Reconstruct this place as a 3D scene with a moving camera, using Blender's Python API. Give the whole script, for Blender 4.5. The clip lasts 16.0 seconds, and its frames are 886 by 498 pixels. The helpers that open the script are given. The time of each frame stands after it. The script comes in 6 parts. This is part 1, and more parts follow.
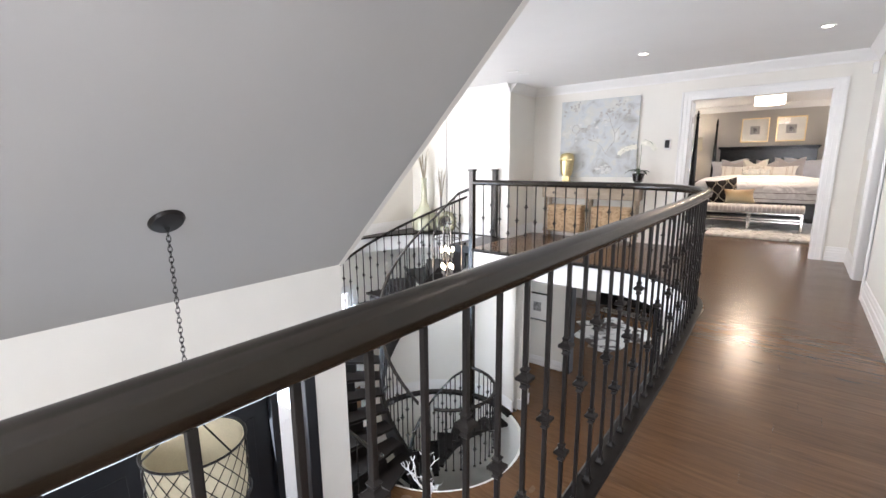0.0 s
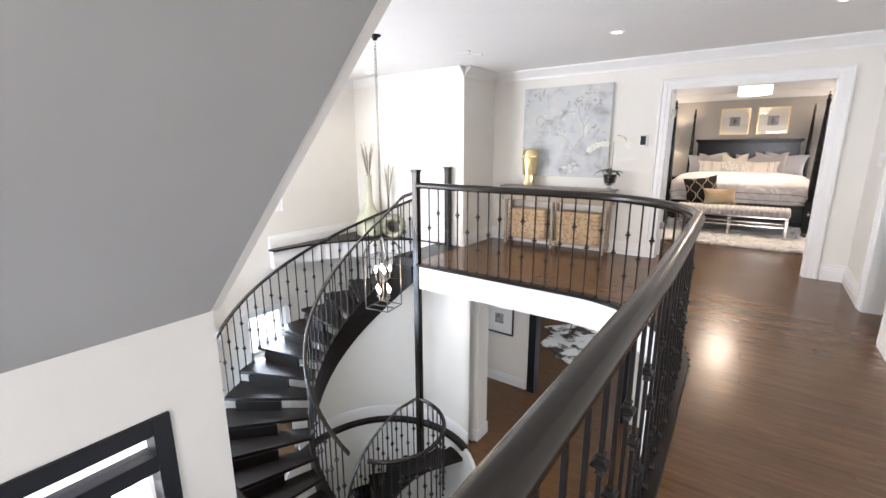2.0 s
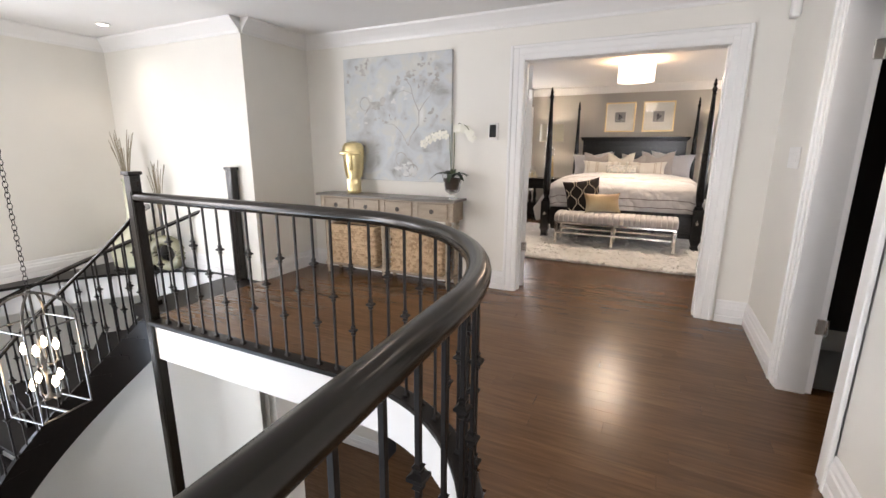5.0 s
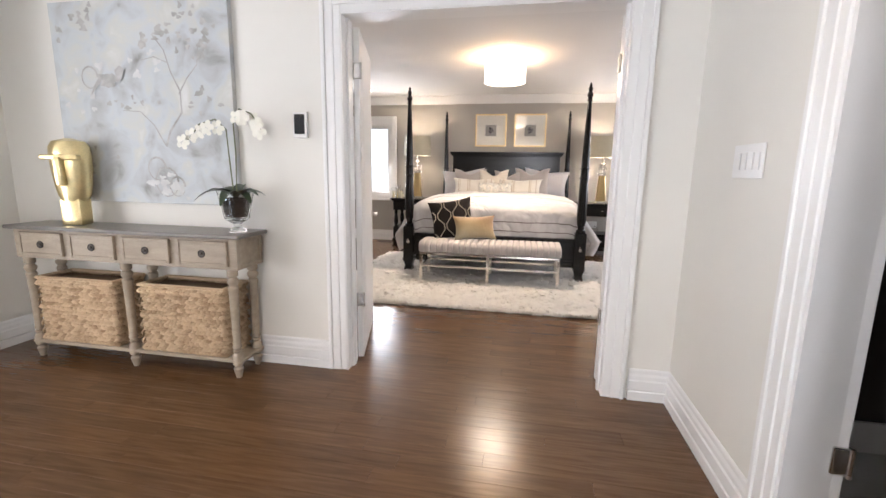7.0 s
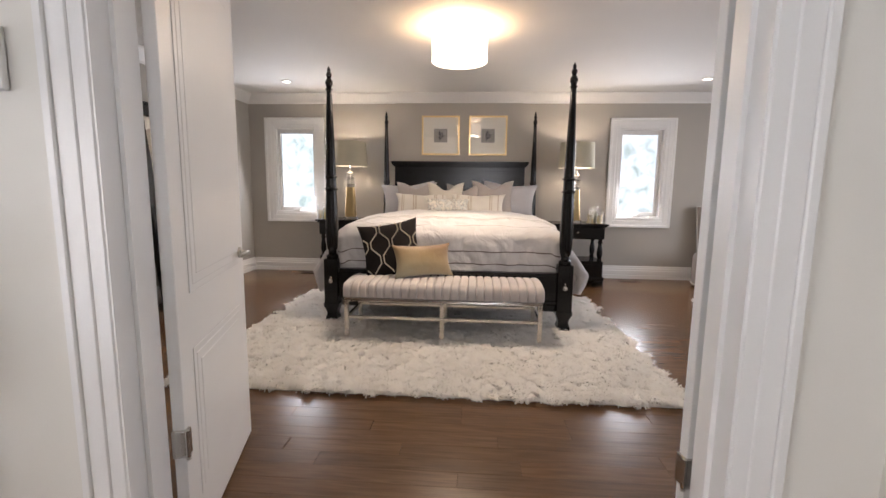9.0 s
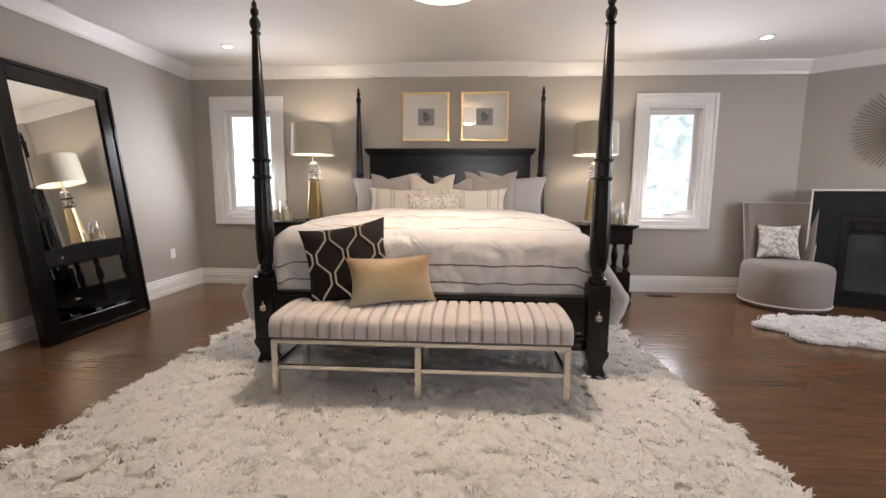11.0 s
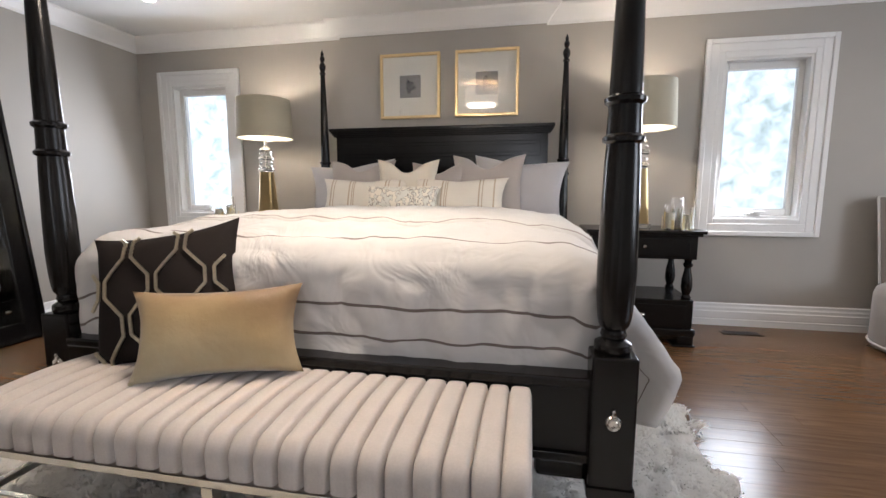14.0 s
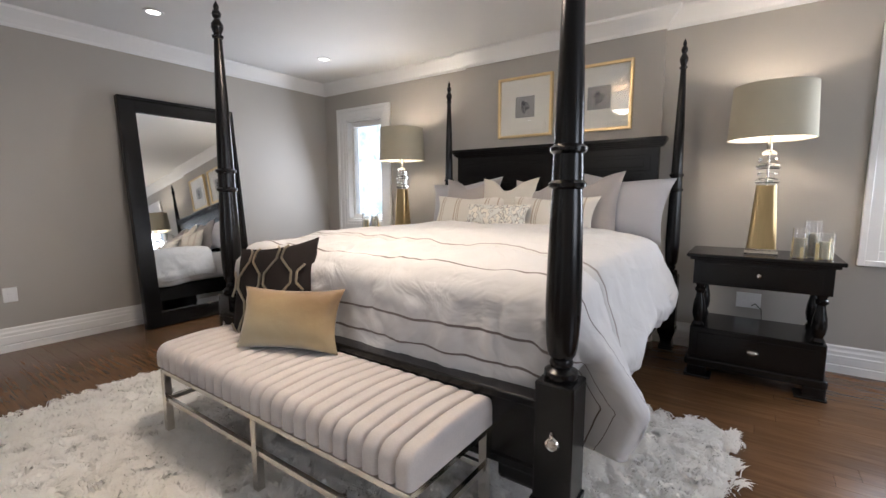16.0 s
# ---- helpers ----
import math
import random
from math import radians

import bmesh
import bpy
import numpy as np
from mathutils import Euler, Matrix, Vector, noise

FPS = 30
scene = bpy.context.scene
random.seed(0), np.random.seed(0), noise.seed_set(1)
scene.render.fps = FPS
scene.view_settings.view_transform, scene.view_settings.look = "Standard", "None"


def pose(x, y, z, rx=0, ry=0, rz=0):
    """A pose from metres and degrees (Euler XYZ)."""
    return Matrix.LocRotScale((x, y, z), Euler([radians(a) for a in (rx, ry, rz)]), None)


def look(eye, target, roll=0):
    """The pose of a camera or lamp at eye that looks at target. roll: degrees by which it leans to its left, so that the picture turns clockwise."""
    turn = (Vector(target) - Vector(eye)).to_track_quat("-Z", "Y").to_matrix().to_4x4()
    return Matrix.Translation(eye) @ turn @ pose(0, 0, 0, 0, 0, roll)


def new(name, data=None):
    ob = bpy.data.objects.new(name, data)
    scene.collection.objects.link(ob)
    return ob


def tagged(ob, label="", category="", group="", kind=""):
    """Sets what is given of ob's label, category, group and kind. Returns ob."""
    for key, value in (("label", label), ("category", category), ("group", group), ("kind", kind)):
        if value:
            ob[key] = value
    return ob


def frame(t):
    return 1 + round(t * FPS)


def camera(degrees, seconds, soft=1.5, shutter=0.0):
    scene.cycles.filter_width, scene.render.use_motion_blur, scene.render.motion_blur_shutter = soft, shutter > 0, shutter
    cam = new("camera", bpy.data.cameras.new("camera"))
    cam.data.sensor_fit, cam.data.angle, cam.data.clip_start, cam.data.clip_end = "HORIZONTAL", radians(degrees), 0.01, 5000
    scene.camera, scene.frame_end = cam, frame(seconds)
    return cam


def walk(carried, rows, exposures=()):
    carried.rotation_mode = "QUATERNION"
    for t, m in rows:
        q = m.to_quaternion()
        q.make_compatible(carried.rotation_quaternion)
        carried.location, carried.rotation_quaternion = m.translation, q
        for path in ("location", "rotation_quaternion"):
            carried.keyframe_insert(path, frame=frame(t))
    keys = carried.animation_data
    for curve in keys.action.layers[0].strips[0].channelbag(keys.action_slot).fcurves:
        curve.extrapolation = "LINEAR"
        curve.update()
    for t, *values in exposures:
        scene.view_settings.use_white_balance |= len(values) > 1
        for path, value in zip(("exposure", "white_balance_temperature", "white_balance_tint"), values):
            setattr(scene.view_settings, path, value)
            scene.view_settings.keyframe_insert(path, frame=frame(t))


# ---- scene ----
cam = camera(90.6, 16.0)
METRES, EYE, TILT, LEAN, TURN = 10.64, 1.36, 0.0, 0.0, 38.8
ROWS = [
    (0.0, 0.0, 0.0, 0.0, -0.1, -10.9, 0.49),
    (0.5, 0.0075, 0.0302, 0.0067, -2.19, -11.23, 0.44),
    (1.0, 0.0173, 0.0564, 0.0118, -3.11, -11.56, 0.29),
    (1.5, 0.034, 0.0844, 0.0171, -3.18, -12.06, 0.32),
    (2.0, 0.0486, 0.1081, 0.019, -3.1, -12.98, 0.17),
    (2.5, 0.0678, 0.1365, 0.0208, -3.09, -13.75, 0.18),
    (3.0, 0.0925, 0.1644, 0.0194, -3.44, -13.96, 0.16),
    (3.5, 0.118, 0.1895, 0.0187, -4.29, -13.89, 0.08),
    (4.0, 0.1438, 0.2201, 0.017, -6.82, -13.85, -0.09),
    (4.5, 0.1692, 0.249, 0.0128, -10.0, -13.58, -0.22),
    (5.0, 0.1994, 0.2776, 0.0111, -13.14, -12.87, -0.36),
    (7.5, 0.3131, 0.436, -0.0013, -31.06, -9.49, -0.93),
    (8.0, 0.3345, 0.4674, -0.0026, -33.23, -8.87, -0.85),
    (8.5, 0.3544, 0.4955, -0.0018, -34.21, -8.1, -0.78),
    (9.0, 0.3728, 0.529, -0.0036, -34.58, -7.7, -0.71),
    (11.5, 0.469, 0.641, -0.0152, -35.08, -7.42, -0.33),
    (12.0, 0.4926, 0.6581, -0.0179, -34.46, -7.51, -0.32),
    (12.5, 0.5104, 0.6705, -0.0193, -33.18, -7.37, -0.31),
    (13.0, 0.5316, 0.6838, -0.0194, -32.22, -7.38, -0.27),
    (13.5, 0.5494, 0.691, -0.021, -30.75, -7.33, -0.2),
    (14.0, 0.5723, 0.691, -0.0195, -27.62, -7.31, -0.04),
    (14.5, 0.5887, 0.6844, -0.0195, -21.31, -7.18, 0.03),
    (15.0, 0.6034, 0.6691, -0.0155, -14.19, -7.13, 0.06),
    (15.5, 0.6151, 0.6567, -0.0103, -7.73, -7.11, 0.03),
    (16.0, 0.6314, 0.6453, -0.0071, -3.37, -7.13, 0.07),
]
walk(cam, [(t, pose(0, 0, EYE, TILT, LEAN, TURN) @ pose(METRES * x, METRES * y, METRES * z, 90 + pitch, roll, yaw)) for t, x, y, z, yaw, pitch, roll in ROWS],
     exposures=((0.0, 0.68, 6400, 17), (1.5, 0.74, 6400, 17), (3.5, 0.58, 6500, 17), (5.0, 0.42, 6650, 17), (7.5, 0.70, 6400, 17), (8.5, 0.42, 6450, 17), (9.0, 0.14, 6550, 18), (11.5, 0.22, 6550, 17), (12.5, 0.20, 6200, 15), (14.0, 0.16, 6100, 14), (15.3, 0.22, 6000, 14), (16.0, 0.14, 6000, 14)))

# ---- world, sun, large lights ----
world = bpy.data.worlds.new("sky")
scene.world = world
world.use_nodes = True
wn = world.node_tree.nodes
sky = wn.new("ShaderNodeTexSky")
sky.sky_type, sky.sun_disc = "NISHITA", False
sky.sun_elevation, sky.sun_rotation = radians(48), radians(139)
world.node_tree.links.new(sky.outputs[0], wn["Background"].inputs[0])
wn["Background"].inputs[1].default_value = 0.15


def lamp(name, kind, m, energy, color=(1, 1, 1), **more):
    data = bpy.data.lights.new(name, kind)
    data.energy, data.color = energy, color
    ob = new(name, data)
    ob.matrix_world = m
    if kind == "AREA":
        data.shape = "RECTANGLE"
        data.size, data.size_y = more["size"]
    elif kind == "SUN":
        data.angle = radians(more["angle"])
    elif kind == "SPOT":
        data.spot_size, data.spot_blend, data.shadow_soft_size = radians(more["cone"]), 0.9, 0.05
    else:
        data.shadow_soft_size = more["radius"]
    return ob


DAY, WARM = (0.91, 0.955, 1.0), (1.0, 0.78, 0.52)
lamp("sun", "SUN", look((7, -8, 12), (0, 0, 0)), 5.0, (1.0, 0.95, 0.88), angle=0.5)
# daylight in the openings, with added fill lamps noted below
lamp("tall_window_upper_light", "AREA", look((-5.85, 3.42, 1.0), (-3.2, 5.4, 0.4)), 64, (1.0, 0.985, 0.96), size=(1.1, 2.2))
lamp("tall_window_lower_light", "AREA", look((-5.85, 3.42, -1.4), (-3.2, 5.4, -1.9)), 70, (0.62, 0.82, 1.0), size=(1.1, 2.2))
lamp("turret_window_light", "AREA", look((-6.42, 4.95, 1.45), (-2.0, 4.95, 0.6)), 32, DAY, size=(0.6, 1.5))
lamp("turret_low_light", "AREA", look((-6.42, 4.95, -1.3), (-3.0, 4.95, -2.0)), 16, (0.76, 0.88, 1.0), size=(0.6, 0.6))
lamp("entry_light", "AREA", look((-3.40, 1.2, -1.6), (-0.5, 1.6, -1.2)), 34, (0.76, 0.88, 1.0), size=(2.0, 2.0))
lamp("bedroom_left_light", "AREA", look((-3.15, 13.62, 1.6), (-2.4, 9.0, 0.3)), 26, DAY, size=(0.5, 1.1))
lamp("bedroom_right_light", "AREA", look((1.95, 13.62, 1.6), (1.4, 9.0, 0.3)), 26, DAY, size=(0.5, 1.1))
# comes from an unseen opening added in the east wall
lamp("bedroom_side_light", "AREA", look((5.35, 10.6, 1.6), (0.0, 11.0, 0.6)), 66, DAY, size=(2.0, 1.6))
# added fill through a made-up opening at the unseen hall end
lamp("hall_end_fill", "AREA", look((0.0, -2.4, 1.6), (-0.6, 4.0, 1.2)), 112, DAY, size=(0.9, 1.5))
# added fill inside the lower room, which has no opening built
lamp("lower_room_fill", "AREA", look((-1.6, 13.6, -1.4), (-3.4, 10.0, -2.9)), 70, (0.76, 0.88, 1.0), size=(1.6, 1.4))

# ---- materials ----


def nodes_of(name):
    m = bpy.data.materials.new(name)
    m.use_nodes = True
    return m, m.node_tree.nodes, m.node_tree.links, m.node_tree.nodes["Principled BSDF"]


def mat(name, col, rough=0.6, metal=0.0, var=0.12, scale=3.0, bump=0.15, fine=90.0, stretch=(1, 1, 1), coat=0.0, sheen=0.0, spec=0.5, dist=0.002):
    m, n, l, b = nodes_of(name)
    tc, mp = n.new("ShaderNodeTexCoord"), n.new("ShaderNodeMapping")
    mp.inputs["Scale"].default_value = stretch
    l.new(tc.outputs["Object"], mp.inputs[0])
    big, small = n.new("ShaderNodeTexNoise"), n.new("ShaderNodeTexNoise")
    for t, s, d in ((big, scale, 4), (small, fine, 3)):
        t.inputs["Scale"].default_value, t.inputs["Detail"].default_value = s, d
        l.new(mp.outputs[0], t.inputs["Vector"])
    add = n.new("ShaderNodeMath")
    add.operation = "MULTIPLY_ADD"
    l.new(small.outputs["Fac"], add.inputs[0])
    add.inputs[1].default_value = 0.4
    half = n.new("ShaderNodeMath")
    half.operation = "MULTIPLY"
    l.new(big.outputs["Fac"], half.inputs[0])
    half.inputs[1].default_value = 0.6
    l.new(half.outputs[0], add.inputs[2])
    ramp = n.new("ShaderNodeValToRGB")
    e = ramp.color_ramp.elements
    e[0].position, e[1].position = 0.3, 0.7
    e[0].color = (*[c * (1 - var) for c in col], 1)
    e[1].color = (*[min(1, c * (1 + var)) for c in col], 1)
    l.new(add.outputs[0], ramp.inputs[0])
    l.new(ramp.outputs[0], b.inputs["Base Color"])
    rr = n.new("ShaderNodeMapRange")
    rr.inputs["To Min"].default_value, rr.inputs["To Max"].default_value = max(0.02, rough * 0.82), min(1, rough * 1.18)
    l.new(big.outputs["Fac"], rr.inputs[0])
    l.new(rr.outputs[0], b.inputs["Roughness"])
    b.inputs["Metallic"].default_value = metal
    b.inputs["Specular IOR Level"].default_value = spec
    b.inputs["Coat Weight"].default_value = coat
    b.inputs["Sheen Weight"].default_value = sheen
    if bump:
        bp = n.new("ShaderNodeBump")
        bp.inputs["Strength"].default_value, bp.inputs["Distance"].default_value = bump, dist
        l.new(small.outputs["Fac"], bp.inputs["Height"])
        l.new(bp.outputs[0], b.inputs["Normal"])
    return m


def glow(name, col, power):
    m, n, l, b = nodes_of(name)
    b.inputs["Base Color"].default_value = (*col, 1)
    b.inputs["Emission Color"].default_value = (*col, 1)
    b.inputs["Emission Strength"].default_value = power
    return m


def glass(name, rough=0.0, col=(1, 1, 1), ior=1.45):
    m, n, l, b = nodes_of(name)
    b.inputs["Base Color"].default_value = (*col, 1)
    b.inputs["Transmission Weight"].default_value = 1
    b.inputs["Roughness"].default_value = rough
    b.inputs["IOR"].default_value = ior
    return m


def plank_wood(name):
    m, n, l, b = nodes_of(name)
    tc, mp, oi, gi = (n.new("ShaderNode" + k) for k in ("TexCoord", "Mapping", "ObjectInfo", "NewGeometry"))
    rnd = n.new("ShaderNodeMath")
    rnd.operation = "ADD"
    l.new(oi.outputs["Random"], rnd.inputs[0])
    l.new(gi.outputs["Random Per Island"], rnd.inputs[1])
    fr = n.new("ShaderNodeMath")
    fr.operation = "FRACT"
    l.new(rnd.outputs[0], fr.inputs[0])
    shift = n.new("ShaderNodeCombineXYZ")
    mul = n.new("ShaderNodeMath")
    mul.operation = "MULTIPLY"
    mul.inputs[1].default_value = 37.0
    l.new(fr.outputs[0], mul.inputs[0])
    l.new(mul.outputs[0], shift.inputs[0])
    l.new(mul.outputs[0], shift.inputs[1])
    va = n.new("ShaderNodeVectorMath")
    l.new(tc.outputs["Object"], va.inputs[0])
    l.new(shift.outputs[0], va.inputs[1])
    mp.inputs["Scale"].default_value = (1.2, 16, 16)
    l.new(va.outputs[0], mp.inputs[0])
    grain = n.new("ShaderNodeTexNoise")
    grain.inputs["Scale"].default_value, grain.inputs["Detail"].default_value = 3.0, 8
    grain.inputs["Distortion"].default_value = 0.6
    l.new(mp.outputs[0], grain.inputs["Vector"])
    ramp = n.new("ShaderNodeValToRGB")
    e = ramp.color_ramp.elements
    e[0].position, e[1].position = 0.32, 0.72
    e[0].color, e[1].color = (0.092, 0.045, 0.0195, 1), (0.142, 0.074, 0.034, 1)
    l.new(grain.outputs["Fac"], ramp.inputs[0])
    hsv = n.new("ShaderNodeHueSaturation")
    vr = n.new("ShaderNodeMapRange")
    vr.inputs["To Min"].default_value, vr.inputs["To Max"].default_value = 0.92, 1.12
    l.new(fr.outputs[0], vr.inputs[0])
    l.new(vr.outputs[0], hsv.inputs["Value"])
    l.new(ramp.outputs[0], hsv.inputs["Color"])
    l.new(hsv.outputs[0], b.inputs["Base Color"])
    big = n.new("ShaderNodeTexNoise")
    big.inputs["Scale"].default_value = 1.3
    l.new(tc.outputs["Object"], big.inputs["Vector"])
    rr = n.new("ShaderNodeMapRange")
    rr.inputs["To Min"].default_value, rr.inputs["To Max"].default_value = 0.17, 0.32
    l.new(big.outputs["Fac"], rr.inputs[0])
    l.new(rr.outputs[0], b.inputs["Roughness"])
    bp = n.new("ShaderNodeBump")
    b.inputs["Specular IOR Level"].default_value = 0.36
    bp.inputs["Strength"].default_value, bp.inputs["Distance"].default_value = 0.09, 0.0012
    l.new(grain.outputs["Fac"], bp.inputs["Height"])
    l.new(bp.outputs[0], b.inputs["Normal"])
    return m


def striped(name, base, line, where, width, axis, rough=0.9, crease=0.0):
    """Cloth with woven lines at the given places along one axis of its UV map, in metres."""
    m, n, l, b = nodes_of(name)
    uv, sep = n.new("ShaderNodeUVMap"), n.new("ShaderNodeSeparateXYZ")
    uv.uv_map = "cloth"
    l.new(uv.outputs[0], sep.inputs[0])
    last = None
    for p, w in zip(where, width):
        c = n.new("ShaderNodeMath")
        c.operation = "COMPARE"
        l.new(sep.outputs[axis], c.inputs[0])
        c.inputs[1].default_value, c.inputs[2].default_value = p, w
        if last:
            a = n.new("ShaderNodeMath")
            a.operation = "MAXIMUM"
            l.new(last.outputs[0], a.inputs[0])
            l.new(c.outputs[0], a.inputs[1])
            c = a
        last = c
    tc, weave, soft = n.new("ShaderNodeTexCoord"), n.new("ShaderNodeTexNoise"), n.new("ShaderNodeTexNoise")
    weave.inputs["Scale"].default_value, soft.inputs["Scale"].default_value = 400, 4
    l.new(tc.outputs["Object"], weave.inputs["Vector"])
    l.new(tc.outputs["Object"], soft.inputs["Vector"])
    r = n.new("ShaderNodeValToRGB")
    r.color_ramp.elements[0].color = (*[c * 0.93 for c in base], 1)
    r.color_ramp.elements[1].color = (*[min(1, c * 1.05) for c in base], 1)
    l.new(soft.outputs["Fac"], r.inputs[0])
    mix = n.new("ShaderNodeMix")
    mix.data_type = "RGBA"
    l.new(last.outputs[0], mix.inputs[0])
    l.new(r.outputs[0], mix.inputs[6])
    mix.inputs[7].default_value = (*line, 1)
    l.new(mix.outputs[2], b.inputs["Base Color"])
    b.inputs["Roughness"].default_value = rough
    b.inputs["Sheen Weight"].default_value = 0.15
    bp = n.new("ShaderNodeBump")
    bp.inputs["Strength"].default_value, bp.inputs["Distance"].default_value = 0.25, 0.001
    l.new(weave.outputs["Fac"], bp.inputs["Height"])
    if crease:
        cr, cb = n.new("ShaderNodeTexNoise"), n.new("ShaderNodeBump")
        cr.inputs["Scale"].default_value, cr.inputs["Detail"].default_value, cr.inputs["Distortion"].default_value = 3.6, 3, 1.2
        l.new(tc.outputs["Object"], cr.inputs["Vector"])
        cb.inputs["Strength"].default_value, cb.inputs["Distance"].default_value = crease, 0.05
        l.new(cr.outputs["Fac"], cb.inputs["Height"])
        l.new(cb.outputs[0], bp.inputs["Normal"])
    l.new(bp.outputs[0], b.inputs["Normal"])
    return m


def mottled(name, stops, scale, rough=0.8, detail=6, power=0.0, stretch=(1, 1, 1)):
    m, n, l, b = nodes_of(name)
    tc, mp, t, r = (n.new("ShaderNode" + k) for k in ("TexCoord", "Mapping", "TexNoise", "ValToRGB"))
    mp.inputs["Scale"].default_value = stretch
    l.new(tc.outputs["Object"], mp.inputs[0])
    t.inputs["Scale"].default_value, t.inputs["Detail"].default_value = scale, detail
    t.inputs["Distortion"].default_value = 0.5
    l.new(mp.outputs[0], t.inputs["Vector"])
    l.new(t.outputs["Fac"], r.inputs[0])
    e = r.color_ramp.elements
    while len(e) < len(stops):
        e.new(0.5)
    for k, (p, c) in enumerate(stops):
        e[k].position, e[k].color = p, (*c, 1)
    l.new(r.outputs[0], b.inputs["Base Color"])
    b.inputs["Roughness"].default_value = rough
    if power:
        l.new(r.outputs[0], b.inputs["Emission Color"])
        b.inputs["Emission Strength"].default_value = power
    return m


CREAM = mat("cream_paint", (0.78, 0.76, 0.705), 0.62, var=0.025, bump=0.08, fine=240)
GREIGE = mat("greige_paint", (0.415, 0.388, 0.348), 0.62, var=0.03, bump=0.08, fine=240)
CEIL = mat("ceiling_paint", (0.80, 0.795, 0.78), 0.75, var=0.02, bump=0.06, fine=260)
# white sloped ceiling, its shade put into a darker base colour
SLOPE = mat("shaded_slope_paint", (0.395, 0.39, 0.375), 0.75, var=0.02, bump=0.06, fine=260)
TRIM = mat("trim_paint", (0.82, 0.815, 0.80), 0.32, var=0.02, bump=0.03, fine=160)
FLOOR = plank_wood("dark_oak_planks")
UNDER = mat("subfloor_dark", (0.03, 0.018, 0.011), 0.6)
RAIL = mat("rail_stain", (0.013, 0.010, 0.007), 0.21, var=0.25, scale=2, fine=30, bump=0.02, spec=0.40)
IRON = mat("dark_iron", (0.012, 0.010, 0.009), 0.40, metal=0.0, var=0.2, fine=120, spec=0.24)
TREAD = mat("stained_tread", (0.009, 0.007, 0.006), 0.32, var=0.3, scale=3, fine=40, bump=0.06, spec=0.18)
BLACK = mat("black_lacquer", (0.0055, 0.005, 0.005), 0.22, var=0.25, scale=4, fine=60, bump=0.04, spec=0.34)
DOORBLACK = mat("entry_black", (0.008, 0.009, 0.012), 0.4, var=0.2, spec=0.35)
STEEL = mat("brushed_nickel", (0.55, 0.53, 0.50), 0.28, metal=1.0, var=0.06, bump=0.05)
CHROME = mat("polished_nickel", (0.62, 0.59, 0.54), 0.14, metal=1.0, var=0.04, bump=0.0)
BRASS = mat("brushed_brass", (0.60, 0.46, 0.24), 0.30, metal=1.0, var=0.08, fine=60, stretch=(30, 30, 1), bump=0.1)
GOLD = mat("gold_leaf", (0.80, 0.66, 0.36), 0.3, metal=1.0, var=0.15, scale=12, bump=0.2)
GILT = mat("gilt_wood", (0.78, 0.60, 0.32), 0.35, metal=0.7, var=0.12)
GLASS = glass("clear_glass")
CRYSTAL = glass("crystal", 0.02, (0.98, 0.99, 1.0), 1.32)
MIRROR = mat("mirror_silver", (0.86, 0.87, 0.86), 0.015, metal=1.0, var=0.0, bump=0.0)
SHADE = mat("linen_shade", (0.42, 0.39, 0.30), 0.9, var=0.08, fine=300, bump=0.25)
LIT = glow("lit_fabric", (1.0, 0.86, 0.68), 3.0)
BULB = glow("bulb", (1.0, 0.80, 0.52), 22.0)
LANTERN = mat("dull_nickel", (0.15, 0.142, 0.132), 0.3, metal=1.0, var=0.08)
POT = glow("pot_lens", (1.0, 0.93, 0.82), 9.0)

# ---- mesh helpers ----


def part(name, bm, material, parent=None, label="", smooth=False, kind=""):
    me = bpy.data.meshes.new(name)
    bmesh.ops.recalc_face_normals(bm, faces=bm.faces)
    if smooth:
        for f in bm.faces:
            f.smooth = True
    bm.to_mesh(me)
    bm.free()
    if smooth:
        me.set_sharp_from_angle(angle=radians(40))
    me.materials.append(material)
    ob = new(name, me)
    if parent:
        ob.parent = parent
    return tagged(ob, label=label, kind=kind)


def again(ob, m, parent=None):
    """The same part once more, on the same mesh."""
    o = ob.copy()
    scene.collection.objects.link(o)
    o.parent = parent or ob.parent
    o.matrix_basis = m
    return o


def thing(name, x, y, z, rz, label, category, group=""):
    ob = new(name)
    ob.empty_display_size = 0.1
    ob.matrix_world = pose(x, y, z, 0, 0, rz)
    return tagged(ob, label, category, group)


def box(bm, a, b, bevel=0.0, m=None, seg=2):
    vs = [bm.verts.new((x, y, z)) for x in (a[0], b[0]) for y in (a[1], b[1]) for z in (a[2], b[2])]
    fs = [bm.faces.new([vs[i] for i in q]) for q in ((0, 1, 3, 2), (4, 6, 7, 5), (0, 4, 5, 1), (2, 3, 7, 6), (0, 2, 6, 4), (1, 5, 7, 3))]
    if bevel:
        es = list({e for f in fs for e in f.edges})
        r = bmesh.ops.bevel(bm, geom=es, offset=bevel, segments=seg, affect="EDGES", profile=0.5)
        vs = list({v for f in r["faces"] for v in f.verts} | {v for v in vs if v.is_valid})
    if m:
        bmesh.ops.transform(bm, matrix=m, verts=vs)
    return bm


def boxes(*pairs, bevel=0.0):
    bm = bmesh.new()
    for a, b in pairs:
        box(bm, a, b, bevel)
    return bm


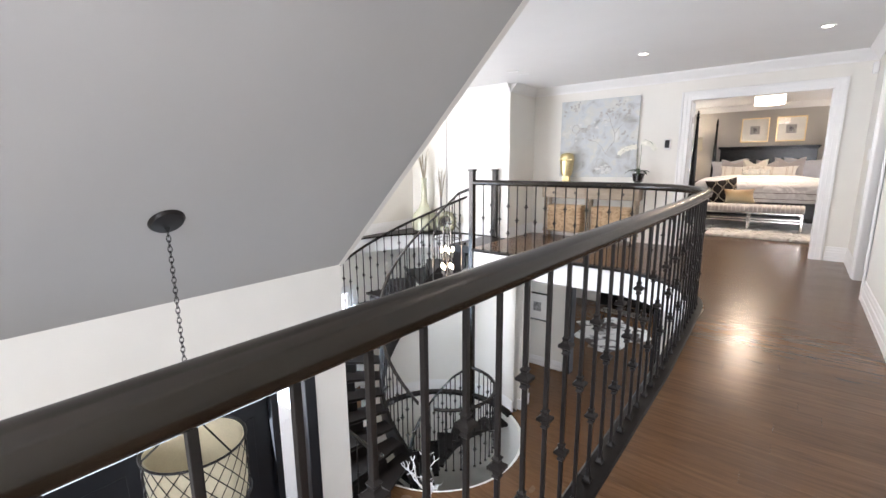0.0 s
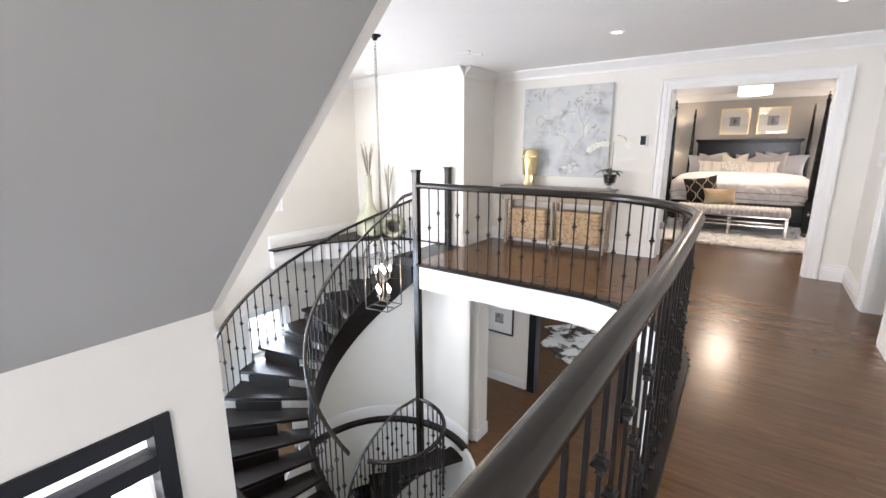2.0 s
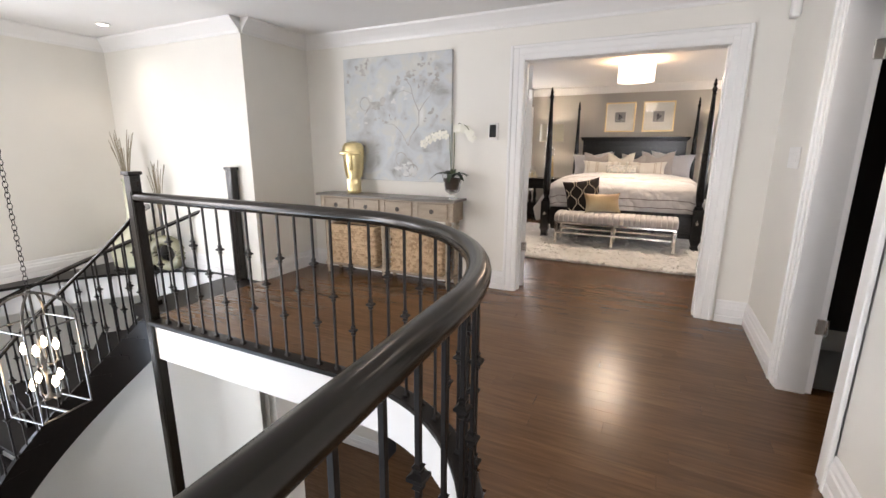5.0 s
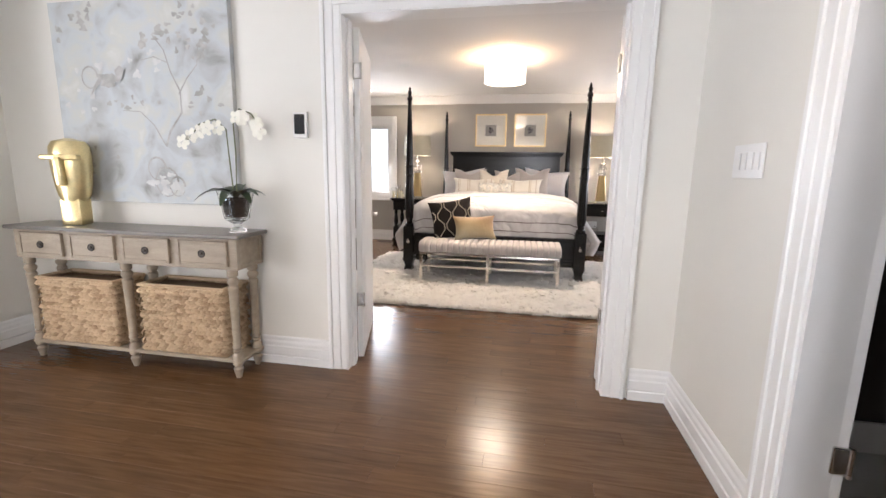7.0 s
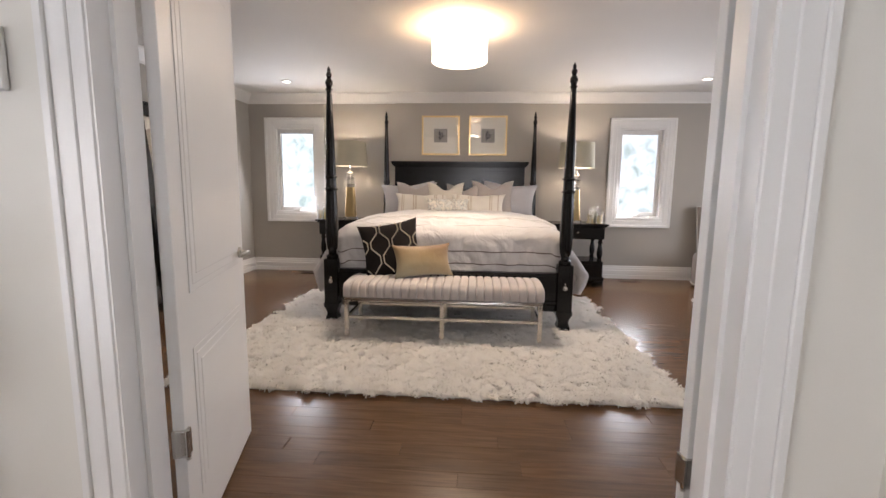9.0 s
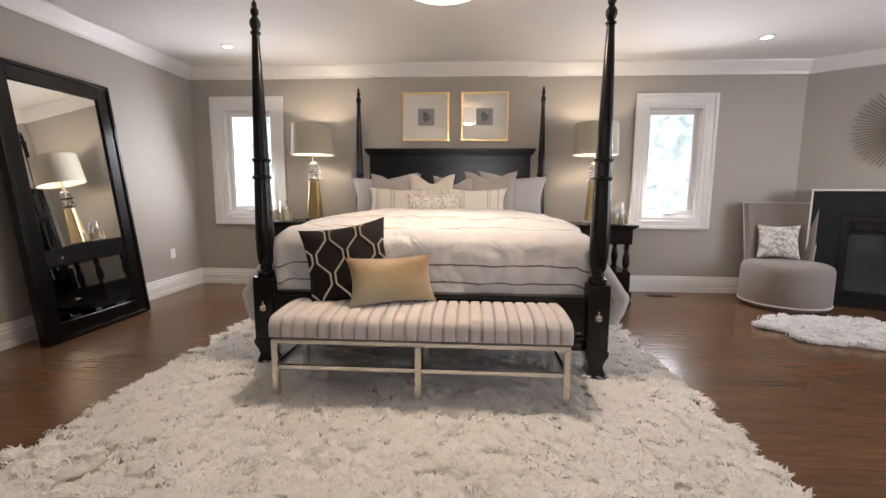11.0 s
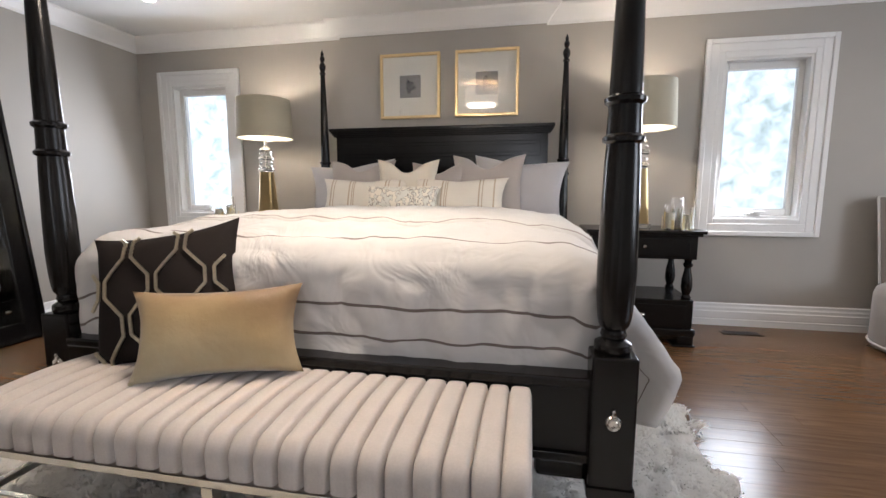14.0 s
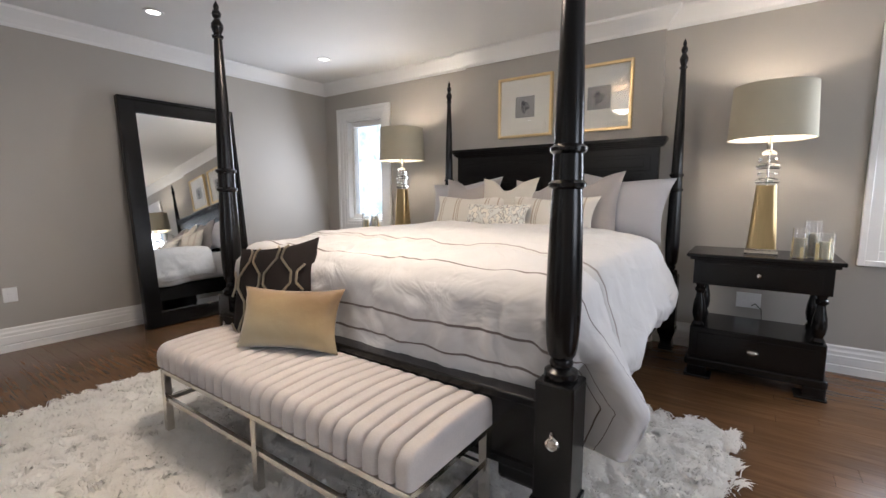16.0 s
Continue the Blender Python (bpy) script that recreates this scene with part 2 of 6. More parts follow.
def lathe(bm, prof, n=20, at=(0, 0, 0)):
    rings = []
    for r, z in prof:
        rings.append([bm.verts.new((at[0] + max(r, 1e-4) * math.cos(6.28319 * k / n), at[1] + max(r, 1e-4) * math.sin(6.28319 * k / n), at[2] + z)) for k in range(n)])
    for a, b in zip(rings, rings[1:]):
        for k in range(n):
            bm.faces.new((a[k], a[(k + 1) % n], b[(k + 1) % n], b[k]))
    if prof[0] == prof[-1]:
        bmesh.ops.remove_doubles(bm, verts=rings[0] + rings[-1], dist=1e-5)
    else:
        for ring in (rings[0], rings[-1]):
            bm.faces.new(ring)
    return bm


def sweep(bm, path, prof, closed=False, upright=True):
    """A profile of (side, up) points carried along a path; side is to the right of the way."""
    pts = [Vector(p) for p in path]
    rings = []
    for i, p in enumerate(pts):
        a = pts[i - 1] if (i or closed) else p
        b = pts[(i + 1) % len(pts)] if (i < len(pts) - 1 or closed) else p
        d0, d1 = p - a, b - p
        t = (d0.normalized() if d0.length > 1e-6 else d1.normalized()) + (d1.normalized() if d1.length > 1e-6 else d0.normalized())
        t = t.normalized()
        side = t.cross(Vector((0, 0, 1)))
        side = side.normalized() if side.length > 1e-3 else Vector((1, 0, 0))
        stretch = 1.0
        if d0.length > 1e-6 and d1.length > 1e-6:
            h = max(0.35, t.dot(d1.normalized()))
            stretch = 1 / h if upright else 1.0
        up = Vector((0, 0, 1)) if upright else side.cross(t).normalized()
        rings.append([bm.verts.new(p + side * s * stretch + up * u) for s, u in prof])
    k = len(prof)
    pairs = list(zip(rings, rings[1:])) + ([(rings[-1], rings[0])] if closed else [])
    for a, b in pairs:
        for j in range(k):
            bm.faces.new((a[j], a[(j + 1) % k], b[(j + 1) % k], b[j]))
    if not closed:
        bm.faces.new(rings[0])
        bm.faces.new(rings[-1])
    return bm


def ring_profile(w, h, n=12, up=0.0):
    return [(w * math.cos(6.28319 * k / n), up + h * math.sin(6.28319 * k / n)) for k in range(n)]


def tube(bm, path, r, n=8):
    return sweep(bm, path, ring_profile(r, r, n), upright=False)


def prism(bm, poly, z0, z1):
    lo, hi = [bm.verts.new((x, y, z0)) for x, y in poly], [bm.verts.new((x, y, z1)) for x, y in poly]
    bm.faces.new(lo[::-1])
    bm.faces.new(hi)
    for k in range(len(poly)):
        j = (k + 1) % len(poly)
        bm.faces.new((lo[k], lo[j], hi[j], hi[k]))
    return bm


def wall(name, p0, p1, z0, z1, depth, material, holes=(), label=""):
    """A wall from p0 to p1 whose seen face is on that line; its depth lies to the right of the way. Holes: (s0, s1, z0, z1)."""
    p0, p1 = Vector((*p0, 0)), Vector((*p1, 0))
    way = (p1 - p0).normalized()
    right = way.cross(Vector((0, 0, 1)))
    length = (p1 - p0).length
    ss = sorted({0, length, *[h[0] for h in holes], *[h[1] for h in holes]})
    zs = sorted({z0, z1, *[h[2] for h in holes], *[h[3] for h in holes]})
    solid = {}
    for i in range(len(ss) - 1):
        for j in range(len(zs) - 1):
            s, z = (ss[i] + ss[i + 1]) / 2, (zs[j] + zs[j + 1]) / 2
            solid[i, j] = not any(h[0] < s < h[1] and h[2] < z < h[3] for h in holes)
    bm = bmesh.new()
    cache = {}

    def v(i, j, k):
        key = (i, j, k)
        if key not in cache:
            cache[key] = bm.verts.new(p0 + way * ss[i] + right * (depth * k) + Vector((0, 0, zs[j])))
        return cache[key]
    for (i, j), s in solid.items():
        if not s:
            continue
        for k in (0, 1):
            bm.faces.new((v(i, j, k), v(i + 1, j, k), v(i + 1, j + 1, k), v(i, j + 1, k)))
        for (di, dj), (a, b) in (((-1, 0), ((i, j), (i, j + 1))), ((1, 0), ((i + 1, j), (i + 1, j + 1))), ((0, -1), ((i, j), (i + 1, j))), ((0, 1), ((i, j + 1), (i + 1, j + 1)))):
            if not solid.get((i + di, j + dj)):
                bm.faces.new((v(*a, 0), v(*b, 0), v(*b, 1), v(*a, 1)))
    return part(name, bm, material, label=label, kind="structure")


def arc(cx, cy, r, a0, a1, n, z=0.0, dz=0.0):
    return [(cx + r * math.cos(radians(a0 + (a1 - a0) * k / n)), cy + r * math.sin(radians(a0 + (a1 - a0) * k / n)), z + dz * k / n) for k in range(n + 1)]


# ---- the large structure ----
H, LOW, SLAB = 2.75, -3.05, -0.35
CX, CY = -4.255, 5.134          # axis of the winding stair
EDGE = [(-4.03, 5.79, 0), *[(x, 5.79, 0) for x in (-3.4, -2.6)], *arc(-1.87, 4.55, 1.24, 90, 0, 18), *[(x, y, 0) for x, y in ((-0.60, 3.8), (-0.575, 3.0), (-0.57, 2.0), (-0.57, 0.0), (-0.57, -2.3))]]

# upper walls; each runs so that its depth lies behind the seen face
wall("wall_north", (-4.12, 8.0), (0.63, 8.0), 0, H, -0.075, CREAM, [(2.66, 4.385, -0.01, 2.33)])
wall("wall_bedroom_south", (-4.14, 8.15), (5.5, 8.15), 0, H, 0.075, GREIGE, [(2.68, 4.405, -0.01, 2.33)])
wall("wall_niche", (-4.12, 7.26), (-4.12, 8.0), SLAB, H, -0.2, CREAM)
wall("wall_stair_end", (-6.5, 7.06), (-4.12, 7.06), -6.0, H, -0.2, CREAM)
wall("wall_turret_straight", (-6.5, 4.3), (-6.5, 7.26), -6.0, H, -0.2, CREAM, [(0.30, 1.00, 0.68, 2.36), (0.30, 1.00, -1.72, -0.98)])
T = [(-6.5, 4.3), (-6.43, 3.98), (-5.5, 2.75)]
wall("wall_turret_bend", T[1], T[0], -6.0, H, -0.2, CREAM)
wall("wall_turret_window", T[2], T[1], -6.0, H, -0.2, CREAM, [(0.12, 1.42, -2.75, 2.30)])
wall("wall_turret_return", (-3.56, 2.74), (-5.5, 2.74), -6.0, H, -0.2, CREAM)
wall("wall_entry", (-3.55, -3.0), (-3.55, 2.738), LOW, 0.42, -0.3, CREAM, [(2.45, 5.34, LOW, -0.26)])
wall("wall_east", (0.63, 8.0), (0.63, -2.5), 0, H, -0.14, CREAM, [(1.15, 2.02, -0.01, 2.30)])
# unseen wall; its opening is made up for the hall end lamp
wall("wall_hall_end", (0.7, -2.5), (-3.6, -2.5), LOW, H, -0.15, CREAM, [(0.35, 1.2, 0.85, 2.35)])
wall("wall_bedroom_west", (-4.0, 8.15), (-4.0, 13.7), 0, H, -0.15, GREIGE)
wall("wall_bedroom_north", (-4.15, 13.7), (3.46, 13.7), 0, H, -0.22, GREIGE, [(0.555, 1.205, 0.94, 2.25), (5.83, 6.48, 0.94, 2.25)])
wall("wall_bedroom_corner", (3.46, 13.7), (5.5, 12.2), 0, H, -0.15, GREIGE)
# unseen wall, with an opening added for the bedroom side lamp
wall("wall_bedroom_east", (5.5, 12.2), (5.5, 8.15), 0, H, -0.15, GREIGE, [(0.6, 2.6, 0.8, 2.4)])
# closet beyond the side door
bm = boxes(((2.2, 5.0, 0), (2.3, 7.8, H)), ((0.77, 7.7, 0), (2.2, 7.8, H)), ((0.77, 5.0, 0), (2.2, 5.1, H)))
# one even, very dark colour for all walls of the side room
CLOSET = mat("closet_dark", (0.035, 0.030, 0.028), 0.6)
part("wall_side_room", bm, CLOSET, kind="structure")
part("baseboard_side_room", boxes(((2.18, 5.1, 0), (2.2, 7.7, 0.16)), ((0.77, 7.68, 0), (2.18, 7.7, 0.16))), TRIM, kind="structure")

# lower walls
wall("wall_lower_back", (-4.8, 8.45), (-3.42, 8.45), LOW, SLAB, -0.15, CREAM)
wall("wall_lower_back_east", (-1.75, 8.45), (-0.3, 8.45), LOW, SLAB, -0.15, CREAM)
wall("wall_lower_lintel", (-3.42, 8.45), (-1.75, 8.45), -0.85, SLAB, -0.15, CREAM)
bm = bmesh.new()
prism(bm, [(-0.62, -2.5), (-0.62, 4.5), (-0.72, 5.0), (-0.95, 5.4), (-0.3, 5.4), (-0.3, -2.5)], LOW, SLAB)
part("wall_lower_hall", bm, TRIM, kind="structure")
part("wall_lower_east", boxes(((-0.45, 5.4, LOW), (-0.3, 8.45, SLAB))), CREAM, kind="structure")
part("wall_lower_pier", boxes(((-3.80, 6.56, LOW), (-3.50, 6.86, SLAB)), ((-4.6, 6.90, LOW), (-3.80, 7.05, SLAB))), CREAM, kind="structure")
part("baseboard_pier", boxes(((-3.82, 6.54, LOW), (-3.48, 6.88, LOW + 0.2)), bevel=0.012), TRIM, kind="structure")
part("wall_lower_room", boxes(((-6.0, 13.8, LOW), (1.0, 13.9, SLAB)), ((-6.0, 8.6, LOW), (-5.9, 13.8, SLAB)), ((0.9, 8.6, LOW), (1.0, 13.8, SLAB))), CREAM, kind="structure")
bm = bmesh.new()
inner, outer = arc(CX, CY, 1.46, 62, 195, 40), arc(CX, CY, 1.54, 62, 195, 40)
top = [min(SLAB, -0.0155 * (62 + 133 * k / 40 - 100) - 0.42) for k in range(41)]
cols = [[bm.verts.new((p[0], p[1], z)) for p, z in ((i, LOW), (i, t), (o, t), (o, LOW))] for i, o, t in zip(inner, outer, top)]
for a, b in zip(cols, cols[1:]):
    for j in range(4):
        bm.faces.new((a[j], a[(j + 1) % 4], b[(j + 1) % 4], b[j]))
part("wall_stair_drum", bm, CREAM, smooth=True, kind="structure")
part("baseboard_stair_drum", sweep(bmesh.new(), arc(CX, CY, 1.45, 62, 195, 40, LOW), [(0, 0), (-0.018, 0), (-0.018, 0.16), (-0.008, 0.19), (0, 0.2)]), TRIM, smooth=True, kind="structure")
part("trim_stairwell_edge", sweep(bmesh.new(), arc(CX, CY, 1.38, 60, 200, 40, LOW), [(-0.07, -0.05), (0.03, -0.05), (0.03, 0.005), (-0.07, 0.005)]), TREAD, smooth=True, kind="structure")
part("wall_stairwell_below", sweep(bmesh.new(), arc(CX, CY, 1.40, 0, 360, 60, -6.0), [(-0.05, 0), (0.0, 0), (0.0, 2.93), (-0.05, 2.93)]), CREAM, smooth=True, kind="structure")
part("floor_basement", boxes(((-6.5, 2.5, -6.1), (-2.5, 7.2, -6.0))), UNDER, kind="structure")

# floors
bm = bmesh.new()
X0, X1, Y0, Y1 = -6.6, 1.2, -3.0, 14.0
hole = arc(CX, CY, 1.40, 0, 360, 48)[:-1]
out = []
for x, y, _ in hole:
    dx, dy = x - CX, y - CY
    k = min([(X1 - CX) / dx if dx > 0 else (X0 - CX) / dx if dx < 0 else 1e9, (Y1 - CY) / dy if dy > 0 else (Y0 - CY) / dy if dy < 0 else 1e9])
    out.append((CX + dx * k, CY + dy * k))
for cx, cy in ((X0, Y0), (X0, Y1), (X1, Y0), (X1, Y1)):
    j = min(range(48), key=lambda q: (out[q][0] - cx) ** 2 + (out[q][1] - cy) ** 2)
    out[j] = (cx, cy)
va = [bm.verts.new((x, y, LOW)) for x, y, _ in hole]
vb = [bm.verts.new((x, y, LOW)) for x, y in out]
for k in range(48):
    bm.faces.new((va[k], va[(k + 1) % 48], vb[(k + 1) % 48], vb[k]))
part("floor_lower", bm, FLOOR, kind="structure")
edge2 = [(x, y) for x, y, _ in EDGE]
bm = bmesh.new()
prism(bm, [(-4.03, 7.06), *edge2, (2.3, -2.5), (2.3, 8.2), (-4.12, 8.2), (-4.12, 7.06)], SLAB, -0.03)
part("floor_slab_hall", bm, TRIM, kind="structure")
part("floor_slab_bedroom", boxes(((-4.1, 8.2, SLAB), (5.5, 13.8, -0.03))), UNDER, kind="structure")
# planter ledge between stair and turret
bm = bmesh.new()
prism(bm, [(-6.49, 5.1), *[(x, y) for x, y, _ in arc(CX, CY, 2.14, 181, 104, 16)], (-4.80, 7.055), (-6.49, 7.055)], -0.30, -0.02)
part("floor_ledge", bm, TRIM, kind="structure")
bm = bmesh.new()
prism(bm, [(-6.485, 5.08), *[(x, y) for x, y, _ in arc(CX, CY, 2.08, 181, 100, 16)], (-4.36, 7.05), (-6.485, 7.05)], -0.019, 0.012)
part("floor_ledge_board", bm, TREAD, kind="structure")
part("floor_landing", boxes(((-4.62, 5.95, -0.12), (-4.03, 7.04, -0.002))), TREAD, kind="structure")

# ceilings
bm = boxes(((-1.15, -2.6, H), (2.4, 2.72, H + 0.1)), ((-6.8, 2.72, H), (2.4, 8.1, H + 0.1)))
part("ceiling_hall", bm, CEIL, kind="structure")
part("ceiling_bedroom", boxes(((-4.2, 8.1, H), (5.7, 13.95, H + 0.1))), CEIL, kind="structure")
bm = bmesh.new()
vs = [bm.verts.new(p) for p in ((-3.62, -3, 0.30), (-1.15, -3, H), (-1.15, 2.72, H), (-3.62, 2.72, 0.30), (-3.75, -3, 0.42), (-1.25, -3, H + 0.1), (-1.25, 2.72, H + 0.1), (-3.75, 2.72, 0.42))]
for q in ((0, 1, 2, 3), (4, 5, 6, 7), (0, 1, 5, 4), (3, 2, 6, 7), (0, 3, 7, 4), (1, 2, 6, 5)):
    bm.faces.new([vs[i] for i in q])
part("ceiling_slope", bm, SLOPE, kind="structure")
# unseen gable, added to keep sky light out above the slope
bm = bmesh.new()
vs = [bm.verts.new((x, y, z)) for y in (2.722, 2.80) for x, z in ((-3.57, 0.36), (-1.1, H + 0.06), (-3.57, H + 0.06))]
for q in ((0, 1, 2), (3, 4, 5), (0, 1, 4, 3), (1, 2, 5, 4), (2, 0, 3, 5)):
    bm.faces.new([vs[i] for i in q])
part("wall_gable", bm, CREAM, kind="structure")
part("ceiling_lower_room", boxes(((-6.0, 8.21, SLAB - 0.02), (1.0, 13.9, SLAB - 0.002))), CEIL, kind="structure")

# crown mouldings and baseboards
CROWN = [(0, -0.14), (0.012, -0.14), (0.02, -0.115), (0.05, -0.08), (0.095, -0.035), (0.11, -0.02), (0.115, 0), (0, 0)]


def crown(name, path, z=H - 0.003):
    part(name, sweep(bmesh.new(), [(x, y, z) for x, y in path], CROWN), TRIM, kind="structure")


crown("trim_crown_hall", [(-6.5, 4.3), (-6.5, 7.06), (-4.12, 7.06)])
crown("trim_crown_turret", [(-5.5, 2.75), (-6.43, 3.98), (-6.5, 4.3)])
crown("trim_crown_north", [(-4.12, 7.07), (-4.12, 8.0), (0.63, 8.0), (0.63, -2.4)])
part("wall_bed_projection", boxes(((-1.672, 13.65, 0), (0.242, 13.699, H - 0.001))), GREIGE, kind="structure")
crown("trim_crown_bedroom", [(-4.0, 8.16), (-4.0, 13.7), (-1.672, 13.7), (-1.672, 13.65), (0.242, 13.65), (0.242, 13.7), (3.46, 13.7), (5.45, 12.24), (5.45, 8.2)])
BASE = [(0, 0), (0.022, 0), (0.022, 0.055), (0.016, 0.062), (0.021, 0.070), (0.021, 0.125), (0.015, 0.133), (0.015, 0.155), (0.009, 0.170), (0.009, 0.190), (0.004, 0.2), (0, 0.2)]


def baseboard(name, *paths):
    bm = bmesh.new()
    for p in paths:
        sweep(bm, [(x, y, z) for x, y, z in p], BASE)
    part(name, bm, TRIM, kind="structure")


baseboard("baseboard_hall", [(-4.12, 7.07, 0), (-4.12, 8.0, 0), (-1.54, 8.0, 0)], [(0.395, 8.0, 0), (0.63, 8.0, 0), (0.63, 6.97, 0)], [(0.63, 5.86, 0), (0.63, -2.4, 0)])
baseboard("baseboard_bedroom", [(-4.0, 8.2, 0), (-4.0, 13.7, 0), (-1.672, 13.7, 0), (-1.672, 13.65, 0), (0.242, 13.65, 0), (0.242, 13.7, 0), (3.46, 13.7, 0), (3.9, 13.38, 0)])
baseboard("baseboard_ledge", [(-6.5, 5.1, 0.012), (-6.5, 7.06, 0.012), (-4.46, 7.06, 0.012)])
baseboard("baseboard_lower", [(-4.75, 8.45, LOW), (-3.55, 8.45, LOW)])


def casing(name, path, w=0.13, d=0.022):
    """Moulded door casing round an opening; path goes up one side, across and down the other, in (s, z) mapped by the matrix."""
    bm = bmesh.new()
    m, s0, s1, top = path
    for a, b, t in ((0, w, d * 0.6), (w * 0.35, w * 0.8, d * 0.85), (w * 0.78, w, d * 1.25)):
        for lo, hi in (((s0 - b, 0), (s0 - a, top + b)), ((s1 + a, 0), (s1 + b, top + b)), ((s0 - a, top + a), (s1 + a, top + b))):
            box(bm, (lo[0], 0, lo[1]), (hi[0], -t, hi[1]), 0.004, m, 1)
    return part(name, bm, TRIM, kind="structure")


casing("trim_bedroom_door", (pose(0, 7.999, 0), -1.44, 0.245, 2.31))
casing("trim_bedroom_door_inside", (pose(0, 8.151, 0, 0, 0, 180), -0.245, 1.44, 2.31))
part("trim_bedroom_jamb", boxes(((-1.46, 7.99, 0), (-1.435, 8.16, 2.33)), ((0.24, 7.99, 0), (0.265, 8.16, 2.33)), ((-1.435, 7.99, 2.305), (0.24, 8.16, 2.33)),
     ((-1.435, 8.06, 0), (-1.42, 8.10, 2.305)), ((0.225, 8.06, 0), (0.24, 8.10, 2.305))), TRIM, kind="structure")
casing("trim_side_door", (pose(0.629, 0, 0, 0, 0, -90), -6.85, -5.98, 2.30))
part("trim_side_jamb", boxes(((0.625, 6.83, 0), (0.775, 6.853, 2.3)), ((0.625, 5.977, 0), (0.775, 6.0, 2.3)), ((0.625, 6.0, 2.278), (0.775, 6.83, 2.3))), TRIM, kind="structure")


def panel_door(name, m, width, height, label, handle_side=1):
    d = new(name)
    d.matrix_world = m
    tagged(d, label, "door", "", "structure")
    t = 0.02
    bm = boxes(((0, -t, 0.01), (width, t, height)), bevel=0.003)
    part("leaf", bm, TRIM, d)
    bm = bmesh.new()
    for lo, hi in ((0.18, 0.75), (0.95, height - 0.16)):
        for sgn in (-1, 1):
            for a, b, q in ((0.11, width - 0.11, 0.006), (0.135, width - 0.135, 0.010), (0.17, width - 0.17, 0.014)):
                k = (a - 0.11)
                y = sgn * (t + 0.0005)
                box(bm, (a, y - 0.001 * sgn, lo + k), (b, y + sgn * q * 0.5, hi - k), 0.003, None, 1)
    part("raised_panel", bm, TRIM, d)
    for z in (0.45, height - 0.27):
        bm = boxes(((-0.008, -0.03, z - 0.05), (0.03, 0.024, z + 0.05)), bevel=0.006)
        lathe(bm, [(0.008, z - 0.052), (0.008, z + 0.052)], 10, (-0.008, -0.028, 0))
        part("hinge", bm, STEEL, d, "satin nickel hinge", smooth=False)
    for sgn in (-1, 1):
        bm = lathe(bmesh.new(), [(0.028, 0), (0.028, 0.008), (0.012, 0.012), (0.012, 0.05), (0.01, 0.052)], 16)
        bmesh.ops.transform(bm, matrix=Matrix.Translation((width - 0.07, sgn * t, 1.0)) @ pose(0, 0, 0, -90 * sgn, 0, 0), verts=bm.verts)
        box(bm, (width - 0.19, sgn * (t + 0.042) - 0.008, 0.99), (width - 0.06, sgn * (t + 0.042) + 0.008, 1.01), 0.006)
        part("door_handle", bm, STEEL, d, "satin nickel lever handle", smooth=True)
    return d


panel_door("door_1", pose(-1.422, 8.195, 0, 0, 0, 105), 0.85, 2.29, "open white panelled bedroom door with lever handle")
panel_door("door_2", pose(0.236, 8.212, 0, 0, 0, 6), 0.82, 2.29, "open white panelled bedroom door folded back")
panel_door("door_3", pose(0.785, 6.828, 0, 0, 0, 79), 0.82, 2.27, "open white panelled side room door")


def window(name, m, w, h, glass_w, glass_h, label, depth=0.20, cas=0.15):
    """A window in a wall; m puts the opening's middle on the wall's seen face, y to the outside."""
    d = new(name)
    d.matrix_world = m
    tagged(d, label, "window", "", "structure")
    bm = bmesh.new()
    for a, b, t in ((0, cas, 0.014), (cas * 0.3, cas * 0.75, 0.02), (cas * 0.74, cas, 0.032)):
        for lo, hi in (((-w / 2 - b, -h / 2 - b), (-w / 2 - a, h / 2 + b)), ((w / 2 + a, -h / 2 - b), (w / 2 + b, h / 2 + b)), ((-w / 2 - a, h / 2 + a), (w / 2 + a, h / 2 + b)), ((-w / 2 - a, -h / 2 - b), (w / 2 + a, -h / 2 - a))):
            box(bm, (lo[0], 0.002, lo[1]), (hi[0], -t, hi[1]), 0.004, None, 1)
    part("casing", bm, TRIM, d)
    bm = bmesh.new()
    gw, gh = glass_w / 2, glass_h / 2
    for lo, hi in (((-w / 2, -h / 2), (-w / 2 + 0.02, h / 2)), ((w / 2 - 0.02, -h / 2), (w / 2, h / 2)), ((-w / 2 + 0.02, h / 2 - 0.02), (w / 2 - 0.02, h / 2)), ((-w / 2 + 0.02, -h / 2), (w / 2 - 0.02, -h / 2 + 0.02))):
        box(bm, (lo[0], 0.0, lo[1]), (hi[0], depth, hi[1]))
    part("window_frame", bm, TRIM, d)
    bm = bmesh.new()
    for lo, hi in (((-w / 2 + 0.02, -h / 2 + 0.02), (-gw, h / 2 - 0.02)), ((gw, -h / 2 + 0.02), (w / 2 - 0.02, h / 2 - 0.02)), ((-gw, gh), (gw, h / 2 - 0.02)), ((-gw, -h / 2 + 0.02), (gw, -gh))):
        box(bm, (lo[0], 0.075, lo[1]), (hi[0], 0.125, hi[1]), 0.005, None, 1)
    part("sash", bm, TRIM, d)
    pane = part("pane", boxes(((-gw, 0.095, -gh), (gw, 0.103, gh))), GLASS, d)
    pane.visible_shadow = False
    return d


def crank(d, h):
    bm = boxes(((-0.06, 0.0, -h / 2 + 0.02), (0.05, 0.075, -h / 2 + 0.045)), bevel=0.008)
    box(bm, (-0.02, -0.01, -h / 2 + 0.045), (0.07, 0.02, -h / 2 + 0.06), 0.005)
    part("crank_handle", bm, TRIM, d)


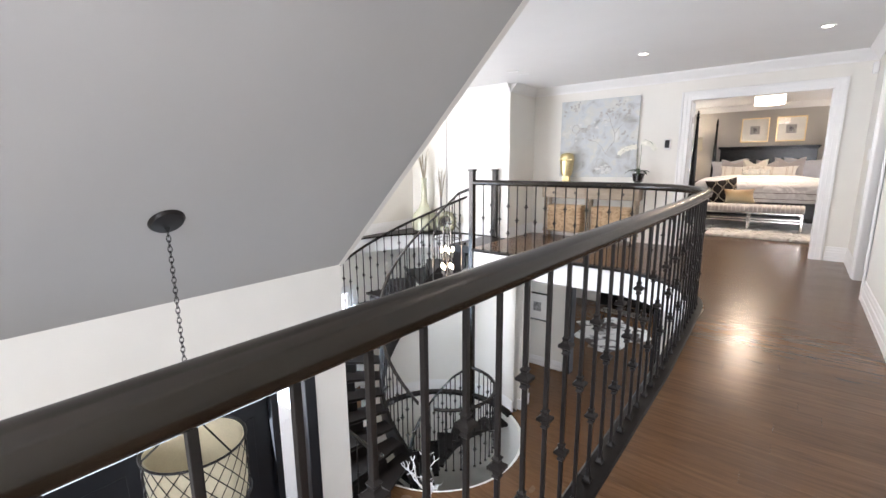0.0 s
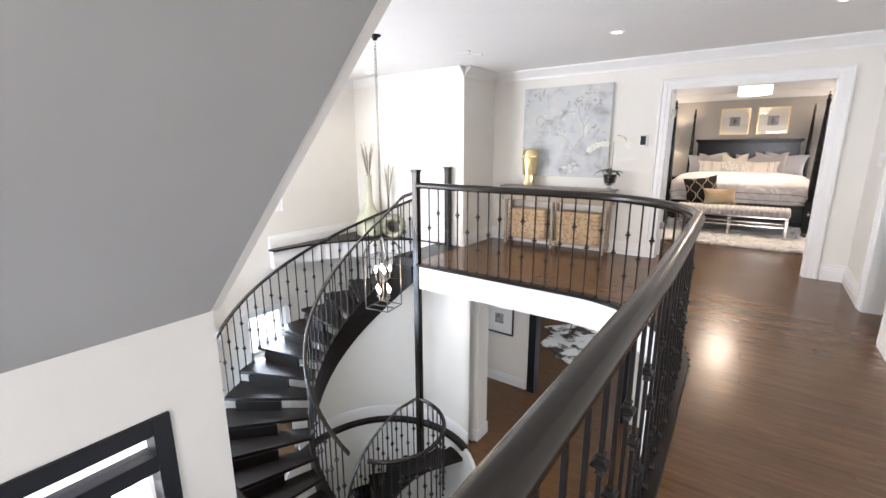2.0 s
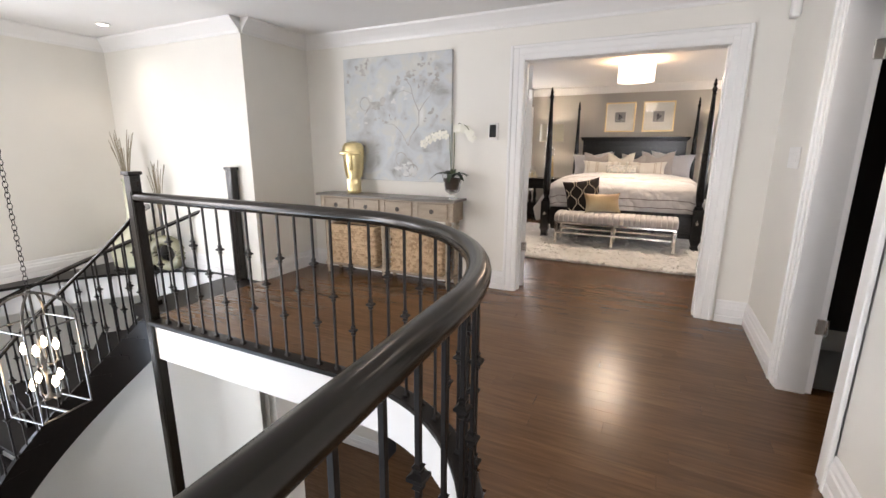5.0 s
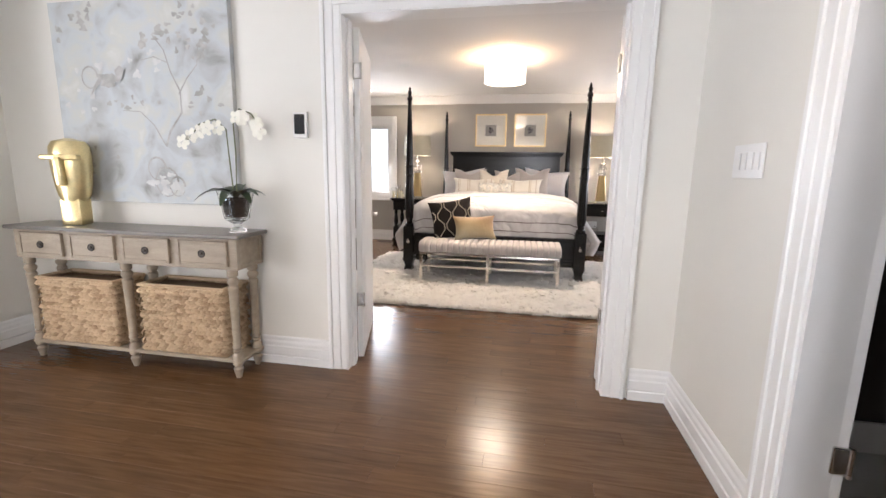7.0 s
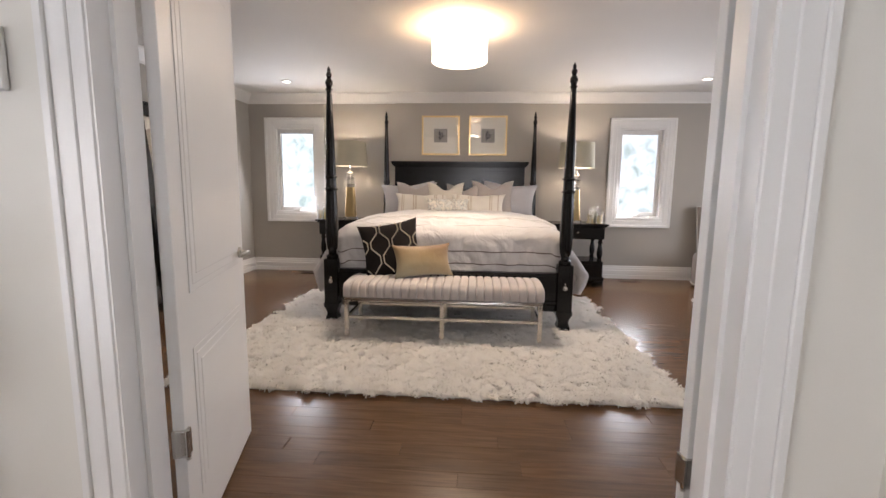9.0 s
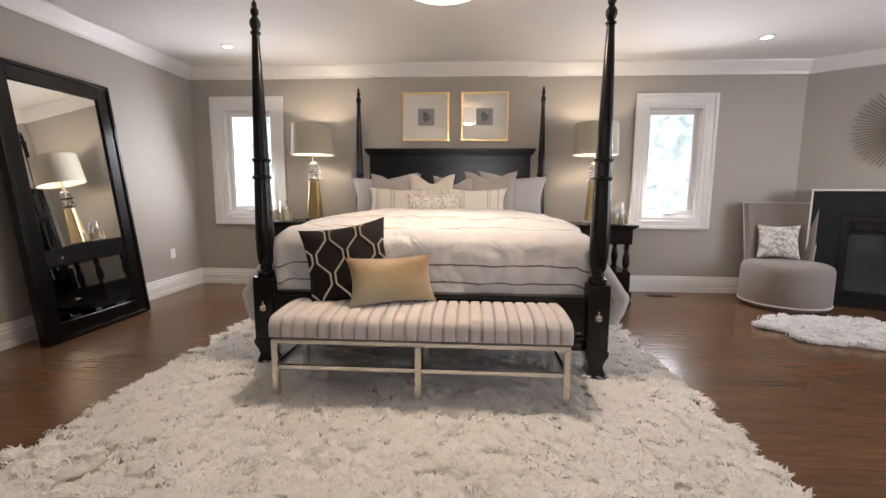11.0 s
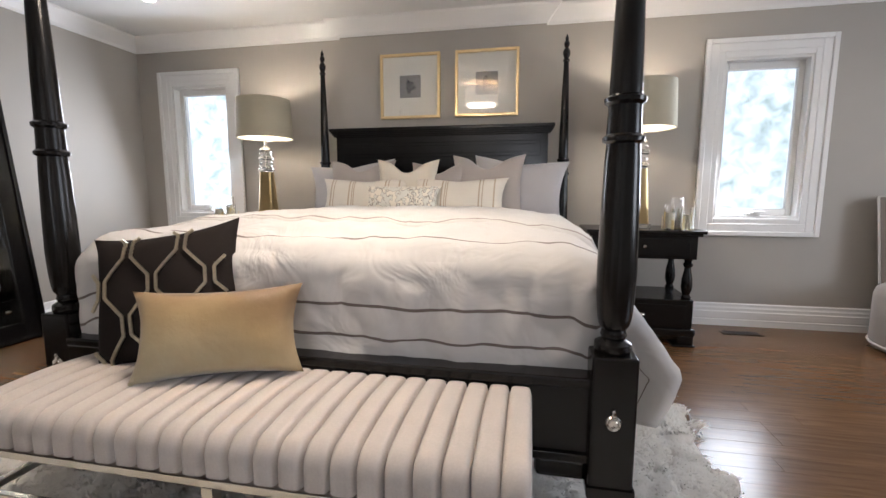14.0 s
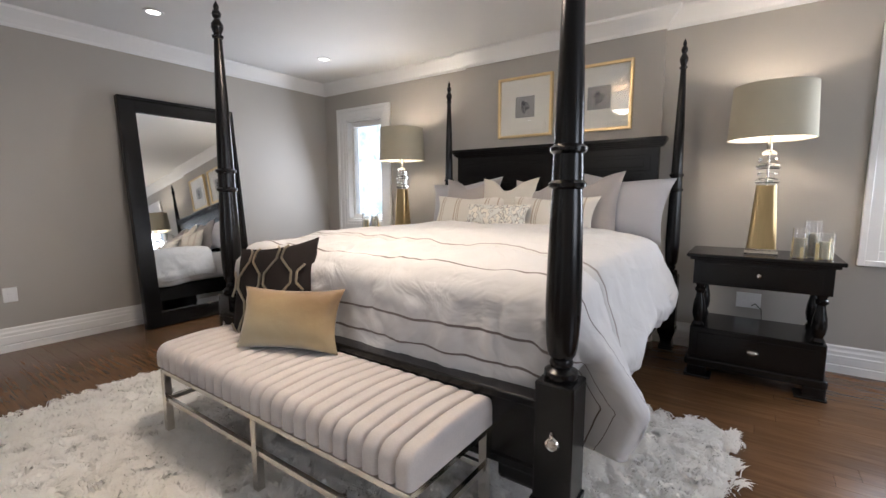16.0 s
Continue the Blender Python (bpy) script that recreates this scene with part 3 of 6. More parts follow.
for k, x in ((1, -3.27), (2, 2.005)):
    w = window("window_%d" % k, pose(x, 13.699, 1.595), 0.65, 1.31, 0.52, 1.15, "white casement bedroom window with moulded casing")
    crank(w, 1.31)
window("window_3", pose(-6.499, 4.95, 1.52, 0, 0, 90), 0.70, 1.68, 0.54, 1.50, "white casement window in the curved stair wall", cas=0.10)
window("window_4", pose(-6.499, 4.95, -1.35, 0, 0, 90), 0.70, 0.74, 0.56, 0.60, "low white window beside the stair", cas=0.08)
ang = math.degrees(math.atan2(T[1][1] - T[2][1], T[1][0] - T[2][0]))
mid = Vector(T[2]).lerp(Vector(T[1]), 0.77 / 1.542)
d = new("window_5")
d.matrix_world = pose(mid[0], mid[1], -0.225, 0, 0, ang)
tagged(d, "tall white two storey stair window with transoms", "window", "", "structure")
bm = bmesh.new()
for a, b, t in ((0, 0.1, 0.014), (0.07, 0.1, 0.03)):
    for lo, hi in (((-0.65 - b, -2.525 - b), (-0.65 - a, 2.525 + b)), ((0.65 + a, -2.525 - b), (0.65 + b, 2.525 + b)), ((-0.65, 2.525 + a), (0.65, 2.525 + b)), ((-0.65, -2.525 - b), (0.65, -2.525 - a))):
        box(bm, (lo[0], 0.002, lo[1]), (hi[0], -t, hi[1]), 0.004, None, 1)
part("casing", bm, TRIM, d)
bm = bmesh.new()
for x0, x1, z0, z1 in ((-0.65, -0.58, -2.52, 2.52), (0.58, 0.65, -2.52, 2.52), (-0.58, 0.58, 2.45, 2.52), (-0.58, 0.58, -2.52, -2.45), (-0.58, 0.58, 0.55, 0.67), (-0.58, 0.58, -1.15, -1.03)):
    box(bm, (x0, 0.04, z0), (x1, 0.12, z1), 0.006, None, 1)
part("window_frame", bm, TRIM, d)
for z0, z1 in ((-2.45, -1.15), (-1.03, 0.55), (0.67, 2.45)):
    p = part("pane", boxes(((-0.58, 0.07, z0), (0.58, 0.078, z1))), GLASS, d)
    p.visible_shadow = False

# outdoors
SKYCARD = mottled("bright_overcast", [(0.2, (0.80, 0.88, 0.95)), (0.8, (1.0, 1.0, 1.0))], 0.3, 1.0, 3, 2.6)
# daylight on the trees is put in as pale colour and own glow
TREES = mottled("glowing_tree_backdrop", [(0.32, (0.24, 0.31, 0.30)), (0.46, (0.39, 0.47, 0.49)), (0.56, (0.50, 0.58, 0.62)), (0.72, (0.72, 0.78, 0.82))], 2.4, 1.0, 15, 0.28)
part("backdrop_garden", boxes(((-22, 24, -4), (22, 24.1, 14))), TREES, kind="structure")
part("backdrop_sky", boxes(((-30.1, -25, -4), (-30, 25, 20))), SKYCARD, kind="structure")
part("ground", boxes(((-30, -25, -3.4), (-6.8, 24, -3.3)), ((-6.8, -25, -3.4), (30, -2.7, -3.3)), ((-6.8, 14.2, -3.4), (30, 24, -3.3)), ((-6.8, -2.7, -3.4), (-3.9, 2.4, -3.3))), mat("pale_paving", (0.78, 0.77, 0.75), 0.9, var=0.15), kind="structure")
house = thing("neighbour_house", -12.0, 6.0, -3.3, 0, "pale sided neighbouring house with a blue grey shingled roof", "house")
SHINGLE = mat("blue_grey_shingles", (0.52, 0.58, 0.66), 0.9, var=0.2, scale=20)
SIDING = mat("pale_siding", (0.80, 0.82, 0.84), 0.8, var=0.04)
part("wall", boxes(((-4.0, -4.5, 0), (-0.6, 6.0, 9.0))), SIDING, house)
for k in range(44):
    part("siding_board", boxes(((-0.6, -4.5, 0.2 * k), (-0.585 + 0.0, 6.0, 0.2 * k + 0.185))), SIDING, house)
bm = bmesh.new()
for x0, x1, poly in ((-0.58, 0.0, ((-0.4, 3.1), (2.6, 6.23), (5.6, 3.1))),):
    lo, hi = [bm.verts.new((x0, y, z)) for y, z in poly], [bm.verts.new((x1, y, z)) for y, z in poly]
    bm.faces.new(lo)
    bm.faces.new(hi)
    for j in range(3):
        bm.faces.new((lo[j], lo[(j + 1) % 3], hi[(j + 1) % 3], hi[j]))
part("gable", bm, SIDING, house)
for y0, z0, y1, z1 in ((-0.75, 2.74, 2.6, 6.23), (5.95, 2.74, 2.6, 6.23)):
    bm = bmesh.new()
    vs = [bm.verts.new(p) for p in ((-0.6, y0, z0), (0.25, y0, z0), (0.25, y1, z1), (-0.6, y1, z1), (-0.6, y0, z0 + 0.2), (0.25, y0, z0 + 0.2), (0.25, y1, z1 + 0.2), (-0.6, y1, z1 + 0.2))]
    for q in ((0, 1, 2, 3), (4, 5, 6, 7), (0, 1, 5, 4), (1, 2, 6, 5), (2, 3, 7, 6), (3, 0, 4, 7)):
        bm.faces.new([vs[i] for i in q])
    part("roof_slope", bm, SHINGLE, house)

# ---- balustrades and stair ----
HANDRAIL = ring_profile(0.043, 0.042, 24)


def baluster_set(parent, spots, height, style=0):
    """Square iron balusters with knuckles and shoes, standing at the spots (x, y, z), one kind of mesh shared by all."""
    shaft = None
    for k, (x, y, z, *tall) in enumerate(spots):
        size = Matrix.Diagonal((1, 1, tall[0] / height if tall else 1, 1))
        if shaft is None:
            shaft = part("baluster", boxes(((-0.007, -0.007, 0), (0.007, 0.007, height)), bevel=0.0015), IRON, parent)
            shaft.matrix_basis = Matrix.Translation((x, y, z)) @ size
            knuckle = lathe(bmesh.new(), [(0.0095, -0.036), (0.018, -0.029), (0.013, -0.020), (0.015, -0.013), (0.031, -0.005), (0.031, 0.005), (0.015, 0.013), (0.013, 0.020), (0.018, 0.029), (0.0095, 0.036)], 4)
            first = part("knuckle", knuckle, IRON, shaft)
            first.matrix_basis = pose(0, 0, 0.5 * height, 0, 0, 45)
            shoe = part("shoe", lathe(bmesh.new(), [(0.022, 0), (0.022, 0.012), (0.012, 0.024), (0.010, 0.028)], 4), IRON, shaft)
            shoe.matrix_basis = pose(0, 0, 0, 0, 0, 45)
            continue
        b = again(shaft, Matrix.Translation((x, y, z)) @ size)
        for zz in ((0.5,) if k % 2 == 0 else (0.30, 0.70)):
            again(first, pose(0, 0, zz * height, 0, 0, 45), b)
        again(shoe, pose(0, 0, 0, 0, 0, 45), b)


def along(path, step, start=0.06):
    out, left = [], start
    for a, b in zip(path, path[1:]):
        a, b = Vector(a), Vector(b)
        n = (b - a).length
        while left <= n:
            out.append(tuple(a.lerp(b, left / n)))
            left += step
        left -= n
    return out


bal = thing("balcony_railing", -0.58, 2.0, 0, 0, "dark stained handrail on iron balusters along the curved balcony", "railing")
bal.matrix_world = Matrix.Identity(4)
part("handrail", sweep(bmesh.new(), [(x, y, 1.078) for x, y, _ in EDGE], HANDRAIL), RAIL, bal, "round dark stained wooden handrail", smooth=True)
part("bottom_rail", sweep(bmesh.new(), EDGE, [(-0.06, 0.0), (-0.06, -0.028), (0.055, -0.028), (0.055, 0.0), (0.045, 0.006), (-0.052, 0.006)]), TREAD, bal, smooth=False)
baluster_set(bal, [(x, y, 0.006) for x, y, _ in along(EDGE, 0.1503, 0.2)], 1.04)
part("trim_fascia", sweep(bmesh.new(), [(x, y, 0) for x, y, _ in EDGE], [(-0.005, -0.03), (0.02, -0.03), (0.02, SLAB), (-0.005, SLAB)]), TRIM, kind="structure")


def newel(x, y, z0, z1, label):
    n = thing("newel_post", x, y, z0, 0, label, "newel post")
    part("shaft", boxes(((-0.042, -0.042, 0), (0.042, 0.042, z1 - z0 - 0.03)), bevel=0.004), RAIL, n)
    part("cap", boxes(((-0.055, -0.055, z1 - z0 - 0.03), (0.055, 0.055, z1 - z0)), bevel=0.006), RAIL, n)
    bm = bmesh.new()
    for s in (-1, 1):
        box(bm, (-0.026, s * 0.043, 0.12), (0.026, s * 0.0455, z1 - z0 - 0.16))
        box(bm, (s * 0.043, -0.026, 0.12), (s * 0.0455, 0.026, z1 - z0 - 0.16))
    part("raised_panel", bm, RAIL, n)


newel(-4.045, 5.79, LOW + 0.0, 1.285, "tall dark stained square newel post at the landing")
newel(-4.375, 7.0, 0.0, 1.27, "dark stained square newel post against the wall")

STEP, RISE, A0, R1, R2 = 11.6, 0.18, 100.0, 0.93, 2.10


def helix(r, a0, a1, dz=0.0, n=60):
    return [(CX + r * math.cos(radians(a0 + (a1 - a0) * k / n)), CY + r * math.sin(radians(a0 + (a1 - a0) * k / n)), -RISE * (a0 + (a1 - a0) * k / n - A0) / STEP + dz) for k in range(n + 1)]


stair = thing("winding_stair", 0, 0, 0, 0, "dark stained open winding staircase with curved stringers", "staircase")


def tread(parent, k, z, a):
    bm = bmesh.new()
    pts = [(p[0], p[1]) for p in arc(CX, CY, R1 - 0.03, a - 1.2, a + STEP + 1.6, 4)] + [(p[0], p[1]) for p in arc(CX, CY, R2 + 0.03, a + STEP + 0.6, a - 0.6, 4)]
    prism(bm, pts, z - 0.042, z)
    part("tread", bm, TREAD, parent)
    bm = bmesh.new()
    prism(bm, [(p[0], p[1]) for p in arc(CX, CY, 1.34, a + 0.4, a + 2.2, 1) + arc(CX, CY, R2 - 0.14, a + 1.6, a + 0.4, 1)], z, z + RISE - 0.042)
    part("riser", bm, TREAD, parent)


for k in range(1, 17):
    tread(stair, k, -RISE * k, A0 + STEP * (k - 1))
for r, nm in ((R1, "inner_stringer"),):
    part(nm, sweep(bmesh.new(), helix(r, A0 - 3, A0 + STEP * 16.5), [(-0.025, -0.46), (0.025, -0.46), (0.025, 0.0), (-0.025, 0.0)]), TREAD, stair, smooth=True)

for r, nm, z0, lead, lab in ((R1 - 0.01, "inner", 0.95, [(-4.06, 5.84, 0.985), (-4.18, 5.95, 0.97)], "inner"), (R2 + 0.01, "outer", 0.93, [(-4.40, 6.98, 0.96), (-4.5, 7.1, 0.94)], "outer")):
    rail = thing("stair_railing", 0, 0, 0, 0, "curved dark handrail with slim iron balusters on the winding stair", "railing", "stair railings")
    part("handrail", sweep(bmesh.new(), lead + helix(r, A0 + 5, A0 + STEP * 16.5, z0), ring_profile(0.028, 0.026, 12)), RAIL, rail, smooth=True)
    spots = []
    n = 33 if nm == "inner" else 44
    for k in range(n):
        a = A0 + 4 + (STEP * 16 - 4) * k / (n - 1)
        p = (CX + r * math.cos(radians(a)), CY + r * math.sin(radians(a)))
        foot = -RISE * (int((a - A0) / STEP) + 1)
        spots.append((*p, foot, z0 - RISE * (a - A0) / STEP - foot))
    baluster_set(rail, spots, 1.0)

# lower flight and its guard rail
low = thing("lower_stair", 0, 0, 0, 0, "dark lower flight winding down to the basement", "staircase")
for k in range(1, 15):
    a = 60 + 14.0 * (k - 1)
    bm = bmesh.new()
    prism(bm, [(p[0], p[1]) for p in arc(CX, CY, 0.35, a, a + 15, 3) + arc(CX, CY, 1.33, a + 15, a, 3)], LOW - RISE * k - 0.05, LOW - RISE * k)
    part("tread", bm, TREAD, low)
guard = thing("lower_railing", 0, 0, 0, 0, "dark curved guard railing round the lower stairwell", "railing")
GP = [(-4.04, 5.77, LOW + 0.98), *arc(-3.95, 5.05, 0.72, 82, -70, 16, LOW + 0.97)]
part("handrail", sweep(bmesh.new(), GP, ring_profile(0.028, 0.026, 10)), RAIL, guard, smooth=True)
baluster_set(guard, [(x, y, LOW) for x, y, z in along([(x, y, LOW) for x, y, z in GP], 0.11)], 0.96)
guard2 = thing("lower_railing", 0, 0, 0, 0, "dark handrail sloping down the basement stair", "railing")
GP = [(-4.08, 5.75, LOW + 0.97), *[(x, y, z) for x, y, z in arc(CX, CY, 0.5, 100, 230, 14, LOW + 0.75, -1.4)]]
part("handrail", sweep(bmesh.new(), GP, ring_profile(0.026, 0.024, 10)), RAIL, guard2, smooth=True)
baluster_set(guard2, [(x, y, z - 0.95) for x, y, z in along(GP, 0.12)], 0.94)

# ---- entry door unit ----
entry = thing("entry_door_unit", -3.55, 0, LOW, 0, "black double height entry door with transom and sidelights", "entry door")
bm = bmesh.new()
for a, b in (((2.22, 0), (2.34, 2.79)), ((1.86, 0), (1.93, 2.40)), ((-0.55, 0), (-0.43, 2.79)), ((-0.43, 2.66), (2.22, 2.79)), ((-0.43, 2.38), (2.22, 2.505)), ((-0.14, 0), (-0.07, 2.40))):
    box(bm, (-0.14, a[0], a[1]), (0.03, b[0], b[1]), 0.006)
part("frame", bm, DOORBLACK, entry)
for y0, y1 in ((-0.07, 0.895), (0.9, 1.86)):
    dl = part("door_leaf", boxes(((-0.09, y0, 0.01), (-0.03, y1, 2.38)), bevel=0.004), DOORBLACK, entry)
    part("panel", boxes(((-0.03, y0 + 0.15, 0.25), (-0.022, y1 - 0.15, 0.95)), ((-0.03, y0 + 0.15, 1.1), (-0.022, y1 - 0.15, 2.2)), bevel=0.003), DOORBLACK, dl)
for y0, y1, z0, z1 in ((1.93, 2.22, 0.02, 2.38), (-0.43, -0.14, 0.02, 2.38), (-0.43, 2.22, 2.505, 2.66)):
    p = part("pane", boxes(((-0.07, y0, z0), (-0.062, y1, z1))), GLASS, entry)
    p.visible_shadow = False

# ---- things in the hall ----


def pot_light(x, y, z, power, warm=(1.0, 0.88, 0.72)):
    p = thing("recessed_light", x, y, z, 0, "round white recessed ceiling light, lit, some of the group added", "ceiling light", "recessed lights")
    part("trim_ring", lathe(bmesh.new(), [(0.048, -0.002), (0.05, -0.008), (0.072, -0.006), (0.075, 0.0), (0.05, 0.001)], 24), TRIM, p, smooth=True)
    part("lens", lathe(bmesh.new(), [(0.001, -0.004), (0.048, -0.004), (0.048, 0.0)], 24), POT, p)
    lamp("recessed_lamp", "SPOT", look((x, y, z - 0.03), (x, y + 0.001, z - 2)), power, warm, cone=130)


# the last two are unseen, added to brighten the hall
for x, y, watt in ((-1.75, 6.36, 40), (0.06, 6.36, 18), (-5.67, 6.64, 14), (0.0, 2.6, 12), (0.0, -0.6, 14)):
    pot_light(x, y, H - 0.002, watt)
# the last two are added out of view to brighten the rug's near part
for x, y, watt in ((-3.02, 12.88, 8), (2.45, 12.86, 8), (-3.14, 11.26, 8), (2.4, 9.6, 26), (-2.9, 9.3, 26)):
    pot_light(x, y, H - 0.002, watt)
# both unseen, added to brighten the lower passage
for x, y in ((-2.8, 7.3), (-1.6, 7.3)):
    pot_light(x, y, SLAB - 0.002, 8)
for k, (x, y) in enumerate(((-3.58, 6.20), (-3.55, 6.46))):
    v = thing("ceiling_vent", x, y, H - 0.002, 12, "flat white ceiling sensor plate", "vent", "ceiling plates")
    part("plate", boxes(((-0.09, -0.05, -0.012), (0.09, 0.05, 0)), bevel=0.004), TRIM, v)
s = thing("wall_sensor", 0.63, 7.90, 2.50, 0, "small white motion sensor high in the wall corner", "sensor")
part("housing", boxes(((-0.06, -0.05, -0.07), (-0.002, 0.05, 0.07)), bevel=0.015), TRIM, s)

art = thing("canvas_painting", -2.865, 7.998, 1.79, 0, "large pale blue grey canvas painting of a bird on blossom branches", "painting")
CANVAS = mottled("pale_canvas", [(0.26, (0.26, 0.25, 0.23)), (0.38, (0.46, 0.47, 0.47)), (0.5, (0.54, 0.57, 0.585)), (0.60, (0.58, 0.58, 0.54)), (0.76, (0.70, 0.70, 0.69))], 4.6, 0.85, 14)
part("canvas", boxes(((-0.685, -0.04, -0.67), (0.685, 0.0, 0.67)), bevel=0.004), CANVAS, art)
STROKE = mottled("grey_brush", [(0.3, (0.33, 0.32, 0.30)), (0.7, (0.52, 0.51, 0.49))], 14, 0.9)
WHITE_PAINT = mottled("white_brush", [(0.3, (0.54, 0.54, 0.53)), (0.7, (0.70, 0.70, 0.68))], 10, 0.9)


def stroke(pts, w):
    bm = bmesh.new()
    rows = []
    for i, (x, z) in enumerate(pts):
        a, b = pts[max(0, i - 1)], pts[min(len(pts) - 1, i + 1)]
        d = Vector((b[0] - a[0], b[1] - a[1])).normalized() if a != b else Vector((0, 1))
        ww = w * (1 - 0.7 * i / len(pts))
        rows.append((bm.verts.new((x - d.y * ww, -0.0425, z + d.x * ww)), bm.verts.new((x + d.y * ww, -0.0425, z - d.x * ww))))
    for a, b in zip(rows, rows[1:]):
        bm.faces.new((a[0], a[1], b[1], b[0]))
    return bm


def blot(cx, cz, rx, rz, seed, n=26, y=-0.0435):
    r = random.Random(seed)
    bm = bmesh.new()
    ph = [r.uniform(0, 6.28) for _ in range(3)]
    vs = []
    for k in range(n):
        a = 6.28319 * k / n
        q = 1 + 0.22 * math.sin(3 * a + ph[0]) + 0.16 * math.sin(5 * a + ph[1]) + 0.1 * math.sin(9 * a + ph[2])
        vs.append(bm.verts.new((cx + rx * q * math.cos(a), y, cz + rz * q * math.sin(a))))
    bm.faces.new(vs)
    return bm


for pts, w in (([(0.16, -0.28), (0.20, -0.18), (0.30, -0.06), (0.30, 0.08), (0.24, 0.2), (0.20, 0.34), (0.12, 0.44)], 0.014), ([(0.29, 0.06), (0.36, 0.16), (0.44, 0.24), (0.46, 0.36)], 0.009),
               ([(0.16, -0.28), (0.08, -0.14), (-0.02, -0.05), (-0.16, -0.04)], 0.009), ([(0.22, 0.26), (0.12, 0.30), (0.02, 0.28)], 0.006)):
    part("painted_branch", stroke(pts, w * 0.6), STROKE, art)
rnd = random.Random(31)
deep = 0
for cx, cz, rx, rz, n, big, m in ((0.15, 0.44, 0.16, 0.07, 15, 0.030, STROKE), (0.47, 0.35, 0.08, 0.12, 14, 0.030, STROKE), (-0.40, 0.58, 0.10, 0.06, 9, 0.032, STROKE), (-0.60, 0.46, 0.04, 0.07, 6, 0.022, STROKE), (0.40, 0.57, 0.07, 0.05, 6, 0.024, STROKE),
                                  (-0.08, 0.0, 0.20, 0.05, 9, 0.020, STROKE), (0.50, 0.04, 0.12, 0.10, 9, 0.022, STROKE), (-0.40, -0.42, 0.2, 0.1, 6, 0.02, STROKE), (0.16, -0.50, 0.14, 0.10, 14, 0.036, WHITE_PAINT), (-0.45, 0.10, 0.14, 0.12, 8, 0.035, WHITE_PAINT), (0.05, 0.26, 0.12, 0.10, 7, 0.030, WHITE_PAINT)):
    for _ in range(n):
        deep += 1
        part("painted_blossom", blot(cx + rnd.gauss(0, 0.6) * rx, cz + rnd.gauss(0, 0.6) * rz, big * rnd.uniform(0.4, 1.1), big * rnd.uniform(0.3, 0.9), deep, 12, -0.0426 - 0.00005 * deep), m, art)
for cx, cz, r in ((-0.40, 0.18, 0.065), (0.07, -0.43, 0.07), (0.22, -0.55, 0.06), (0.14, -0.52, 0.09)):
    part("painted_ring", stroke([(cx + r * math.cos(0.42 * q), cz + r * 1.1 * math.sin(0.42 * q)) for q in range(15)], 0.008), STROKE, art)
bm = blot(-0.24, 0.16, 0.085, 0.045, 91, y=-0.049)
vs = [bm.verts.new((x, -0.0493, z)) for x, z in ((-0.30, 0.15), (-0.40, 0.06), (-0.37, 0.12), (-0.31, 0.19))]
bm.faces.new(vs)
bm.faces.new([bm.verts.new((x, -0.0493, z)) for x, z in ((-0.19, 0.22), (-0.15, 0.25), (-0.11, 0.23), (-0.13, 0.18), (-0.18, 0.17))])
part("painted_bird", bm, STROKE, art)

th = thing("thermostat", -1.725, 7.998, 1.65, 0, "white wall thermostat with a dark screen", "thermostat")
part("body", boxes(((-0.05, -0.022, -0.082), (0.05, 0, 0.082)), bevel=0.006), TRIM, th)
part("screen", boxes(((-0.038, -0.0245, -0.055), (0.032, -0.021, 0.068)), bevel=0.001), mat("dark_screen", (0.012, 0.014, 0.018), 0.12), th)

sw = thing("light_switch", 0.628, 7.36, 1.435, 0, "white four gang light switch plate", "light switch")
part("plate", boxes(((-0.006, -0.13, -0.07), (0, 0.13, 0.07)), bevel=0.003), TRIM, sw)
for k in range(4):
    part("rocker", boxes(((-0.011, -0.105 + 0.054 * k, -0.035), (-0.005, -0.062 + 0.054 * k, 0.035)), bevel=0.002), TRIM, sw)

WASH = mat("grey_washed_wood", (0.36, 0.295, 0.22), 0.5, var=0.22, scale=5, fine=50, stretch=(1, 6, 6), bump=0.15)
PULL = mat("aged_pewter", (0.10, 0.09, 0.08), 0.4, metal=0.7, var=0.2)
GREYTOP = mat("grey_table_top", (0.17, 0.155, 0.14), 0.3, var=0.2, scale=6, fine=60, stretch=(1, 6, 6))
con = thing("console_table", -2.90, 7.835, 0, 0, "grey washed wooden console table with four drawers and turned legs", "console table")
part("top", boxes(((-0.90, -0.175, 0.938), (0.90, 0.15, 0.965)), bevel=0.008), GREYTOP, con)
part("apron", boxes(((-0.855, -0.135, 0.735), (0.855, 0.135, 0.938)), bevel=0.004), WASH, con)
for k in range(4):
    x = -0.625 + 0.4167 * k
    d = part("drawer", boxes(((x - 0.178, -0.149, 0.758), (x + 0.178, -0.133, 0.918)), bevel=0.004), WASH, con)
    part("moulding", boxes(((x - 0.178, -0.156, 0.758), (x - 0.158, -0.1495, 0.918)), ((x + 0.158, -0.156, 0.758), (x + 0.178, -0.1495, 0.918)), ((x - 0.158, -0.156, 0.898), (x + 0.158, -0.1495, 0.918)), ((x - 0.158, -0.156, 0.758), (x + 0.158, -0.1495, 0.778)), bevel=0.003), WASH, d)
    bm = lathe(bmesh.new(), [(0.024, 0), (0.026, 0.006), (0.022, 0.010), (0.016, 0.005), (0.010, 0.005), (0.009, 0.014), (0.0, 0.017)], 16)
    bmesh.ops.transform(bm, matrix=Matrix.Translation((x, -0.149, 0.836)) @ pose(0, 0, 0, 90), verts=bm.verts)
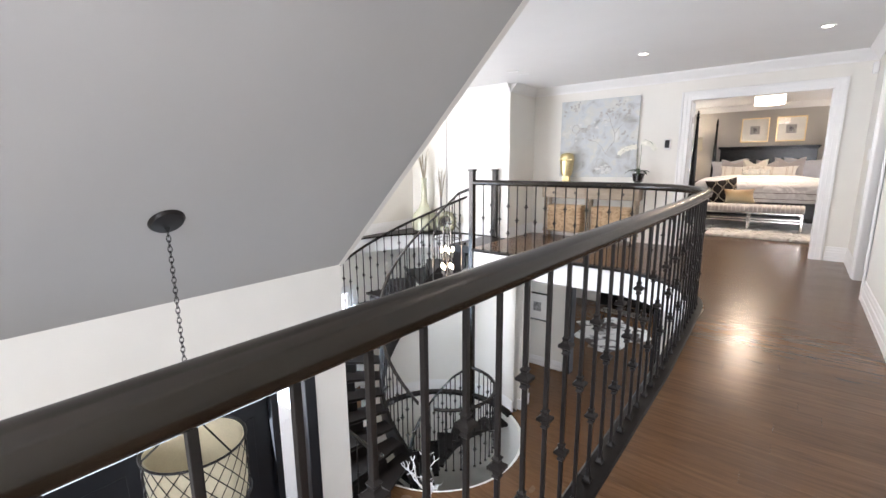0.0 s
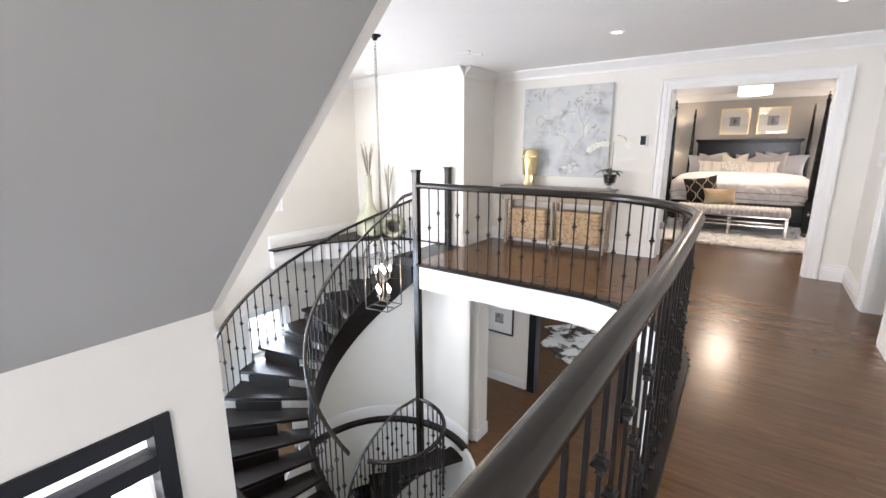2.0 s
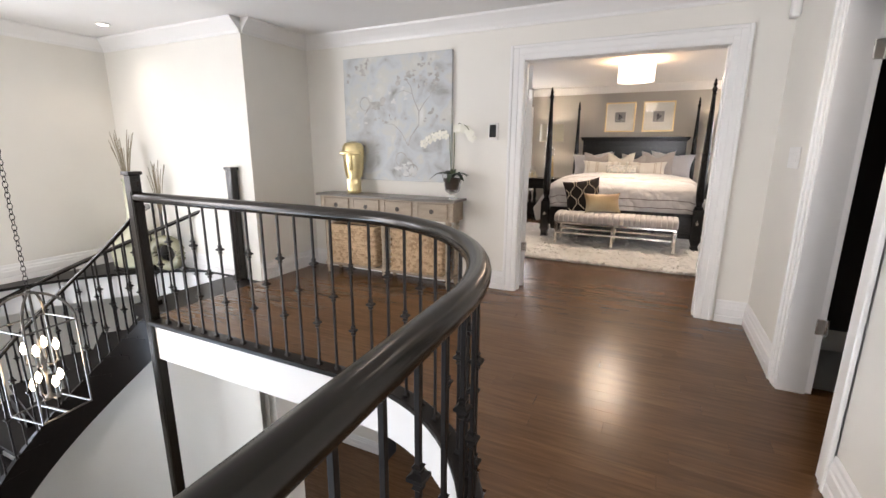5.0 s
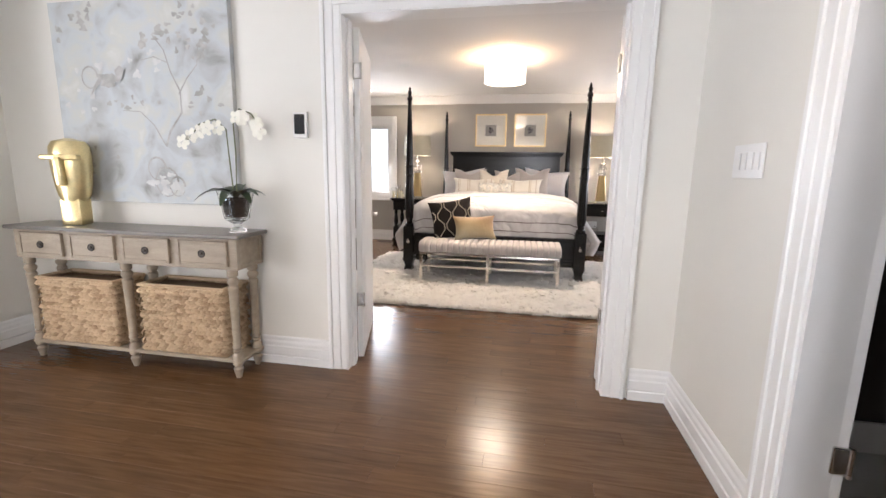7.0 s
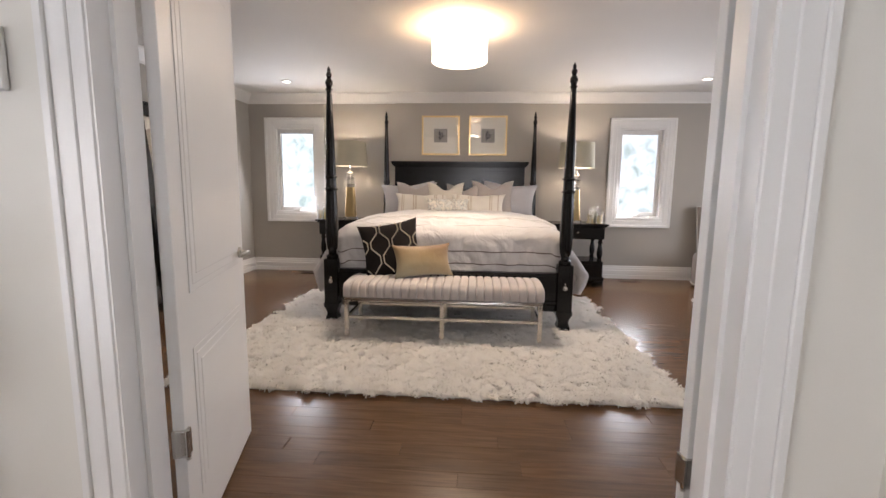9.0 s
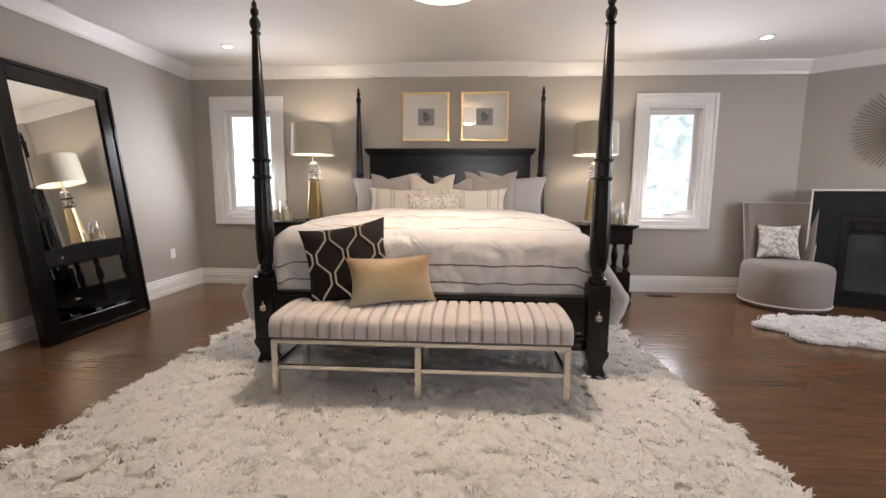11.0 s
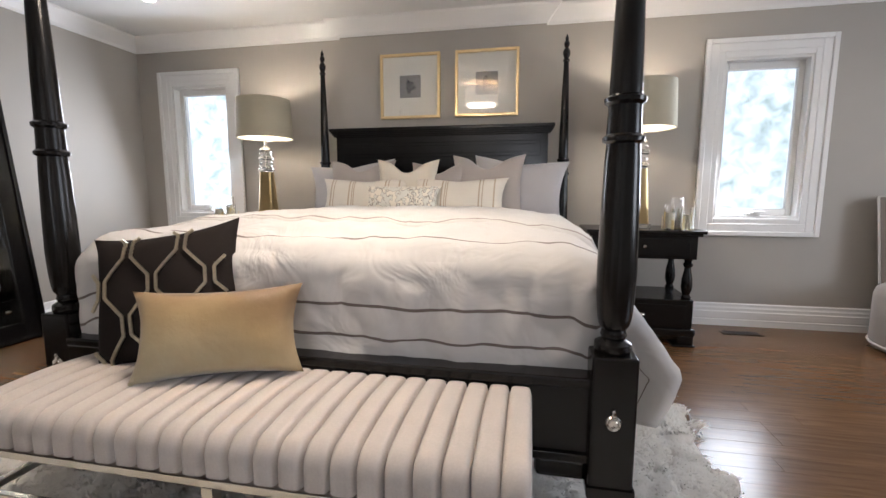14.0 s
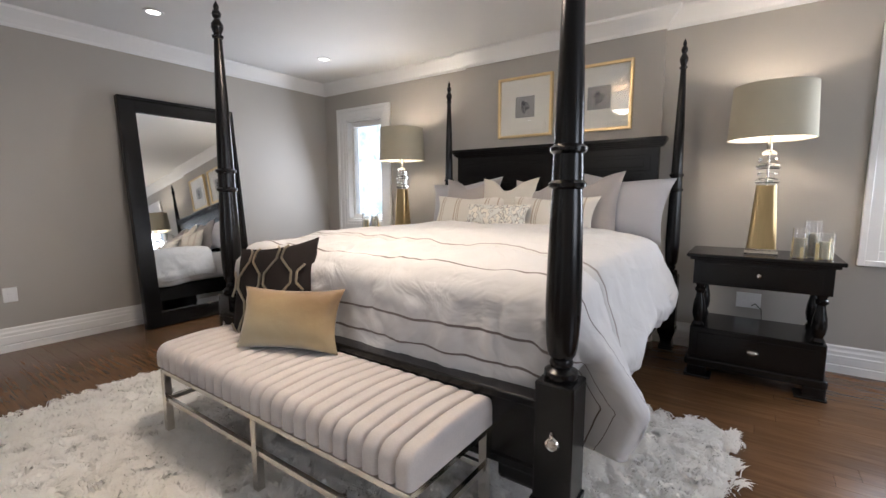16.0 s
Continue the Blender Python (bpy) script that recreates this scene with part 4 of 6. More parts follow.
    part("ring_pull", bm, PULL, d, "aged metal ring pull", smooth=True)
LEG = [(0.018, 0.0), (0.022, 0.02), (0.032, 0.06), (0.02, 0.075), (0.034, 0.09), (0.034, 0.15), (0.022, 0.165), (0.03, 0.18), (0.02, 0.19), (0.03, 0.20), (0.024, 0.22), (0.030, 0.56), (0.034, 0.585), (0.024, 0.60), (0.036, 0.62), (0.036, 0.635), (0.024, 0.65), (0.034, 0.66), (0.034, 0.70)]
for x in (-0.80, 0.0, 0.80):
    for y in (-0.105, 0.105):
        part("leg", lathe(bmesh.new(), [(r, z * 1.05) for r, z in LEG], 14, (x, y, 0)), WASH, con, smooth=True)
for sx in (-1, 1):
    part("end_frame", boxes(*[((min(sx * 0.854, sx * 0.864), a, c), (max(sx * 0.854, sx * 0.864), b, d)) for a, b, c, d in ((-0.135, -0.10, 0.735, 0.938), (0.10, 0.135, 0.735, 0.938), (-0.10, 0.10, 0.905, 0.938), (-0.10, 0.10, 0.735, 0.765))], bevel=0.003), WASH, con)
part("shelf", boxes(((-0.84, -0.13, 0.105), (0.84, 0.13, 0.130)), bevel=0.006), WASH, con)



def straw(name, lo, hi):
    """Dry grass whose colour changes from strand to strand, with fibres along it."""
    m, n, l, b = nodes_of(name)
    g, r, tc, t, mx, bp = (n.new("ShaderNode" + k) for k in ("NewGeometry", "ValToRGB", "TexCoord", "TexNoise", "Math", "Bump"))
    t.inputs["Scale"].default_value, t.inputs["Detail"].default_value = 60.0, 4
    l.new(tc.outputs["Object"], t.inputs["Vector"])
    mx.operation = "MULTIPLY_ADD"
    l.new(g.outputs["Random Per Island"], mx.inputs[0])
    mx.inputs[1].default_value = 0.75
    l.new(t.outputs["Fac"], mx.inputs[2])
    e = r.color_ramp.elements
    e[0].position, e[1].position = 0.45, 1.0
    e[0].color, e[1].color = (*lo, 1), (*hi, 1)
    l.new(mx.outputs[0], r.inputs[0])
    l.new(r.outputs[0], b.inputs["Base Color"])
    b.inputs["Roughness"].default_value = 0.75
    bp.inputs["Strength"].default_value, bp.inputs["Distance"].default_value = 0.4, 0.002
    l.new(t.outputs["Fac"], bp.inputs["Height"])
    l.new(bp.outputs[0], b.inputs["Normal"])
    return m


SEAGRASS = straw("woven_seagrass", (0.38, 0.255, 0.15), (0.62, 0.465, 0.30))


def basket(x, y, z, w, d, h):
    b = thing("woven_basket", x, y, z, 0, "rectangular woven seagrass basket under the console", "basket", "console baskets")
    bm = boxes(((-w / 2 + 0.01, -d / 2 + 0.01, 0), (w / 2 - 0.01, d / 2 - 0.01, h - 0.02)))
    part("lining", bm, mat("basket_inside", (0.16, 0.10, 0.055), 0.9), b)
    verts, faces = [], []
    rnd = random.Random(5)
    per = 2 * (w + d)
    nx, nz = int(per / 0.036), int(h / 0.028)
    for j in range(nz):
        slant = 0.62 if j % 2 else -0.62
        for i in range(nx):
            s = (i + 0.5 * (j % 2) + rnd.uniform(-0.12, 0.12)) / nx * per % per
            if s < w:
                p, t = (-w / 2 + s, -d / 2), (1, 0)
            elif s < w + d:
                p, t = (w / 2, -d / 2 + s - w), (0, 1)
            elif s < 2 * w + d:
                p, t = (w / 2 - (s - w - d), d / 2), (-1, 0)
            else:
                p, t = (-w / 2, d / 2 - (s - 2 * w - d)), (0, -1)
            nrm = (t[1], -t[0])
            zc, q = (j + 0.5) * h / nz + rnd.uniform(-0.002, 0.002), rnd.uniform(0.75, 1.25)
            ca, sa = math.cos(slant * q), math.sin(slant * q)
            base = len(verts)
            for a, e, o in ((-0.031, 0, -0.004), (-0.013, 0.015, -0.002), (0.013, 0.015, -0.002), (0.031, 0, -0.004), (0.013, -0.015, -0.002), (-0.013, -0.015, -0.002), (-0.010, 0.0, 0.024 * q), (0.010, 0.0, 0.024 * q)):
                g = a * ca - e * sa
                verts.append((p[0] + t[0] * g + nrm[0] * o, p[1] + t[1] * g + nrm[1] * o, zc + a * sa + e * ca))
            faces += [tuple(base + k for k in f) for f in ((0, 1, 6), (1, 2, 7, 6), (2, 3, 7), (3, 4, 7), (4, 5, 6, 7), (5, 0, 6))]
    me = bpy.data.meshes.new("weave")
    me.from_pydata(verts, [], faces)
    for f in me.polygons:
        f.use_smooth = True
    me.materials.append(SEAGRASS)
    o = new("weave", me)
    o.parent = b
    tagged(o, kind="stuff")
    part("rim", sweep(bmesh.new(), [(-w / 2, -d / 2, h), (w / 2, -d / 2, h), (w / 2, d / 2, h), (-w / 2, d / 2, h)], ring_profile(0.016, 0.014, 8), closed=True), SEAGRASS, b, smooth=True)


basket(-3.33, 7.845, 0.131, 0.62, 0.24, 0.46)
basket(-2.49, 7.845, 0.131, 0.62, 0.24, 0.46)

# gilded abstract head on a block
bm = bmesh.new()
box(bm, (-0.065, -0.06, 0), (0.065, 0.06, 0.18), 0.01)
prof = [(0.072, 0.165), (0.085, 0.20), (0.097, 0.28), (0.106, 0.38), (0.110, 0.46), (0.106, 0.53), (0.085, 0.565), (0.02, 0.585)]
lathe(bm, prof, 18)
for v in bm.verts:
    if v.co.z > 0.19:
        v.co.x *= 1.15
        if v.co.y < 0:
            v.co.y *= 0.85
box(bm, (-0.022, -0.135, 0.27), (0.022, -0.07, 0.46), 0.012)
box(bm, (-0.12, -0.115, 0.44), (0.12, -0.06, 0.475), 0.012)
head = tagged(part("gold_head_sculpture", bm, GOLD, smooth=True), "gilded abstract head sculpture standing on the console table", "sculpture")
head.matrix_world = pose(-3.35, 7.82, 0.967, 0, 0, 15)

orch = thing("potted_orchid", -2.09, 7.80, 0.967, 0, "white orchid with dark leaves in a clear footed glass vase", "orchid")
part("vase", lathe(bmesh.new(), [(0.0, 0.0), (0.055, 0.0), (0.055, 0.012), (0.02, 0.035), (0.024, 0.055), (0.075, 0.085), (0.088, 0.16), (0.112, 0.265), (0.107, 0.265), (0.083, 0.16), (0.07, 0.095), (0.0, 0.085)], 24), GLASS, orch, "clear footed glass vase", smooth=True)
part("soil", lathe(bmesh.new(), [(0.0, 0.09), (0.066, 0.1), (0.078, 0.16), (0.092, 0.215), (0.0, 0.225)], 16), mat("bark_soil", (0.05, 0.038, 0.03), 0.9, var=0.5, scale=30), orch, smooth=True)
LEAF = mat("orchid_leaf", (0.025, 0.045, 0.018), 0.35, var=0.3)
rnd = random.Random(4)


def blade(base, way, length, width, droop, n=7):
    bm = bmesh.new()
    rows = []
    for k in range(n + 1):
        t = k / n
        w = width * math.sin(math.pi * min(0.97, 0.12 + 0.86 * t)) ** 0.7
        c = Vector(base) + Vector((way[0], way[1], 0)) * length * t + Vector((0, 0, 0.85 * length * t - droop * t * t))
        side = Vector((-way[1], way[0], 0))
        rows.append([bm.verts.new(c - side * w + Vector((0, 0, w * 0.35))), bm.verts.new(c), bm.verts.new(c + side * w + Vector((0, 0, w * 0.35)))])
    for a, b in zip(rows, rows[1:]):
        for j in (0, 1):
            bm.faces.new((a[j], a[j + 1], b[j + 1], b[j]))
    return bm


for k in range(9):
    a = 6.28 * k / 9 + rnd.uniform(-0.3, 0.3)
    part("leaf", blade((0, 0, 0.22), (math.cos(a), math.sin(a)), rnd.uniform(0.17, 0.25), 0.033, rnd.uniform(0.05, 0.26)), LEAF, orch, "dark green strap leaf", smooth=True)
STEM, PETAL = mat("orchid_stem", (0.12, 0.14, 0.06), 0.6), mat("white_petal", (0.78, 0.77, 0.68), 0.6, var=0.05)
for dx, up, lean in ((-0.03, 0.70, -0.26), (0.02, 0.76, 0.22)):
    pts = [(dx * 0.3, 0, 0.2), (dx, 0.0, 0.5), (dx, -0.01, up - 0.06), (dx + lean * 0.25, -0.02, up), (dx + lean * 0.65, -0.03, up - 0.03), (dx + lean, -0.04, up - 0.14)]
    part("stem", tube(bmesh.new(), pts, 0.004, 6), STEM, orch, smooth=True)
    for k in range(5):
        t = 0.2 + 0.8 * k / 4
        q = Vector(pts[2]).lerp(Vector(pts[5]), t) + Vector((rnd.uniform(-0.02, 0.02), rnd.uniform(-0.05, 0.02), 0.04 * math.sin(math.pi * t)))
        bm = bmesh.new()
        for j in range(5):
            a = 6.28 * j / 5 + rnd.uniform(-0.2, 0.2)
            c, s_ = math.cos(a), math.sin(a)
            ring = [bm.verts.new(q + Vector((c * u - s_ * v, -0.008 + 0.25 * u, s_ * u + c * v))) for u, v in ((0.003, 0), (0.020, 0.018), (0.042, 0.016), (0.050, 0), (0.042, -0.016), (0.020, -0.018))]
            bm.faces.new(ring)
        part("flower", bm, PETAL, orch, "white moth orchid bloom")

# lantern over the stair
lan = thing("lantern_chandelier", -3.90, 4.95, 0, 9, "polished nickel open lantern chandelier with lit candle bulbs", "chandelier")
part("canopy", lathe(bmesh.new(), [(0.001, H - 0.06), (0.02, H - 0.055), (0.03, H - 0.03), (0.065, H - 0.012), (0.07, H - 0.002)], 20), IRON, lan, smooth=True)
bm = bmesh.new()
for k in range(62):
    z = 0.55 + k * (2.14 / 62)
    a = 0.014 if k % 2 else 0.0
    b = 0.014 - a
    loop = [(a * math.cos(q) + 0.0, b * math.cos(q), z + 0.022 * math.sin(q)) for q in [0.785 * i for i in range(8)]]
    vs = [bm.verts.new((x * 1.0, y * 1.0, zz)) for x, y, zz in loop]
    sweep(bm, loop, ring_profile(0.0028, 0.0028, 4), closed=True, upright=False)
    for v in vs:
        bm.verts.remove(v)
part("chain", bm, IRON, lan)
HALF, Z0, Z1 = 0.155, -0.34, 0.30
BARS = []
for z in (Z0, Z1):
    for s in (-1, 1):
        BARS += [((s * HALF - 0.0052, -HALF - 0.0052, z - 0.0052), (s * HALF + 0.0052, HALF + 0.0052, z + 0.0052)), ((-HALF + 0.0052, s * HALF - 0.0052, z - 0.0052), (HALF - 0.0052, s * HALF + 0.0052, z + 0.0052))]
for sx in (-1, 1):
    for sy in (-1, 1):
        BARS.append(((sx * HALF - 0.0052, sy * HALF - 0.0052, Z0), (sx * HALF + 0.0052, sy * HALF + 0.0052, Z1)))
BARS.append(((-HALF, -0.007, Z0 - 0.007), (HALF, 0.007, Z0 + 0.007)))
for a, b in BARS:
    part("cage_bar", boxes((a, b), bevel=0.002), LANTERN, lan)
for k in range(4):
    a = radians(45 + 90 * k)
    part("arch", tube(bmesh.new(), [(math.cos(a) * HALF * 1.41 * math.cos(q), math.sin(a) * HALF * 1.41 * math.cos(q), Z1 + 0.22 * math.sin(q)) for q in [0.157 * i for i in range(11)]], 0.009, 6), LANTERN, lan, smooth=True)
part("stem", lathe(bmesh.new(), [(0.009, -0.25), (0.03, -0.245), (0.012, -0.22), (0.008, -0.1), (0.02, 0.02), (0.008, 0.06), (0.008, 0.52), (0.016, 0.54)], 12), LANTERN, lan, smooth=True)
for tier, z in enumerate((-0.22, 0.03)):
    for k in range(4):
        a = radians(90 * k + 45 * tier)
        x, y = 0.085 * math.cos(a), 0.085 * math.sin(a)
        part("arm", tube(bmesh.new(), [(0.01 * math.cos(a), 0.01 * math.sin(a), z - 0.02), (x * 0.6, y * 0.6, z - 0.035), (x, y, z - 0.01)], 0.005, 6), LANTERN, lan, smooth=True)
        part("candle", lathe(bmesh.new(), [(0.014, z - 0.012), (0.009, z - 0.004), (0.009, z + 0.07)], 10, (x, y, 0)), LANTERN, lan, smooth=True)
        part("bulb", lathe(bmesh.new(), [(0.008, z + 0.07), (0.019, z + 0.095), (0.017, z + 0.12), (0.003, z + 0.15)], 10, (x, y, 0)), BULB, lan, "lit flame bulb", smooth=True)
lamp("lantern_lamp", "POINT", pose(-3.90, 4.95, -0.02), 5, WARM, radius=0.12)

# vases with dry grass on the ledge
TALL = mat("green_glazed_glass", (0.52, 0.52, 0.38), 0.12, var=0.2, coat=0.5)


GR = mat("dry_grass", (0.26, 0.22, 0.15), 0.8)


def bottle(x, y, s, label, stems, seed, slim=0.68, glaze=None):
    v = thing("bottle_vase", x, y, 0.012, 0, label, "vase", "ledge vases")
    part("body", lathe(bmesh.new(), [(r * s * slim, z * s) for r, z in ((0.0, 0), (0.12, 0.0), (0.165, 0.03), (0.175, 0.12), (0.15, 0.21), (0.075, 0.28), (0.04, 0.36), (0.034, 0.62), (0.044, 0.64), (0.03, 0.64), (0.026, 0.4))], 24), glaze or TALL, v, smooth=True)
    r = random.Random(seed)
    for k in range(stems):
        a, o = r.uniform(0, 6.28), r.uniform(0.03, 0.13)
        h = r.uniform(0.36, 0.58)
        p = [(0, 0, 0.5 * s), (0.2 * o * math.cos(a), 0.2 * o * math.sin(a), 0.64 * s), (o * 0.6 * math.cos(a), o * 0.6 * math.sin(a), 0.64 * s + h * 0.6), (o * math.cos(a), o * math.sin(a), 0.64 * s + h)]
        part("dry_stem", tube(bmesh.new(), p, 0.0032, 5), GR, v)


bottle(-5.95, 6.80, 1.70, "green glass bottle vase with dry grasses on the ledge", 30, 1, 0.92)
bottle(-5.62, 6.94, 1.15, "slim dark bottle vase with dry grasses on the ledge", 20, 2, 0.45, mat("dark_glaze", (0.09, 0.085, 0.08), 0.3, var=0.2))
loop = thing("loop_vase", -5.40, 6.82, 0.012, 20, "squat dark green ring shaped vase on the ledge", "vase")
part("body", sweep(bmesh.new(), [(0.17 * math.cos(q), 0, 0.225 + 0.16 * math.sin(q)) for q in [0.3142 * i for i in range(20)]], ring_profile(0.06, 0.06, 10), closed=True, upright=False), mat("dark_green_glaze", (0.24, 0.23, 0.15), 0.2, var=0.3), loop, smooth=True)

# drum pendant over the entry
pen = thing("drum_pendant", -2.87, 0.98, 0, 0, "drum pendant with cream lining and wire lattice on a chain", "pendant light")
cp = part("canopy", lathe(bmesh.new(), [(0.02, -0.035), (0.085, -0.03), (0.1, -0.012), (0.1, 0.0)], 28), IRON, pen, smooth=True)
cp.matrix_basis = pose(0.0, 0, 1.055, 0, -45, 0)
bm = bmesh.new()
for k in range(40):
    z = -0.20 + k * (1.27 / 40)
    a = 0.012 if k % 2 else 0.0
    b = 0.012 - a
    sweep(bm, [(a * math.cos(q), b * math.cos(q), z + 0.022 * math.sin(q)) for q in [0.785 * i for i in range(8)]], ring_profile(0.003, 0.003, 4), closed=True, upright=False)
part("chain", bm, IRON, pen)
for k in range(3):
    a = radians(120 * k + 20)
    part("hanger", tube(bmesh.new(), [(0, 0, -0.19), (0.30 * math.cos(a), 0.30 * math.sin(a), -0.40)], 0.006, 6), IRON, pen)
part("shade", lathe(bmesh.new(), [(0.285, -0.40), (0.29, -0.40), (0.29, -0.80), (0.285, -0.80), (0.285, -0.40)], 40), mat("cream_lining", (0.62, 0.56, 0.40), 0.8), pen, smooth=True)
part("diffuser", lathe(bmesh.new(), [(0.0, -0.78), (0.28, -0.78), (0.28, -0.775), (0.0, -0.775)], 32), TRIM, pen)
for z in (-0.395, -0.81):
    part("ring", sweep(bmesh.new(), arc(0, 0, 0.305, 0, 360, 40, z)[:-1], ring_profile(0.008, 0.008, 6), closed=True), IRON, pen, smooth=True)
for k in range(20):
    for s in (1, -1):
        pts = [(0.302 * math.cos(a), 0.302 * math.sin(a), -0.40 - 0.40 * q / 6) for q in range(7) for a in [radians(18 * k + s * 9 * q)]]
        part("lattice_wire", tube(bmesh.new(), pts, 0.0032, 4), IRON, pen)

# lower level things
pic = thing("framed_picture", -4.15, 8.449, -1.70, 0, "framed picture with wide mat in a thin black frame", "picture")
bm = bmesh.new()
for a, b in (((-0.31, -0.31), (-0.285, 0.31)), ((0.285, -0.31), (0.31, 0.31)), ((-0.285, 0.285), (0.285, 0.31)), ((-0.285, -0.31), (0.285, -0.285))):
    box(bm, (a[0], -0.03, a[1]), (b[0], 0, b[1]))
part("frame", bm, BLACK, pic)
part("mat", boxes(((-0.285, -0.012, -0.285), (0.285, 0, 0.285))), TRIM, pic)
part("print", boxes(((-0.09, -0.015, -0.10), (0.09, -0.012, 0.10))), mottled("grey_print", [(0.3, (0.1, 0.1, 0.1)), (0.7, (0.5, 0.5, 0.5))], 16), pic)
part("trim_lower_doorway", boxes(((-3.50, 8.40, LOW), (-3.36, 8.62, -0.85)), ((-1.80, 8.40, LOW), (-1.70, 8.62, -0.85)), ((-3.36, 8.40, -0.92), (-1.80, 8.62, -0.84))), DOORBLACK, kind="structure")
hide = bmesh.new()
prism(hide, [(-3.45 + 0.85 * (1 + 0.18 * math.sin(3 * a) + 0.12 * math.sin(7 * a + 1)) * math.cos(a), 11.25 + 1.15 * (1 + 0.2 * math.sin(4 * a)) * math.sin(a)) for a in [0.1745 * i for i in range(36)]], LOW + 0.002, LOW + 0.012)
tagged(part("cowhide_rug", hide, mottled("cowhide", [(0.44, (0.05, 0.03, 0.02)), (0.52, (0.75, 0.72, 0.66))], 2.2, 0.9, 3)), "brown and white cowhide rug on the lower floor", "rug")
tab = thing("glass_table", -3.35, 11.9, LOW + 0.012, 0, "low glass table with dark metal legs on the cowhide", "table")
part("top", boxes(((-0.5, -0.4, 0.44), (0.5, 0.4, 0.455)), bevel=0.004), CRYSTAL, tab)
for x in (-0.45, 0.45):
    for y in (-0.35, 0.35):
        part("leg", tube(bmesh.new(), [(x, y, 0), (x * 0.8, y * 0.8, 0.44)], 0.014, 8), IRON, tab)
bench = thing("dark_sideboard", -3.6, 13.5, LOW, 0, "dark wooden sideboard against the lower room wall", "sideboard")
part("body", boxes(((-0.8, -0.25, 0.1), (0.8, 0.25, 0.85)), bevel=0.01), BLACK, bench)
part("top", boxes(((-0.83, -0.27, 0.85), (0.83, 0.27, 0.89)), bevel=0.008), BLACK, bench)
br = thing("branch_sculpture", -2.62, 3.0, LOW, 0, "white branching coral like sculpture", "sculpture")
rnd = random.Random(9)
bm = bmesh.new()


def twig(p, d, l, r, depth):
    q = p + d * l
    mid = (p + q) / 2 + Vector((rnd.uniform(-1, 1), rnd.uniform(-1, 1), 0)) * l * 0.12
    tube(bm, [tuple(p), tuple(mid), tuple(q)], r, 5)
    if depth:
        for _ in range(2 if depth < 3 else 3):
            twig(q, (d + Vector((rnd.uniform(-0.9, 0.9), rnd.uniform(-0.9, 0.9), rnd.uniform(-0.2, 0.5)))).normalized(), l * 0.68, r * 0.68, depth - 1)


twig(Vector((0, 0, 0.75)), Vector((0, 0, 1)), 0.28, 0.018, 4)
part("branches", bm, TRIM, br)
part("pedestal", boxes(((-0.2, -0.2, 0), (0.2, 0.2, 0.75)), bevel=0.01), BLACK, br)

# ---- bedroom ----
BX = -0.685                      # middle of the bed
bed = thing("four_poster_bed", BX, 12.28, 0, 0, "black lacquered four poster king bed with turned posts", "bed")
YF, YB, HW = -1.275, 1.20, 1.108
FRONT = [(0.068, 0.64), (0.074, 0.652), (0.072, 0.672), (0.045, 0.685), (0.052, 0.698), (0.046, 0.715), (0.06, 0.732), (0.066, 0.755), (0.072, 0.81), (0.076, 0.90), (0.073, 1.05), (0.066, 1.25), (0.062, 1.30), (0.076, 1.308), (0.078, 1.32), (0.064, 1.33), (0.061, 1.415),
         (0.075, 1.424), (0.077, 1.436), (0.06, 1.446), (0.056, 1.60), (0.047, 1.85), (0.037, 2.08), (0.029, 2.23), (0.040, 2.237), (0.042, 2.247), (0.026, 2.257), (0.034, 2.272), (0.044, 2.295), (0.042, 2.315), (0.028, 2.335), (0.020, 2.345), (0.030, 2.36), (0.034, 2.375), (0.026, 2.392), (0.016, 2.40), (0.021, 2.413), (0.019, 2.425), (0.008, 2.44), (0.003, 2.452)]


def post(x, y, slim):
    p = part("post", lathe(bmesh.new(), [(r * slim * 0.80, z) for r, z in FRONT], 24, (x, y, 0)), BLACK, bed, smooth=True)
    bm = boxes(((x - 0.07 * slim, y - 0.07 * slim, 0.19), (x + 0.07 * slim, y + 0.07 * slim, 0.64)), bevel=0.008)
    part("block", bm, BLACK, p)
    bm = bmesh.new()
    rows = []
    for z, w in ((0.022, 0.062), (0.05, 0.058), (0.09, 0.046), (0.13, 0.056), (0.17, 0.074), (0.20, 0.076)):
        w *= slim
        o = 0.018 * (1 - (z - 0.022) / 0.18) ** 2 * (1 if y < 0 else 0)
        rows.append([bm.verts.new((x + sx * w, y - o + sy * w, z)) for sx, sy in ((-1, -1), (1, -1), (1, 1), (-1, 1))])
    for a, b in zip(rows, rows[1:]):
        for j in range(4):
            bm.faces.new((a[j], a[(j + 1) % 4], b[(j + 1) % 4], b[j]))
    bm.faces.new(rows[0])
    bm.faces.new(rows[-1])
    part("foot", bm, BLACK, p, smooth=True)
    if y < 0:
        bm = lathe(bmesh.new(), [(0.0, 0.006), (0.012, 0.008), (0.016, 0.004), (0.022, 0.007), (0.026, 0.0)], 20)
        bmesh.ops.transform(bm, matrix=Matrix.Translation((x, y - 0.07, 0.425)) @ pose(0, 0, 0, 90), verts=bm.verts)
        lathe(bm, [(0.006, 0.45), (0.009, 0.46), (0.004, 0.472)], 8, (x, y - 0.074, 0))
        part("bolt_cover", bm, CHROME, p, "round silver bolt cover", smooth=True)


